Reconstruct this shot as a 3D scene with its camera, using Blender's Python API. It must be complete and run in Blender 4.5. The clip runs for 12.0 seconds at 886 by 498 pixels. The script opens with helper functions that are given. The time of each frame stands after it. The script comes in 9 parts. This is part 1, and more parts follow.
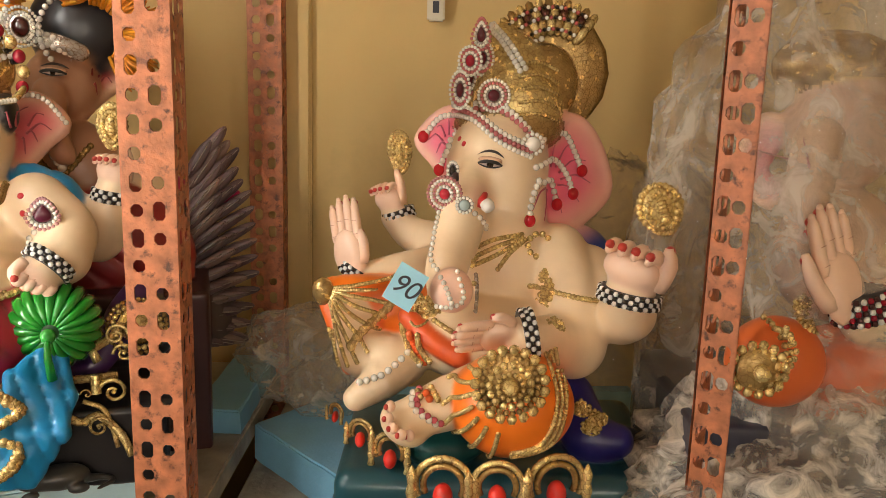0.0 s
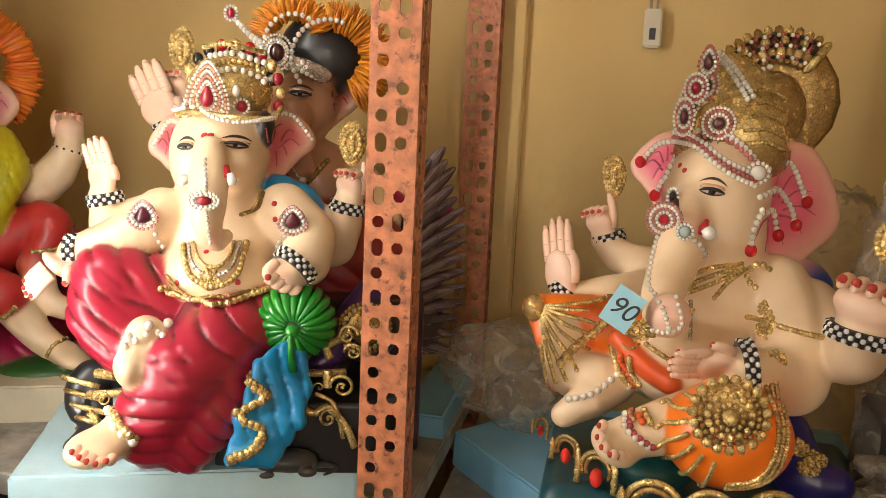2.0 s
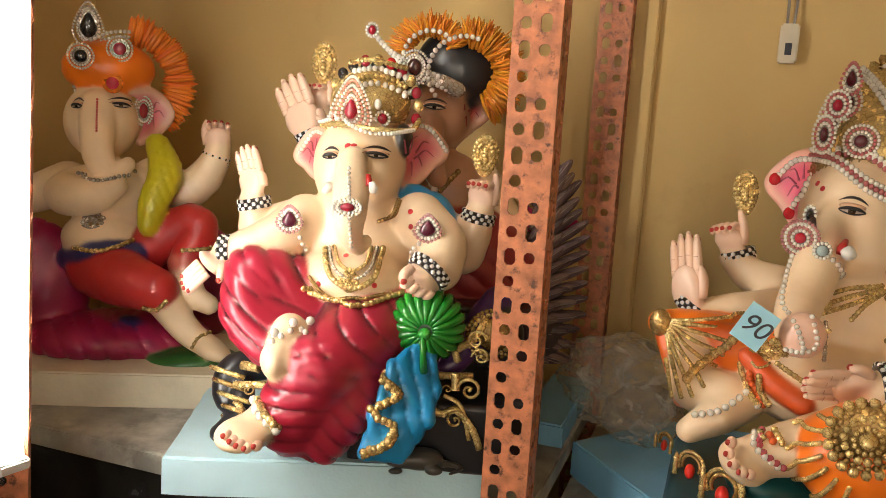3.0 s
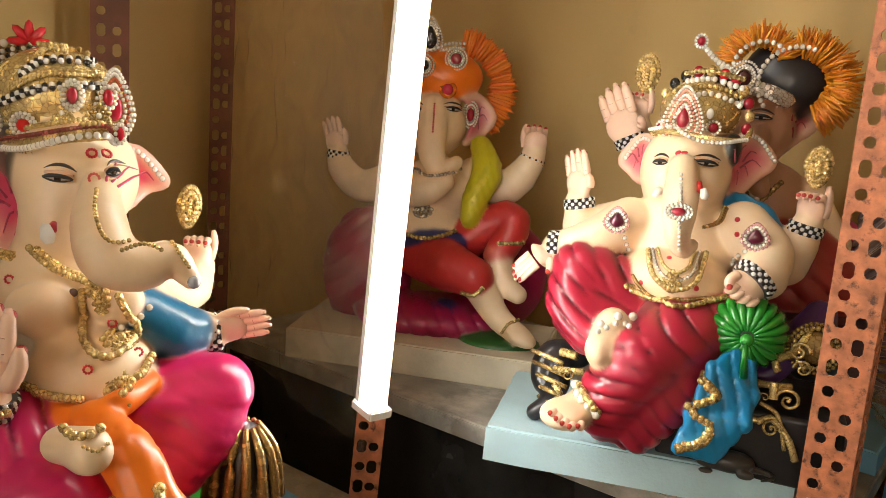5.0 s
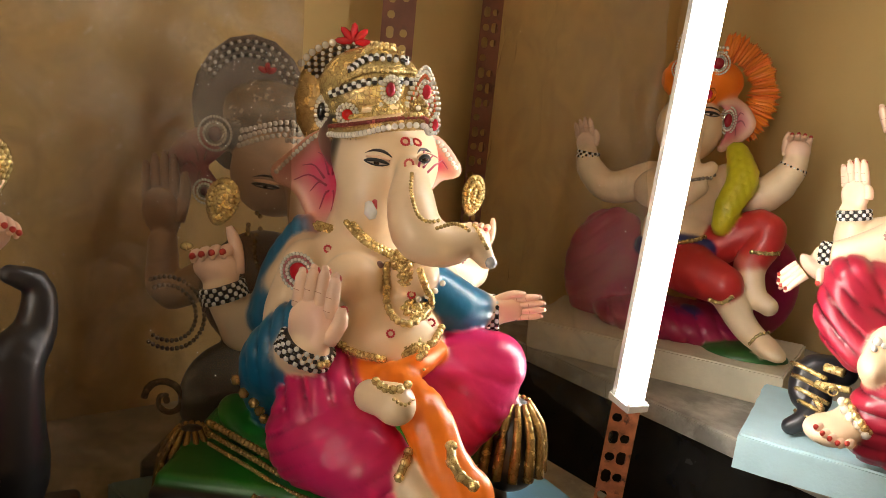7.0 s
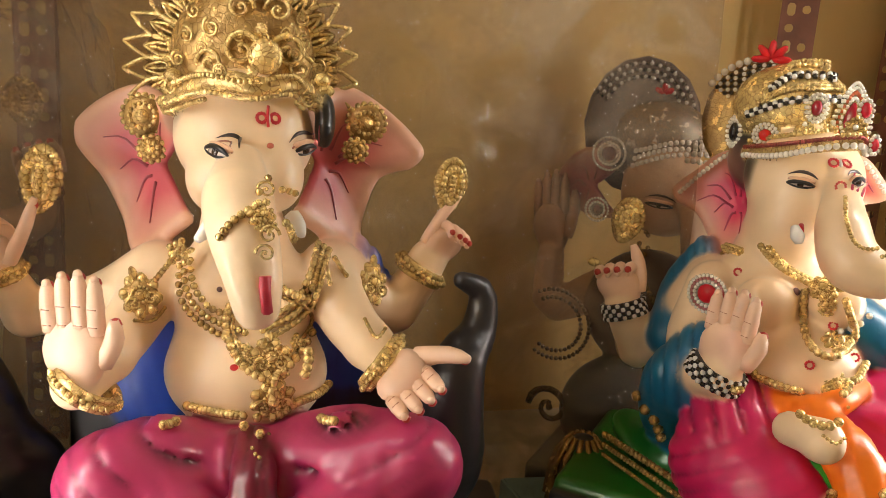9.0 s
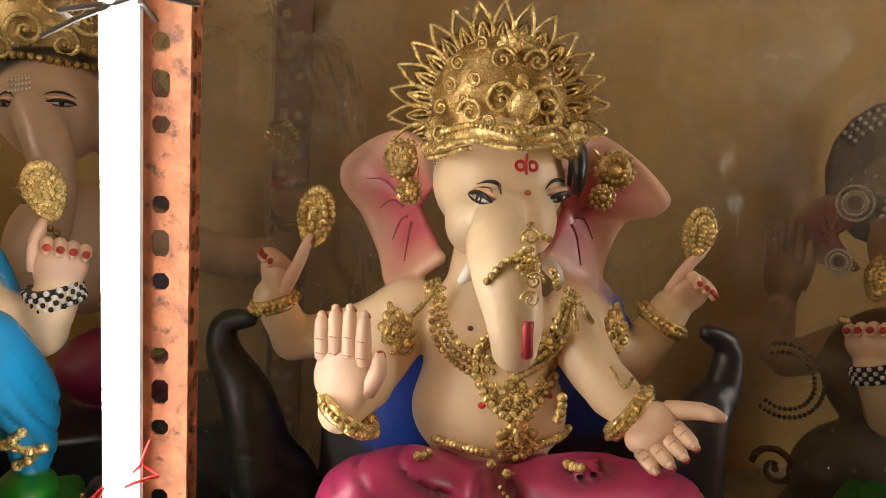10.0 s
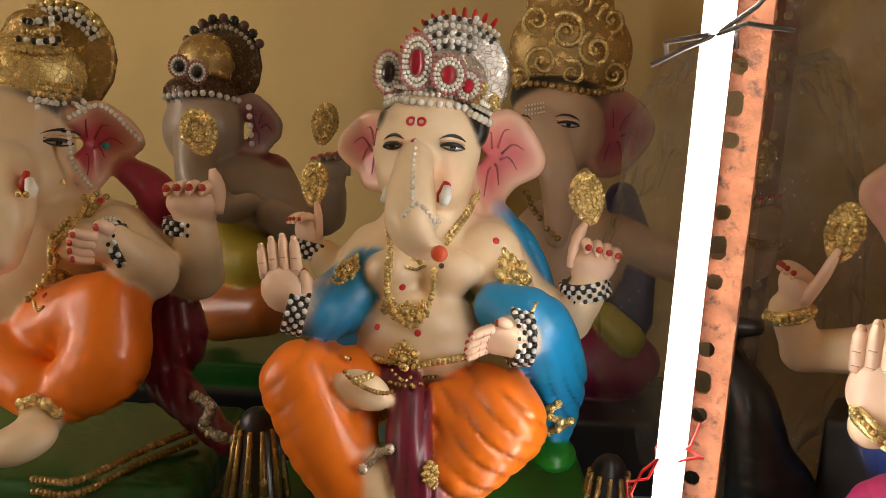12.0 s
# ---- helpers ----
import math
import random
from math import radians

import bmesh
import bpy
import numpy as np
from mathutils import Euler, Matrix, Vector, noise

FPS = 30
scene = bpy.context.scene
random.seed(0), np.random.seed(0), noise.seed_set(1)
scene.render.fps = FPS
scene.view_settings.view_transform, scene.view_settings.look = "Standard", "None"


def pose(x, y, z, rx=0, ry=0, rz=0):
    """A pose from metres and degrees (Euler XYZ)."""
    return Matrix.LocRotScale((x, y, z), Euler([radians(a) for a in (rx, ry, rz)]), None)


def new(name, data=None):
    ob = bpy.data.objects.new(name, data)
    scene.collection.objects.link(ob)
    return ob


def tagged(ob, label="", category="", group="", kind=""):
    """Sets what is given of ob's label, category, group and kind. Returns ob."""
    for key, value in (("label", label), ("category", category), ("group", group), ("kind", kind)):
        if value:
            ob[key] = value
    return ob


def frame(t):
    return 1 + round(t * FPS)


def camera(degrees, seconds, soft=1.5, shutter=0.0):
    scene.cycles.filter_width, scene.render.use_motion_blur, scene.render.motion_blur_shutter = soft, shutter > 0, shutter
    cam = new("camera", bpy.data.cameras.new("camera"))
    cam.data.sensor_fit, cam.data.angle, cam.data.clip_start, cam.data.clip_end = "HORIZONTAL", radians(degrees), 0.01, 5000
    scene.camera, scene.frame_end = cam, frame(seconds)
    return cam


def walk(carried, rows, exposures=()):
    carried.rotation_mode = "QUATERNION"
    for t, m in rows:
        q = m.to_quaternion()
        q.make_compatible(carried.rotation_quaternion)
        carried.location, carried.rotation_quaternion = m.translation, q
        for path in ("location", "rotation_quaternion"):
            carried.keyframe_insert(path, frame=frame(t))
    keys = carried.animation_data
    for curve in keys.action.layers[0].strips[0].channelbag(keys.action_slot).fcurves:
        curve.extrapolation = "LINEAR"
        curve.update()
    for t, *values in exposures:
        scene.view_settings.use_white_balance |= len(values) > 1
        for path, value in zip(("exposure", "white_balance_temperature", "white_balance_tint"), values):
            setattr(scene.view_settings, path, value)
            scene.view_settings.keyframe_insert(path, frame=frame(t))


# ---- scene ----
# ---- camera and its walk ----
cam = camera(57.1, 12.0, 0.8)
METRES, EYE, TILT, LEAN, TURN = 0.64, 1.4, 0.0, 0.0, 0.0
ROWS = [
    (0.0, 0.0, 0.0, 0.0, 0.32, -11.14, -1.62),
    (0.5, -0.034, -0.0132, 0.0019, 3.32, -10.96, -1.49),
    (1.0, -0.0567, -0.0253, -0.003, 6.63, -10.74, -1.68),
    (1.5, -0.0736, -0.041, -0.0015, 9.38, -10.5, -1.97),
    (2.0, -0.0852, -0.0574, -0.0006, 12.42, -10.03, -2.66),
    (2.5, -0.1001, -0.0854, 0.0028, 16.14, -9.75, -3.03),
    (4.5, -0.174, -0.2311, -0.0021, 33.11, -10.28, -3.87),
    (5.0, -0.1936, -0.2844, -0.0029, 37.99, -10.48, -4.29),
    (5.5, -0.2084, -0.3214, -0.0084, 42.02, -10.69, -4.78),
    (6.0, -0.2149, -0.3557, -0.0198, 45.38, -11.08, -5.44),
    (6.5, -0.2254, -0.3905, -0.0224, 48.54, -11.25, -5.8),
    (8.5, -0.2542, -0.5321, -0.0218, 69.11, -12.12, -3.93),
    (9.0, -0.2763, -0.5706, -0.0274, 74.87, -12.1, -3.84),
    (9.5, -0.2848, -0.6126, -0.0178, 81.06, -11.32, -4.04),
    (10.0, -0.2774, -0.6609, -0.0125, 87.92, -10.74, -3.97),
    (10.5, -0.2584, -0.7091, -0.0165, 94.88, -10.83, -3.76),
    (11.0, -0.2336, -0.7505, -0.026, 101.37, -11.16, -3.4),
    (11.5, -0.1917, -0.8018, -0.031, 107.56, -11.01, -3.24),
    (12.0, -0.1375, -0.8508, -0.0295, 113.87, -10.71, -2.92),
]
walk(cam, [(t, pose(0, 0, EYE, TILT, LEAN, TURN) @ pose(METRES * x, METRES * y, METRES * z, 90 + pitch, roll, yaw)) for t, x, y, z, yaw, pitch, roll in ROWS],
     [(0.0, 0.48), (2.5, 0.34), (5.5, 0.17), (8.5, 0.2), (9.0, 0.45), (9.5, 0.04), (10.0, -0.15), (12.0, -0.3)])

# ---- light: two LED tubes on the posts, unseen added fill tubes, faint ambient ----
NORTH_TUBE, WEST_TUBE = 46.0, 24.0
FILL_POWER = 66.0
world = bpy.data.worlds.new("world")
world.use_nodes = True
world.node_tree.nodes["Background"].inputs[0].default_value = (1.0, 0.9, 0.75, 1)
world.node_tree.nodes["Background"].inputs[1].default_value = 0.05
scene.world = world


# ---- materials ----
def material(name, rough=0.5, metal=0.0, color=(0.5, 0.5, 0.5), vary=0.12, scale=30.0, bump=0.1, bump_scale=200.0, attribute=False, coat=0.0, emit=0.0, spots=None):
    """A procedural surface: base colour, mottling at two scales, fine relief; spots adds stains of another colour."""
    m = bpy.data.materials.new(name)
    m.use_nodes = True
    t = m.node_tree
    b = t.nodes["Principled BSDF"]
    coord = t.nodes.new("ShaderNodeTexCoord")
    n1 = t.nodes.new("ShaderNodeTexNoise")
    n1.inputs["Scale"].default_value, n1.inputs["Detail"].default_value = scale, 6
    n2 = t.nodes.new("ShaderNodeTexNoise")
    n2.inputs["Scale"].default_value, n2.inputs["Detail"].default_value = bump_scale, 3
    t.links.new(coord.outputs["Object"], n1.inputs["Vector"])
    t.links.new(coord.outputs["Object"], n2.inputs["Vector"])
    if attribute:
        base = t.nodes.new("ShaderNodeAttribute")
        base.attribute_name = "paint"
    else:
        base = t.nodes.new("ShaderNodeRGB")
        base.outputs[0].default_value = (*color, 1)
    ramp = t.nodes.new("ShaderNodeMapRange")
    ramp.inputs["To Min"].default_value, ramp.inputs["To Max"].default_value = 1 - vary, 1 + vary
    ramp.inputs["From Min"].default_value, ramp.inputs["From Max"].default_value = 0.3, 0.7
    t.links.new(n1.outputs["Fac"], ramp.inputs["Value"])
    mul = t.nodes.new("ShaderNodeMix")
    mul.data_type, mul.blend_type = "RGBA", "MULTIPLY"
    mul.inputs["Factor"].default_value = 1
    t.links.new(base.outputs[0], mul.inputs[6])
    t.links.new(ramp.outputs[0], mul.inputs[7])
    last = mul.outputs[2]
    if spots:
        tint, low, high, size = spots
        n3 = t.nodes.new("ShaderNodeTexNoise")
        n3.inputs["Scale"].default_value, n3.inputs["Detail"].default_value, n3.inputs["Roughness"].default_value = size, 8, 0.65
        t.links.new(coord.outputs["Object"], n3.inputs["Vector"])
        step = t.nodes.new("ShaderNodeMapRange")
        step.inputs["From Min"].default_value, step.inputs["From Max"].default_value = low, high
        t.links.new(n3.outputs["Fac"], step.inputs["Value"])
        mix = t.nodes.new("ShaderNodeMix")
        mix.data_type = "RGBA"
        t.links.new(step.outputs[0], mix.inputs["Factor"])
        t.links.new(last, mix.inputs[6])
        mix.inputs[7].default_value = (*tint, 1)
        last = mix.outputs[2]
    t.links.new(last, b.inputs["Base Color"])
    rr = t.nodes.new("ShaderNodeMapRange")
    rr.inputs["To Min"].default_value, rr.inputs["To Max"].default_value = max(rough - 0.1, 0.03), min(rough + 0.12, 1)
    t.links.new(n1.outputs["Fac"], rr.inputs["Value"])
    t.links.new(rr.outputs[0], b.inputs["Roughness"])
    b.inputs["Metallic"].default_value = metal
    b.inputs["Coat Weight"].default_value = coat
    b.inputs["Coat Roughness"].default_value = 0.15
    bp = t.nodes.new("ShaderNodeBump")
    bp.inputs["Strength"].default_value, bp.inputs["Distance"].default_value = bump, 0.002
    t.links.new(n2.outputs["Fac"], bp.inputs["Height"])
    t.links.new(bp.outputs[0], b.inputs["Normal"])
    if emit:
        t.links.new(last, b.inputs["Emission Color"])
        b.inputs["Emission Strength"].default_value = emit
    return m


def film_material(name, haze, tint, scale, through_colour=(0.97, 0.96, 0.94)):
    """Thin crumpled polythene: mostly clear, part milky, glossy creases."""
    m = bpy.data.materials.new(name)
    m.use_nodes = True
    t = m.node_tree
    t.nodes.remove(t.nodes["Principled BSDF"])
    out = t.nodes["Material Output"]
    coord = t.nodes.new("ShaderNodeTexCoord")
    n = t.nodes.new("ShaderNodeTexNoise")
    n.inputs["Scale"].default_value, n.inputs["Detail"].default_value, n.inputs["Distortion"].default_value = scale, 8, 1.2
    n.inputs["Roughness"].default_value = 0.62
    t.links.new(coord.outputs["Object"], n.inputs["Vector"])
    bp = t.nodes.new("ShaderNodeBump")
    bp.inputs["Strength"].default_value, bp.inputs["Distance"].default_value = 1.0, 0.035
    t.links.new(n.outputs["Fac"], bp.inputs["Height"])
    clear = t.nodes.new("ShaderNodeBsdfTransparent")
    clear.inputs[0].default_value = (*through_colour, 1)
    milk = t.nodes.new("ShaderNodeBsdfDiffuse")
    milk.inputs[0].default_value = (*tint, 1)
    shine = t.nodes.new("ShaderNodeBsdfGlossy")
    shine.inputs["Roughness"].default_value = 0.12
    t.links.new(bp.outputs[0], shine.inputs["Normal"])
    mr = t.nodes.new("ShaderNodeMapRange")
    mr.inputs["From Min"].default_value, mr.inputs["From Max"].default_value = 0.42, 0.64
    mr.inputs["To Min"].default_value, mr.inputs["To Max"].default_value = haze * 0.35, haze * 1.9
    t.links.new(n.outputs["Fac"], mr.inputs["Value"])
    m1 = t.nodes.new("ShaderNodeMixShader")
    t.links.new(mr.outputs[0], m1.inputs[0])
    t.links.new(clear.outputs[0], m1.inputs[1])
    t.links.new(milk.outputs[0], m1.inputs[2])
    m2 = t.nodes.new("ShaderNodeMixShader")
    m2.inputs[0].default_value = 0.055
    t.links.new(m1.outputs[0], m2.inputs[1])
    t.links.new(shine.outputs[0], m2.inputs[2])
    t.links.new(m2.outputs[0], out.inputs["Surface"])
    return m


def filigree(m, scale, dark, depth):
    """Cast relief in a gilt surface: raised cells with a dark wash left in the grooves."""
    t = m.node_tree
    b = t.nodes["Principled BSDF"]
    coord = t.nodes.new("ShaderNodeTexCoord")
    warp = t.nodes.new("ShaderNodeTexNoise")
    warp.inputs["Scale"].default_value = scale * 0.4
    add = t.nodes.new("ShaderNodeVectorMath")
    add.operation = "MULTIPLY_ADD"
    add.inputs[1].default_value = (0.006, 0.006, 0.006)
    t.links.new(coord.outputs["Object"], warp.inputs["Vector"])
    t.links.new(warp.outputs["Color"], add.inputs[0])
    t.links.new(coord.outputs["Object"], add.inputs[2])
    v = t.nodes.new("ShaderNodeTexVoronoi")
    v.feature = "DISTANCE_TO_EDGE"
    v.inputs["Scale"].default_value = scale
    t.links.new(add.outputs[0], v.inputs["Vector"])
    r = t.nodes.new("ShaderNodeMapRange")
    r.inputs["From Min"].default_value, r.inputs["From Max"].default_value = 0.0, 0.07
    t.links.new(v.outputs["Distance"], r.inputs["Value"])
    base = b.inputs["Base Color"].links[0].from_socket
    mix = t.nodes.new("ShaderNodeMix")
    mix.data_type = "RGBA"
    t.links.new(r.outputs[0], mix.inputs["Factor"])
    mix.inputs[6].default_value = (*dark, 1)
    t.links.new(base, mix.inputs[7])
    t.links.new(mix.outputs[2], b.inputs["Base Color"])
    bump = t.nodes.new("ShaderNodeBump")
    bump.inputs["Strength"].default_value, bump.inputs["Distance"].default_value = 0.5, depth
    t.links.new(r.outputs[0], bump.inputs["Height"])
    t.links.new(b.inputs["Normal"].links[0].from_socket, bump.inputs["Normal"])
    t.links.new(bump.outputs[0], b.inputs["Normal"])


PLASTER = material("painted_plaster", 0.36, 0, vary=0.07, scale=18, bump=0.08, bump_scale=120, attribute=True, coat=0.22)
GILT = material("gilt_paint", 0.24, 0.62, vary=0.3, scale=90, bump=0.3, bump_scale=400, attribute=True)
filigree(GILT, 170, (0.30, 0.17, 0.055), 0.0005)
GEM = material("glass_gem", 0.08, 0, vary=0.05, scale=60, bump=0.02, attribute=True, coat=0.6)
WALL = material("ochre_wall_paint", 0.75, 0, (0.60, 0.42, 0.17), 0.08, 3.0, 0.15, 90, spots=((0.34, 0.24, 0.11), 0.62, 0.9, 2.2))
PLAIN = material("unseen_room_paint", 0.8, 0, (0.55, 0.42, 0.24), 0.06, 2.0, 0.1, 60)
RUST = material("orange_rack_enamel", 0.5, 0.1, (0.47, 0.17, 0.078), 0.35, 60, 0.5, 180, spots=((0.10, 0.045, 0.03), 0.54, 0.66, 75))
RUST_DARK = material("old_brown_rack_enamel", 0.55, 0.1, (0.20, 0.075, 0.04), 0.25, 20, 0.3, 120, spots=((0.05, 0.03, 0.025), 0.58, 0.75, 24))
STONE = material("grey_stone_slab", 0.55, 0, (0.33, 0.31, 0.27), 0.4, 14, 0.6, 120, spots=((0.62, 0.59, 0.53), 0.52, 0.72, 9))
FOAM = material("pale_blue_painted_foam", 0.6, 0, (0.50, 0.72, 0.80), 0.08, 14, 0.3, 240, spots=((0.74, 0.80, 0.80), 0.66, 0.9, 12))
FOAM_DEEP = material("blue_painted_foam", 0.6, 0, (0.20, 0.45, 0.66), 0.08, 14, 0.25, 240, spots=((0.40, 0.55, 0.66), 0.66, 0.9, 12))
CREAM = material("cream_plaster_slab", 0.65, 0, (0.66, 0.60, 0.46), 0.1, 18, 0.3, 150)
DARK_SHEET = material("black_polythene", 0.22, 0, (0.02, 0.019, 0.018), 0.3, 14, 1.0, 18, coat=0.3)
CONCRETE = material("dark_concrete_floor", 0.8, 0, (0.16, 0.14, 0.12), 0.25, 6, 0.3, 80)
TUBE_WHITE = material("white_tube_housing", 0.35, 0, (0.8, 0.8, 0.8), 0.02, 10, 0.02)
TUBE_GLOW = material("glowing_tube_cover", 0.4, 0, (1.0, 0.96, 0.88), 0.0, 4, 0.0, emit=NORTH_TUBE)
TUBE_GLOW_WEST = material("glowing_tube_cover_west", 0.4, 0, (1.0, 0.96, 0.88), 0.0, 4, 0.0, emit=WEST_TUBE)
FILL_GLOW = material("glowing_fill_tube", 0.4, 0, (1.0, 0.95, 0.85), 0.0, 4, 0.0, emit=FILL_POWER)
CABLE = material("grey_cable", 0.5, 0, (0.25, 0.22, 0.19), 0.1, 60, 0.1)
WIRE = material("dark_wire_tie", 0.5, 0.2, (0.12, 0.10, 0.09), 0.1, 60, 0.1)
THREAD = material("red_cotton_thread", 0.8, 0, (0.7, 0.03, 0.03), 0.15, 300, 0.3)
PAPER = material("pale_blue_paper", 0.75, 0, (0.33, 0.62, 0.74), 0.04, 40, 0.1)
INK = material("black_pen_ink", 0.5, 0, (0.02, 0.02, 0.03), 0, 10, 0.0)
FILM = film_material("clear_polythene", 0.11, (0.75, 0.68, 0.58), 22)
FILM_MILKY = film_material("milky_polythene", 0.27, (0.74, 0.66, 0.55), 20)
FILM_WHITE = film_material("thick_milky_polythene", 0.5, (0.78, 0.71, 0.61), 26)
# polythene whose dark tint stands in for shade on the west wall
FILM_DARK = film_material("shade_tinted_polythene", 0.17, (0.52, 0.45, 0.37), 14, (0.72, 0.65, 0.57))
FILM_THIN = film_material("thin_clear_polythene", 0.085, (0.75, 0.68, 0.58), 12)


# ---- helpers for meshes ----
def part(name, bm, mat, parent=None, label="", smooth=False):
    me = bpy.data.meshes.new(name)
    bm.to_mesh(me)
    bm.free()
    me.materials.append(mat)
    if smooth:
        me.polygons.foreach_set("use_smooth", [True] * len(me.polygons))
    ob = new(name, me)
    if parent:
        ob.parent = parent
    return tagged(ob, label)


def box_bm(x0, y0, z0, x1, y1, z1, bevel=0.0):
    bm = bmesh.new()
    bmesh.ops.create_cube(bm, size=1)
    bmesh.ops.scale(bm, vec=(x1 - x0, y1 - y0, z1 - z0), verts=bm.verts)
    bmesh.ops.translate(bm, vec=((x0 + x1) / 2, (y0 + y1) / 2, (z0 + z1) / 2), verts=bm.verts)
    if bevel:
        bmesh.ops.bevel(bm, geom=bm.edges[:], offset=bevel, segments=2, affect="EDGES")
    return bm


def tube_bm(points, radius, sides=8):
    """A round rod along points."""
    bm = bmesh.new()
    rings = []
    pts = [Vector(p) for p in points]
    for i, p in enumerate(pts):
        d = (pts[min(i + 1, len(pts) - 1)] - pts[max(i - 1, 0)]).normalized()
        q = d.to_track_quat("Z", "Y")
        rings.append([bm.verts.new(p + q @ Vector((radius * math.cos(a), radius * math.sin(a), 0))) for a in [2 * math.pi * j / sides for j in range(sides)]])
    for r0, r1 in zip(rings, rings[1:]):
        for j in range(sides):
            bm.faces.new((r0[j], r0[(j + 1) % sides], r1[(j + 1) % sides], r1[j]))
    bm.faces.new(rings[0][::-1])
    bm.faces.new(rings[-1])
    return bm


# ---- sculpting: blended solids turned into one mesh, with beads, gems and gilding ----
def vec(p):
    return np.asarray(p, dtype=np.float64)


def unit(v):
    v = vec(v)
    return v / (np.linalg.norm(v) + 1e-12)


def turn(rx=0, ry=0, rz=0):
    return np.array(Euler([radians(a) for a in (rx, ry, rz)]).to_matrix())


def frame_of(n, up=(0, 0, 1)):
    """Columns: across, normal, up."""
    n = unit(n)
    x = np.cross(n, vec(up))
    if np.linalg.norm(x) < 1e-3:
        x = np.cross(n, (1.0, 0, 0))
    x = unit(x)
    return np.stack([x, n, np.cross(x, n)], 1)


def ball(nu, nv):
    v = [(0, 0, 1)]
    for i in range(1, nv):
        for j in range(nu):
            a, b = math.pi * i / nv, 2 * math.pi * j / nu
            v.append((math.sin(a) * math.cos(b), math.sin(a) * math.sin(b), math.cos(a)))
    v.append((0, 0, -1))
    f = [(0, 1 + j, 1 + (j + 1) % nu) for j in range(nu)]
    for i in range(nv - 2):
        o = 1 + i * nu
        f += [(o + j, o + nu + j, o + nu + (j + 1) % nu, o + (j + 1) % nu) for j in range(nu)]
    o, e = 1 + (nv - 2) * nu, len(v) - 1
    f += [(o + j, e, o + (j + 1) % nu) for j in range(nu)]
    return np.array(v, float), f


BEAD, ROUND = ball(6, 4), ball(14, 8)


def curve(points, n):
    """n points evenly along a smooth line through points."""
    p = np.array([vec(q) for q in points])
    if len(p) > 2:
        q = np.vstack([2 * p[0] - p[1], p, 2 * p[-1] - p[-2]])
        s = np.linspace(0, 1, 12, endpoint=False)[:, None]
        rows = []
        for i in range(1, len(q) - 2):
            a, b, c, d = q[i - 1], q[i], q[i + 1], q[i + 2]
            rows.append(0.5 * (2 * b + (c - a) * s + (2 * a - 5 * b + 4 * c - d) * s**2 + (3 * b - a - 3 * c + d) * s**3))
        p = np.vstack(rows + [p[-1:]])
    l = np.r_[0, np.cumsum(np.linalg.norm(np.diff(p, axis=0), axis=1))]
    at = np.linspace(0, l[-1], n)
    return np.stack([np.interp(at, l, p[:, i]) for i in range(3)], 1)


SKIN, PALM, RED = (0.84, 0.64, 0.42), (0.86, 0.59, 0.43), (0.55, 0.02, 0.025)
GOLD, OLD_GOLD, SILVER, PEARL = (0.86, 0.66, 0.28), (0.50, 0.33, 0.12), (0.72, 0.68, 0.62), (0.80, 0.76, 0.68)
BLACK, WHITE, RUBY, PINK = (0.012, 0.011, 0.011), (0.82, 0.80, 0.76), (0.30, 0.006, 0.02), (0.80, 0.16, 0.22)
NAIL = (0.50, 0.045, 0.03)


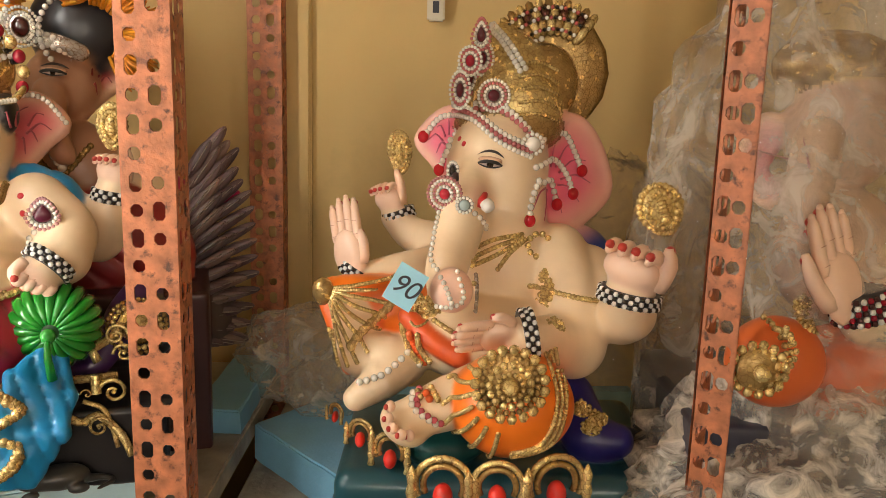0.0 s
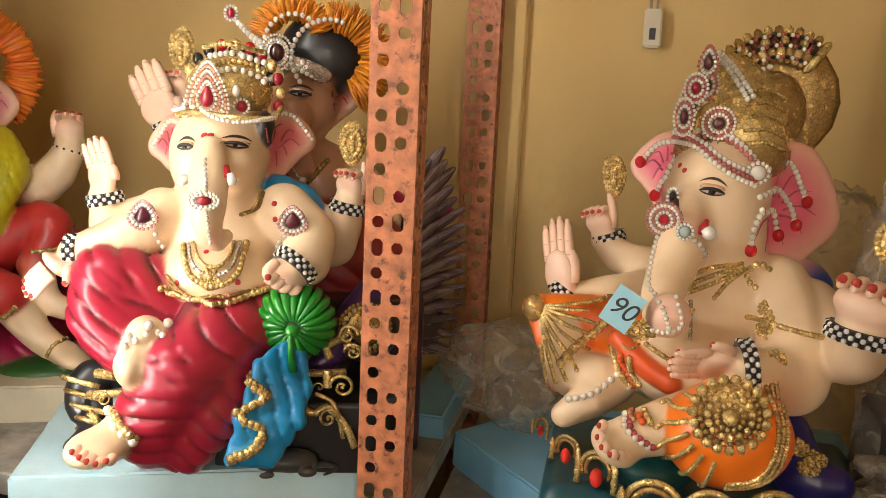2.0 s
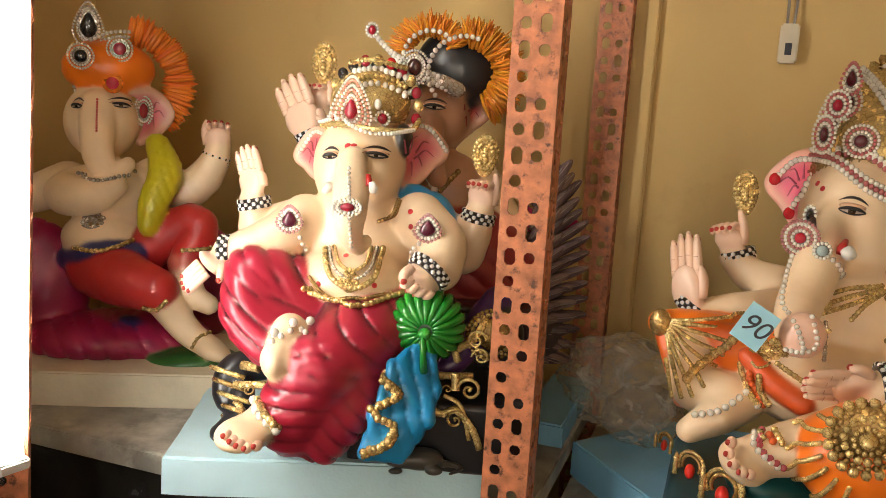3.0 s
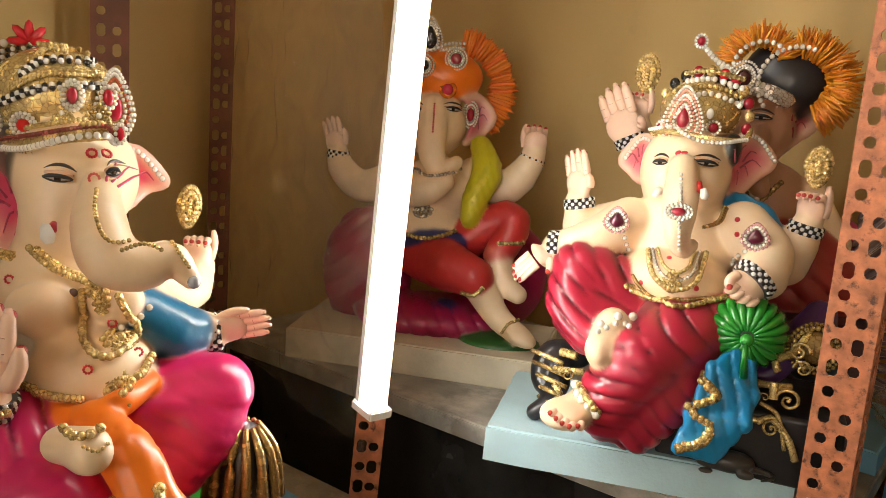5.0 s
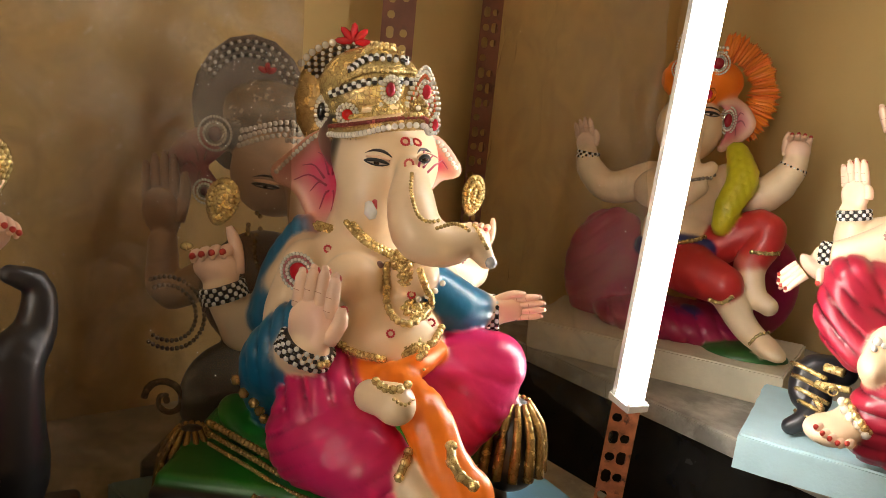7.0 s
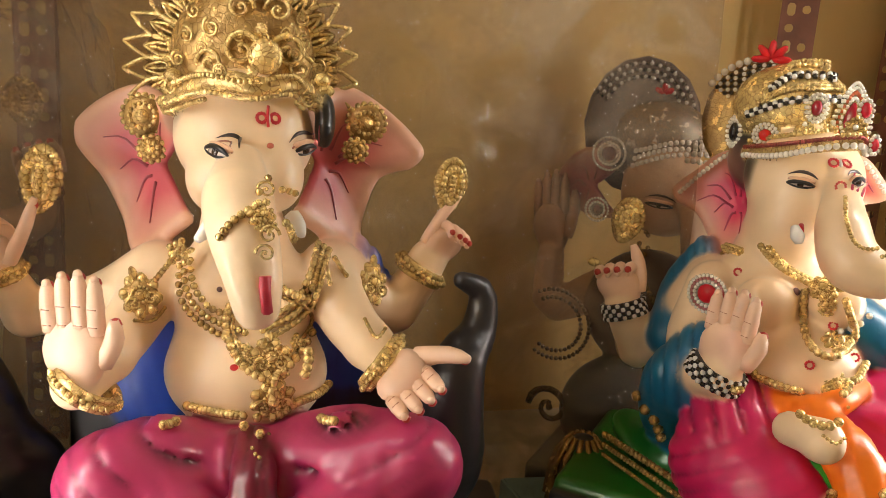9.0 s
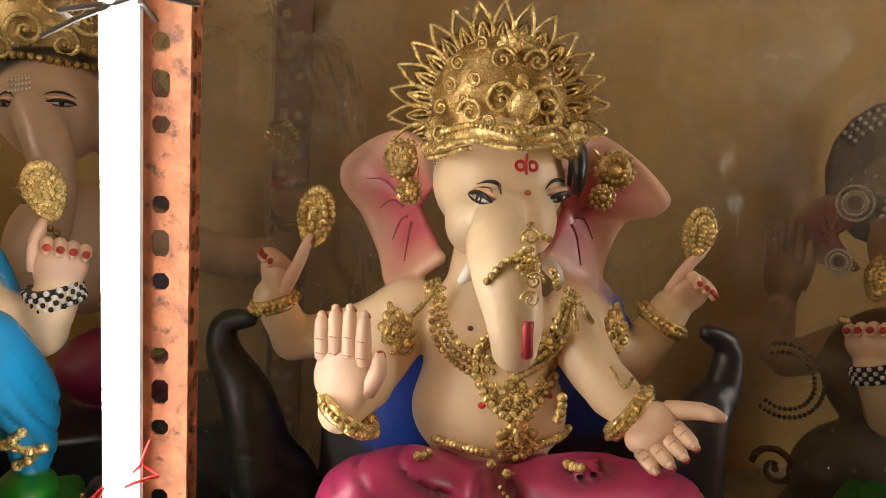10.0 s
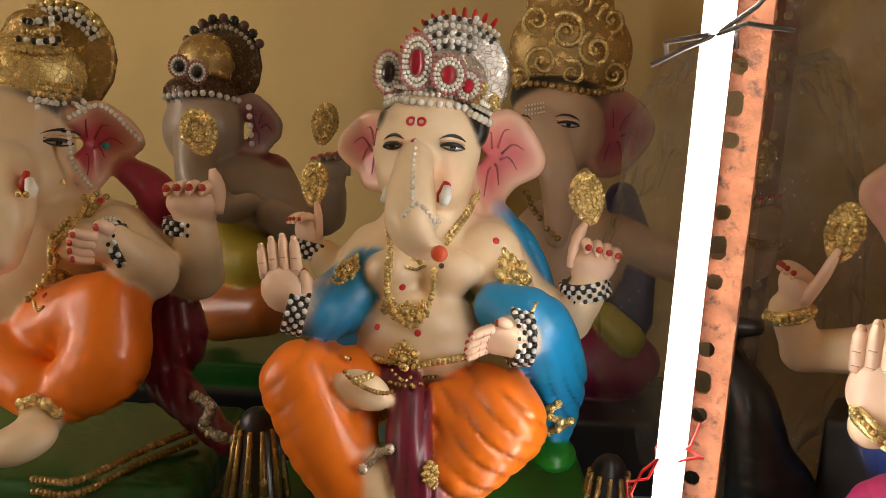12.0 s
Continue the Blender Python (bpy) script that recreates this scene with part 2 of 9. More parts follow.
class Sculpt:
    def __init__(self, cell=0.0035):
        self.cell, self.solids, self.sprays, self.bits, self.crease_darkening = cell, [], [], [], {}

    # solids
    def solid(self, f, lo, hi, col, k, mat):
        self.solids.append((f, vec(lo) - k - 0.006, vec(hi) + k + 0.006, col, k, mat))

    def fold(self, f, fold):
        """Narrow creases across axis; a fourth value darkens the colour in them."""
        if not fold:
            return f
        amp, wave, axis = fold[:3]
        axis = unit(axis)
        side = unit(np.cross(axis, (0.3, 0.5, 0.8)))

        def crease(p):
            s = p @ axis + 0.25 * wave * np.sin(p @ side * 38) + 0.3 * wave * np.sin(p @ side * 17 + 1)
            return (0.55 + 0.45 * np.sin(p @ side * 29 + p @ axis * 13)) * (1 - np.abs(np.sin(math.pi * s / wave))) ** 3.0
        # airbrushed lines on the maroon dhoti; on other cloth, fold shade painted in
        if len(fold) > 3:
            self.crease_darkening[len(self.solids)] = lambda p: fold[3] * crease(p)
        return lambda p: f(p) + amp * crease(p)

    def cap(self, a, b, ra, rb, col=SKIN, k=0.007, fold=None, mat=0):
        a, b = vec(a), vec(b)
        d = b - a
        dd = d @ d + 1e-9

        def f(p):
            q = p - a
            t = np.clip(q @ d / dd, 0, 1)
            return np.linalg.norm(q - t[..., None] * d, axis=-1) - (ra + (rb - ra) * t)
        r = max(ra, rb)
        self.solid(self.fold(f, fold), np.minimum(a, b) - r, np.maximum(a, b) + r, col, k, mat)

    def path(self, points, radii, col=SKIN, k=0.006, fold=None, mat=0):
        n = 4 * (len(points) - 1) + 1 if len(points) > 2 else 2
        p = curve(points, n)
        l = np.r_[0, np.cumsum([np.linalg.norm(vec(b) - vec(a)) for a, b in zip(points, points[1:])])]
        r = np.interp(np.linspace(0, l[-1], n), l, radii)

        def f(q):
            best = np.full(q.shape[:-1], 9.0)
            for i in range(n - 1):
                d = p[i + 1] - p[i]
                e = q - p[i]
                t = np.clip(e @ d / (d @ d + 1e-9), 0, 1)
                best = np.minimum(best, np.linalg.norm(e - t[..., None] * d, axis=-1) - (r[i] + (r[i + 1] - r[i]) * t))
            return best
        self.solid(self.fold(f, fold), (p - r[:, None]).min(0), (p + r[:, None]).max(0), col, k, mat)

    def ell(self, c, r, col=SKIN, k=0.009, rot=None, fold=None, mat=0):
        c, r = vec(c), vec(r)
        m = turn(*rot) if rot else np.eye(3)

        def f(p):
            q = (p - c) @ m
            k0, k1 = np.linalg.norm(q / r, axis=-1), np.linalg.norm(q / r**2, axis=-1)
            return np.where(k0 < 1e-6, -r.min(), k0 * (k0 - 1) / (k1 + 1e-9))
        e = np.sqrt(((m * r) ** 2).sum(1))
        self.solid(self.fold(f, fold), c - e, c + e, col, k, mat)

    def box(self, c, h, col, k=0.003, rot=None, round_=0.006, mat=0, fold=None):
        c, h = vec(c), vec(h)
        m = turn(*rot) if rot else np.eye(3)

        def f(p):
            q = np.abs((p - c) @ m) - (h - round_)
            return np.linalg.norm(np.maximum(q, 0), axis=-1) + np.minimum(q.max(-1), 0) - round_
        e = np.abs(m) @ h
        self.solid(self.fold(f, fold), c - e, c + e, col, k, mat)

    def tri(self, a, b, c, th, col=SKIN, k=0.006, mat=0, fold=None):
        a, b, c = vec(a), vec(b), vec(c)
        ba, cb, ac = b - a, c - b, a - c
        n = np.cross(ba, ac)

        def seg(p, o, d):
            q = p - o
            return ((q - np.clip(q @ d / (d @ d), 0, 1)[..., None] * d) ** 2).sum(-1)

        def f(p):
            pa, pb, pc = p - a, p - b, p - c
            out = np.sign(pa @ np.cross(ba, n)) + np.sign(pb @ np.cross(cb, n)) + np.sign(pc @ np.cross(ac, n)) < 2
            edge = np.minimum(np.minimum(seg(p, a, ba), seg(p, b, cb)), seg(p, c, ac))
            return np.sqrt(np.where(out, edge, (pa @ n) ** 2 / (n @ n))) - th
        self.solid(self.fold(f, fold), np.minimum(np.minimum(a, b), c) - th, np.maximum(np.maximum(a, b), c) + th, col, k, mat)

    def ear(self, centre, rim, col=SKIN, inner=PINK, th=0.005, reach=1.0):
        """A thin dished flap: a fan from its sunk centre to its rim, pink within."""
        r = curve(list(rim), 3 * len(rim))
        flap = Sculpt()
        for a, b in zip(r, r[1:]):
            flap.tri(centre, a, b, th, col)
        fs = [t[0] for t in flap.solids]

        def f(q):
            best = fs[0](q)
            for g in fs[1:]:
                best = np.minimum(best, g(q))
            return best
        pts = np.vstack([r, [vec(centre)]])
        self.solid(f, pts.min(0) - th, pts.max(0) + th, inner, 0.004, 0)
        self.path(list(r), [th * 1.25] * len(r), col, 0.004)
        size = np.mean([np.linalg.norm(q - vec(centre)) for q in r])
        pale = tuple(0.45 * u + 0.55 * v for u, v in zip(inner, col))
        for q in r[1:-1:2]:
            self.spray(q, size * 0.62 * reach, pale, 0.8)
        for i, q in enumerate(r[2:-2:3]):
            a, b = vec(centre) * 0.8 + q * 0.2, vec(centre) * 0.3 + q * 0.7
            pts = self.on(curve([a, (a + b) / 2 + (0, 0, 0.008), b], 7), 0.0004)[0]
            self.rod(pts, np.linspace(0.0016, 0.0005, 7), tuple(0.6 * v for v in inner))
        return r

    def spray(self, c, r, col, amount=0.8):
        self.sprays.append((vec(c), r, vec(col), amount))

    def dist(self, p):
        shape = p.shape[:-1]
        p = p.reshape(-1, 3)
        d = np.full(len(p), 0.5)
        for f, lo, hi, col, k, mat in self.solids:
            i = np.flatnonzero(((p > lo) & (p < hi)).all(1))
            if len(i):
                e = f(p[i])
                h = np.clip(0.5 + 0.5 * (e - d[i]) / k, 0, 1)
                d[i] = e * (1 - h) + d[i] * h - k * h * (1 - h)
        return d.reshape(shape)

    def on(self, points, off=0.0, reach=0.12):
        """Points laid on the front of what is sculpted so far (slid along y), and the outward normals there."""
        p = np.atleast_2d(np.array([vec(q) for q in points]))
        y = np.linspace(-reach, reach, 37)
        g = np.repeat(p[:, None], 37, 1)
        g[..., 1] += y
        d = self.dist(g)
        inside = d < 0
        hit = inside.any(1)
        i = np.maximum(np.argmax(inside, 1), 1)
        j = np.arange(len(p))
        d0, d1 = np.minimum(d[j, i - 1], 0.02), d[j, i]
        p = p.copy()
        p[hit, 1] += (y[i - 1] + (y[1] - y[0]) * np.clip(d0 / (d0 - d1 + 1e-9), 0, 1))[hit]
        e = 0.002
        n = np.stack([self.dist(p + v) - self.dist(p - v) for v in np.eye(3) * e], 1)
        n[~hit] = (0, -1, 0)
        n /= np.linalg.norm(n, axis=1)[:, None] + 1e-9
        return p + n * off, n

    # small applied pieces
    def bit(self, v, f, col, mat):
        self.bits.append((v, f, col, mat))

    def blob(self, c, r, col, mat=0, m=None, fine=False):
        v, f = ROUND if fine else BEAD
        v = v * vec(r)
        self.bit((v @ m.T if m is not None else v) + vec(c), f, col, mat)

    def beads(self, points, r, cols, mat=1, gap=1.9, on=None):
        """A string of beads through points; laid on the surface where on is a height."""
        l = sum(np.linalg.norm(vec(b) - vec(a)) for a, b in zip(points, points[1:]))
        if mat == 1:
            r, gap = r * 0.9, gap * 0.86
        p = curve(points, max(3, int(l / (r * gap))))
        if on is not None:
            p = self.on(p, on)[0]
        cols = cols if isinstance(cols, list) else [cols]
        if mat == 1 and on is not None and np.linalg.norm(np.diff(p, axis=0), axis=1).max() < 0.02:
            self.rod(p, r * 0.8, tuple(0.7 * v for v in cols[0]), 1, 6)
        for i, q in enumerate(p):
            self.blob(q, (r, r, r), cols[i % len(cols)], mat)

    def rod(self, points, radii, col, mat=0, sides=7):
        p = np.array([vec(q) for q in points])
        radii = np.broadcast_to(radii, (len(p),))
        t = np.gradient(p, axis=0)
        up = vec((0.13, 0.21, 0.97))
        rows = []
        for q, d, r in zip(p, t, radii):
            d = unit(d)
            x = unit(np.cross(d, up))
            y = np.cross(d, x)
            a = np.arange(sides) * 2 * math.pi / sides
            rows.append(q + r * (np.cos(a)[:, None] * x + np.sin(a)[:, None] * y))
        v = np.vstack(rows + [p[:1], p[-1:]])
        f = []
        for i in range(len(p) - 1):
            for j in range(sides):
                k = (j + 1) % sides
                f.append((i * sides + j, i * sides + k, (i + 1) * sides + k, (i + 1) * sides + j))
        e = len(p) * sides
        f += [(e, (j + 1) % sides, j) for j in range(sides)] + [(e + 1, e - sides + j, e - sides + (j + 1) % sides) for j in range(sides)]
        self.bit(v, f, col, mat)

    def ring(self, c, n, rad, r, cols, mat=1, count=None, squash=1.0, arc=(0, 360)):
        m = frame_of(n)
        count = count or max(8, int(abs(arc[1] - arc[0]) / 360 * 2 * math.pi * rad / (1.9 * r)))
        cols = cols if isinstance(cols, list) else [cols]
        for i in range(count):
            a = radians(arc[0] + (arc[1] - arc[0]) * i / (count if arc[1] - arc[0] >= 360 else count - 1))
            self.blob(vec(c) + m @ vec((rad * math.cos(a), 0, rad * squash * math.sin(a))), (r, r, r), cols[i % len(cols)], mat)

    def bangle(self, c, axis, rad, rows=3, r=0.0028, cols=(WHITE, BLACK), mat=2):
        axis = unit(axis)
        count = 2 * int(math.pi * rad / (2 * r * 0.95))
        m = frame_of(axis)
        self.rod([vec(c) - axis * r * rows * 0.85, vec(c) + axis * r * rows * 0.85], rad * 0.99, (0.05, 0.04, 0.04), 0, 18)
        for j in range(rows):
            o = vec(c) + axis * (j - (rows - 1) / 2) * 1.75 * r
            for i in range(count):
                a = 2 * math.pi * i / count
                self.blob(o + m @ vec((rad * math.cos(a), 0, rad * math.sin(a))), (r, r, r), cols[(i + j) % len(cols)], mat)

    def hoop(self, c, axis, rad, r=0.004, col=GOLD, n=2):
        m = frame_of(axis)
        for j in range(n):
            o = vec(c) + unit(axis) * (j - (n - 1) / 2) * 1.7 * r
            a = np.linspace(0, 2 * math.pi, 25)
            self.rod([o + m @ vec((rad * math.cos(q), 0, rad * math.sin(q))) for q in a], r, col, 1, 6)
        self.ring(c, axis, rad + r, r * 0.7, col, 1)

    def gem(self, c, n=(0, -1, 0), rx=0.01, rz=0.013, col=RUBY, rings=((1.25, PEARL),), back=GOLD, drop=False, tilt=0):
        m = frame_of(n) @ turn(0, tilt, 0)
        self.blob(c, (rx * 1.6, 0.003, rz * 1.6), back, 1, m, True)
        v, f = ROUND
        v = v * (rx, 0.005, rz)
        if drop:
            v = v * np.stack([1 - 0.45 * np.clip(v[:, 2] / rz, -0.3, 1), np.ones(len(v)), np.ones(len(v))], 1)
        self.bit(v @ m.T + vec(c) + unit(n) * 0.003, f, col, 2)
        for s, rc in rings:
            rr = 0.0022
            count = max(10, int(math.pi * (rx + rz) * s / (1.9 * rr)))
            for i in range(count):
                a = 2 * math.pi * i / count
                w = 1 - (0.45 * max(math.sin(a), -0.3) if drop else 0)
                self.blob(vec(c) + unit(n) * 0.003 + m @ vec((rx * s * w * math.cos(a), 0, rz * s * math.sin(a))), (rr, rr, rr), rc, 2 if rc != GOLD else 1)

    def scroll(self, c, n, size, flip=1, turns=1.4, col=GOLD, r=None, start=0):
        m = frame_of(n)
        a = np.linspace(0, turns * 2 * math.pi, 22)
        rad = size * (1 - a / a[-1] * 0.82)
        r = r or size * 0.17
        self.rod([vec(c) + m @ vec((flip * q * math.cos(b + start), 0, q * math.sin(b + start))) for q, b in zip(rad, a)], np.linspace(r, r * 0.6, 22), col, 1, 6)
        self.blob(c, (r, r, r), col, 1)

    def fan(self, c, n, r0, r1, arc, count, width, cols, mat=1, lean=0.0, thick=0.004):
        m = frame_of(n)
        for i in range(count):
            a = radians(arc[0] + (arc[1] - arc[0]) * i / max(count - 1, 1))
            d = m @ vec((math.cos(a), 0, math.sin(a)))
            q = np.stack([np.cross(d, unit(n)), unit(n), d], 1)
            mid = vec(c) + d * (r0 + r1) / 2 - unit(n) * lean * (i % 2)
            self.blob(mid, (width, thick, (r1 - r0) / 2), cols[i % len(cols)], mat, q)

    def leaf(self, base, d, n, length, width, col, r=0.0016):
        """A pointed leaf drawn by two bent rods, with a rib."""
        d, side = unit(d), unit(np.cross(d, unit(n)))
        x = np.linspace(0, 1, 8)
        for sgn in (-1, 1):
            self.rod([vec(base) + d * length * u + side * sgn * width * math.sin(math.pi * u ** 0.8) for u in x], r, col, 1, 5)
        self.rod([vec(base), vec(base) + d * length * 0.6], r * 0.8, col, 1, 5)

    def emblem(self, c, n=(0, -1, 0), w=0.018, h=0.03, tilt=0):
        """The gilded shell-shaped emblem held up in a raised hand."""
        m = frame_of(n) @ turn(0, tilt, 0)
        self.blob(c, (w * 0.95, w * 0.5, h * 0.95), GOLD, 1, m, True)
        for s, k in ((1.0, 0.0034), (0.72, 0.0028)):
            count = int(26 * s)
            k *= 1.25
            for i in range(count):
                a = 2 * math.pi * i / count
                self.blob(vec(c) + m @ vec((w * s * math.cos(a) * (1 - 0.3 * max(-math.sin(a), 0)), w * 0.42 if s < 1 else 0, h * s * math.sin(a))), (k, k, k), GOLD, 1)
        for j in range(5):
            self.blob(vec(c) + m @ vec((0, w * 0.5, h * (0.35 - 0.17 * j))), (w * 0.3, 0.003, 0.003), GOLD, 1, m)

    def hand(self, wrist, tip, thumb, width, curl=0.0, col=PALM, face=(0, -1, 0), nails=True, spread=0.03):
        """A palm with four jointed fingers and a thumb. curl bends the fingers toward face."""
        wrist, tip, thumb = vec(wrist), vec(tip), vec(thumb)
        d = unit(tip - wrist)
        l = np.linalg.norm(tip - wrist)
        lat = thumb - wrist
        lat = unit(lat - d * (lat @ d))
        nrm = np.cross(d, lat)
        nrm = unit(nrm * (1 if nrm @ vec(face) > 0 else -1))
        palm = wrist + d * l * 0.30
        m = np.stack([lat, nrm, d], 1)
        e = Matrix([list(r) for r in m]).to_euler()
        deg = tuple(math.degrees(a) for a in e)
        self.ell(palm, (width * 0.52, width * 0.24, l * 0.32), col, 0.006, deg)
        self.ell(wrist + d * l * 0.22 + lat * width * 0.28 + nrm * width * 0.08, (width * 0.2, width * 0.18, l * 0.2), col, 0.006, deg)
        if curl > 1.5:
            self.ell(palm + nrm * width * 0.16 + d * l * 0.08, (width * 0.5, width * 0.3, l * 0.27), col, 0.006, deg)
        fr = width * 0.14
        for i, (o, s) in enumerate(((-0.37, 0.80), (-0.125, 0.95), (0.12, 1.0), (0.36, 0.92))):
            base = wrist + d * l * 0.46 + lat * width * o - nrm * 0.002
            ang = np.linspace(0, curl, 7)
            step = l * 0.54 * s / 6
            p = [base]
            side = d * math.cos(o * spread * 2) + lat * math.sin(o * spread * 2)
            for a in ang[1:]:
                p.append(p[-1] + step * (side * math.cos(a) + nrm * math.sin(a)))
            rad = fr * np.array([1.0, 1.02, 0.98, 1.0, 0.9, 0.85, 0.45])
            self.rod(p, rad, col, 0, 9)
            self.blob(p[-1], (fr * 0.55,) * 3, col)
            for j in (1, 3):
                q = p[j] + nrm * fr * 0.96
                self.rod([q - lat * fr * 0.5, q + lat * fr * 0.5], 0.0004, (0.58, 0.30, 0.20), 0, 4)
            if nails:
                q = p[-2] * 0.5 + p[-1] * 0.5
                out = -(nrm * math.cos(curl) - side * math.sin(curl))
                self.blob(q + out * fr * 0.55, (fr * 0.62, fr * 0.62, fr * 0.62), NAIL, 0)
        t0 = wrist + d * l * 0.2 + lat * width * 0.42
        p = curve([t0, (t0 + thumb) / 2 + lat * width * 0.1, thumb], 6)
        self.rod(p, fr * np.array([1.35, 1.3, 1.15, 1.1, 0.95, 0.5]), col, 0, 9)
        if nails:
            self.blob(p[-2] * 0.5 + p[-1] * 0.5 - nrm * fr * 0.3, (fr * 0.75,) * 3, NAIL, 0)

    def eye(self, c, w, h, tilt=0, brow=True):
        (q,), (n,) = self.on([c])
        h *= 0.82
        n = unit(n + vec((0, -0.6, 0)))
        q = q + n * 0.0018
        m = frame_of(n) @ turn(0, tilt, 0)
        self.blob(q, (w, 0.0045, h), (0.62, 0.52, 0.44), 2, m, True)
        self.blob(q + n * 0.0016 + m @ vec((0, 0, 0.0)), (h * 1.05, 0.0042, h * 1.0), (0.035, 0.016, 0.008), 2, m, True)
        self.blob(q + n * 0.005, (h * 0.4, 0.002, h * 0.4), BLACK, 2, m)
        self.blob(q + n * 0.0016 + m @ vec((0, 0, h * 1.0)), (w * 1.12, 0.0052, h * 0.72), (0.74, 0.46, 0.29), 0, m, True)
        a = np.linspace(-1, 1, 9)
        h *= 0.85
        for sgn, r in ((1, 0.0021), (-1, 0.001)):
            top = 0.62 if sgn > 0 else 1.0
            lid = [q + n * (0.0062 - 0.0034 * x * x if sgn > 0 else 0.003) + m @ vec((w * 1.15 * x, 0, sgn * h * (top - x * x * 0.75))) for x in a]
            self.rod(lid, r * np.array([0.4, 0.7, 1, 1, 1, 1, 1, 0.8, 0.4]), BLACK)
        fold_ = [q + n * 0.0012 + m @ vec((w * 1.1 * x, 0, h * (1.75 - x * x * 1.0))) for x in a]
        self.rod(self.on(fold_, 0.0004)[0], 0.0007, (0.35, 0.13, 0.08))
        if brow:
            b = [q + m @ vec((w * 1.25 * x, 0, h * (3.4 - x * x * 1.5))) for x in a]
            self.rod(self.on(b, 0.0006)[0], 0.0017 * np.array([0.2, 0.6, 0.9, 1, 1, 0.9, 0.7, 0.4, 0.1]), (0.03, 0.018, 0.014))

    def dot(self, c, r, col=RED, hgt=1.0):
        (q,), (n,) = self.on([c])
        self.blob(q, (r, 0.0016, r * hgt), col, 0, frame_of(n), True)

    def tilak(self, c, r):
        for s in (-1, 1):
            (q,), (n,) = self.on([vec(c) + (s * r * 0.75, 0, 0)])
            self.ring(q, n, r * 0.55, 0.0016, RED, 0, 12)
        self.dot(c, r * 0.3, WHITE, 2.2)

    def plaque(self, c, w, h, col=GOLD, tilt=0, gemcol=None):
        """A lobed gilt armlet or pendant laid on the surface."""
        (q,), (n,) = self.on([c])
        m = frame_of(n) @ turn(0, tilt, 0)
        self.blob(q, (w * 0.8, 0.004, h * 0.8), OLD_GOLD, 1, m, True)
        for i in range(8):
            a = 2 * math.pi * i / 8 + 0.39
            self.blob(q + m @ vec((w * 0.72 * math.cos(a), -0.0, h * 0.72 * math.sin(a))), (w * 0.26, 0.005, h * 0.26), col, 1, m)
        for s in (-1, 1):
            self.scroll(q + n * 0.004 + m @ vec((s * w * 0.4, 0, -h * 0.3)), n, w * 0.36, s, 1.2, col)
        self.ring(q + n * 0.004, n, w * 0.38, 0.0016, col, 1)
        self.blob(q + n * 0.003, (w * 0.26, 0.006, w * 0.26), gemcol or col, 2 if gemcol else 1, m, True)
        self.blob(q + n * 0.002 + m @ vec((0, 0, h * 0.95)), (w * 0.2, 0.004, h * 0.3), col, 1, m)
        self.beads([q + m @ vec((-w * 0.6, 0, -h * 0.85)), q + m @ vec((0, 0, -h * 1.15)), q + m @ vec((w * 0.6, 0, -h * 0.85))], 0.002, col, 1, on=0.001)

    # to one mesh
    def make(self, name, m, label, category="statue", group=""):
        c = self.cell
        lo = np.min([s[1] for s in self.solids], 0)
        hi = np.max([s[2] for s in self.solids], 0)
        n = np.ceil((hi - lo) / c).astype(int) + 2
        d = np.full(n, 0.5, np.float32)
        ax = [lo[i] + c * np.arange(n[i]) for i in range(3)]
        for f, l, h, col, k, mat in self.solids:
            i0 = np.maximum(((l - lo) / c).astype(int), 0)
            i1 = np.minimum(((h - lo) / c).astype(int) + 2, n)
            sl = tuple(slice(a, b) for a, b in zip(i0, i1))
            g = np.stack(np.meshgrid(*[ax[i][sl[i]] for i in range(3)], indexing="ij"), -1)
            e = f(g.reshape(-1, 3)).reshape(g.shape[:3])
            o = d[sl]
            w = np.clip(0.5 + 0.5 * (e - o) / k, 0, 1)
            d[sl] = e * (1 - w) + o * w - k * w * (1 - w)
        ins = d < 0
        tot = np.zeros(n - 1, np.int8)
        for a in (0, 1):
            for b in (0, 1):
                for e in (0, 1):
                    tot += ins[a:n[0] - 1 + a, b:n[1] - 1 + b, e:n[2] - 1 + e]
        cells = np.argwhere((tot > 0) & (tot < 8))
        index = np.full(n - 1, -1, np.int64)
        index[tuple(cells.T)] = np.arange(len(cells))
        acc, cnt = np.zeros((len(cells), 3)), np.zeros(len(cells))
        corners = [(a, b, e) for a in (0, 1) for b in (0, 1) for e in (0, 1)]
        for p in corners:
            for axis in range(3):
                if p[axis] == 0:
                    q = list(p)
                    q[axis] = 1
                    d0 = d[tuple((cells + p).T)].astype(float)
                    d1 = d[tuple((cells + q).T)].astype(float)
                    x = (d0 < 0) != (d1 < 0)
                    t = d0[x] / (d0[x] - d1[x])
                    pt = np.tile(vec(p), (x.sum(), 1))
                    pt[:, axis] += t
                    acc[x] += pt
                    cnt[x] += 1
        verts = lo + c * (cells + acc / cnt[:, None])
        quads = []
        for axis in range(3):
            u, v = (axis + 1) % 3, (axis + 2) % 3
            a = [slice(1, -1)] * 3
            a[axis] = slice(0, -1)
            b = list(a)
            b[axis] = slice(1, None)
            x = ins[tuple(a)] != ins[tuple(b)]
            e = np.argwhere(x)
            up = ins[tuple(a)][x]
            off = vec([1, 1, 1]).astype(int)
            off[axis] = 0
            e = e + off
            eu, ev = np.eye(3, dtype=int)[u], np.eye(3, dtype=int)[v]
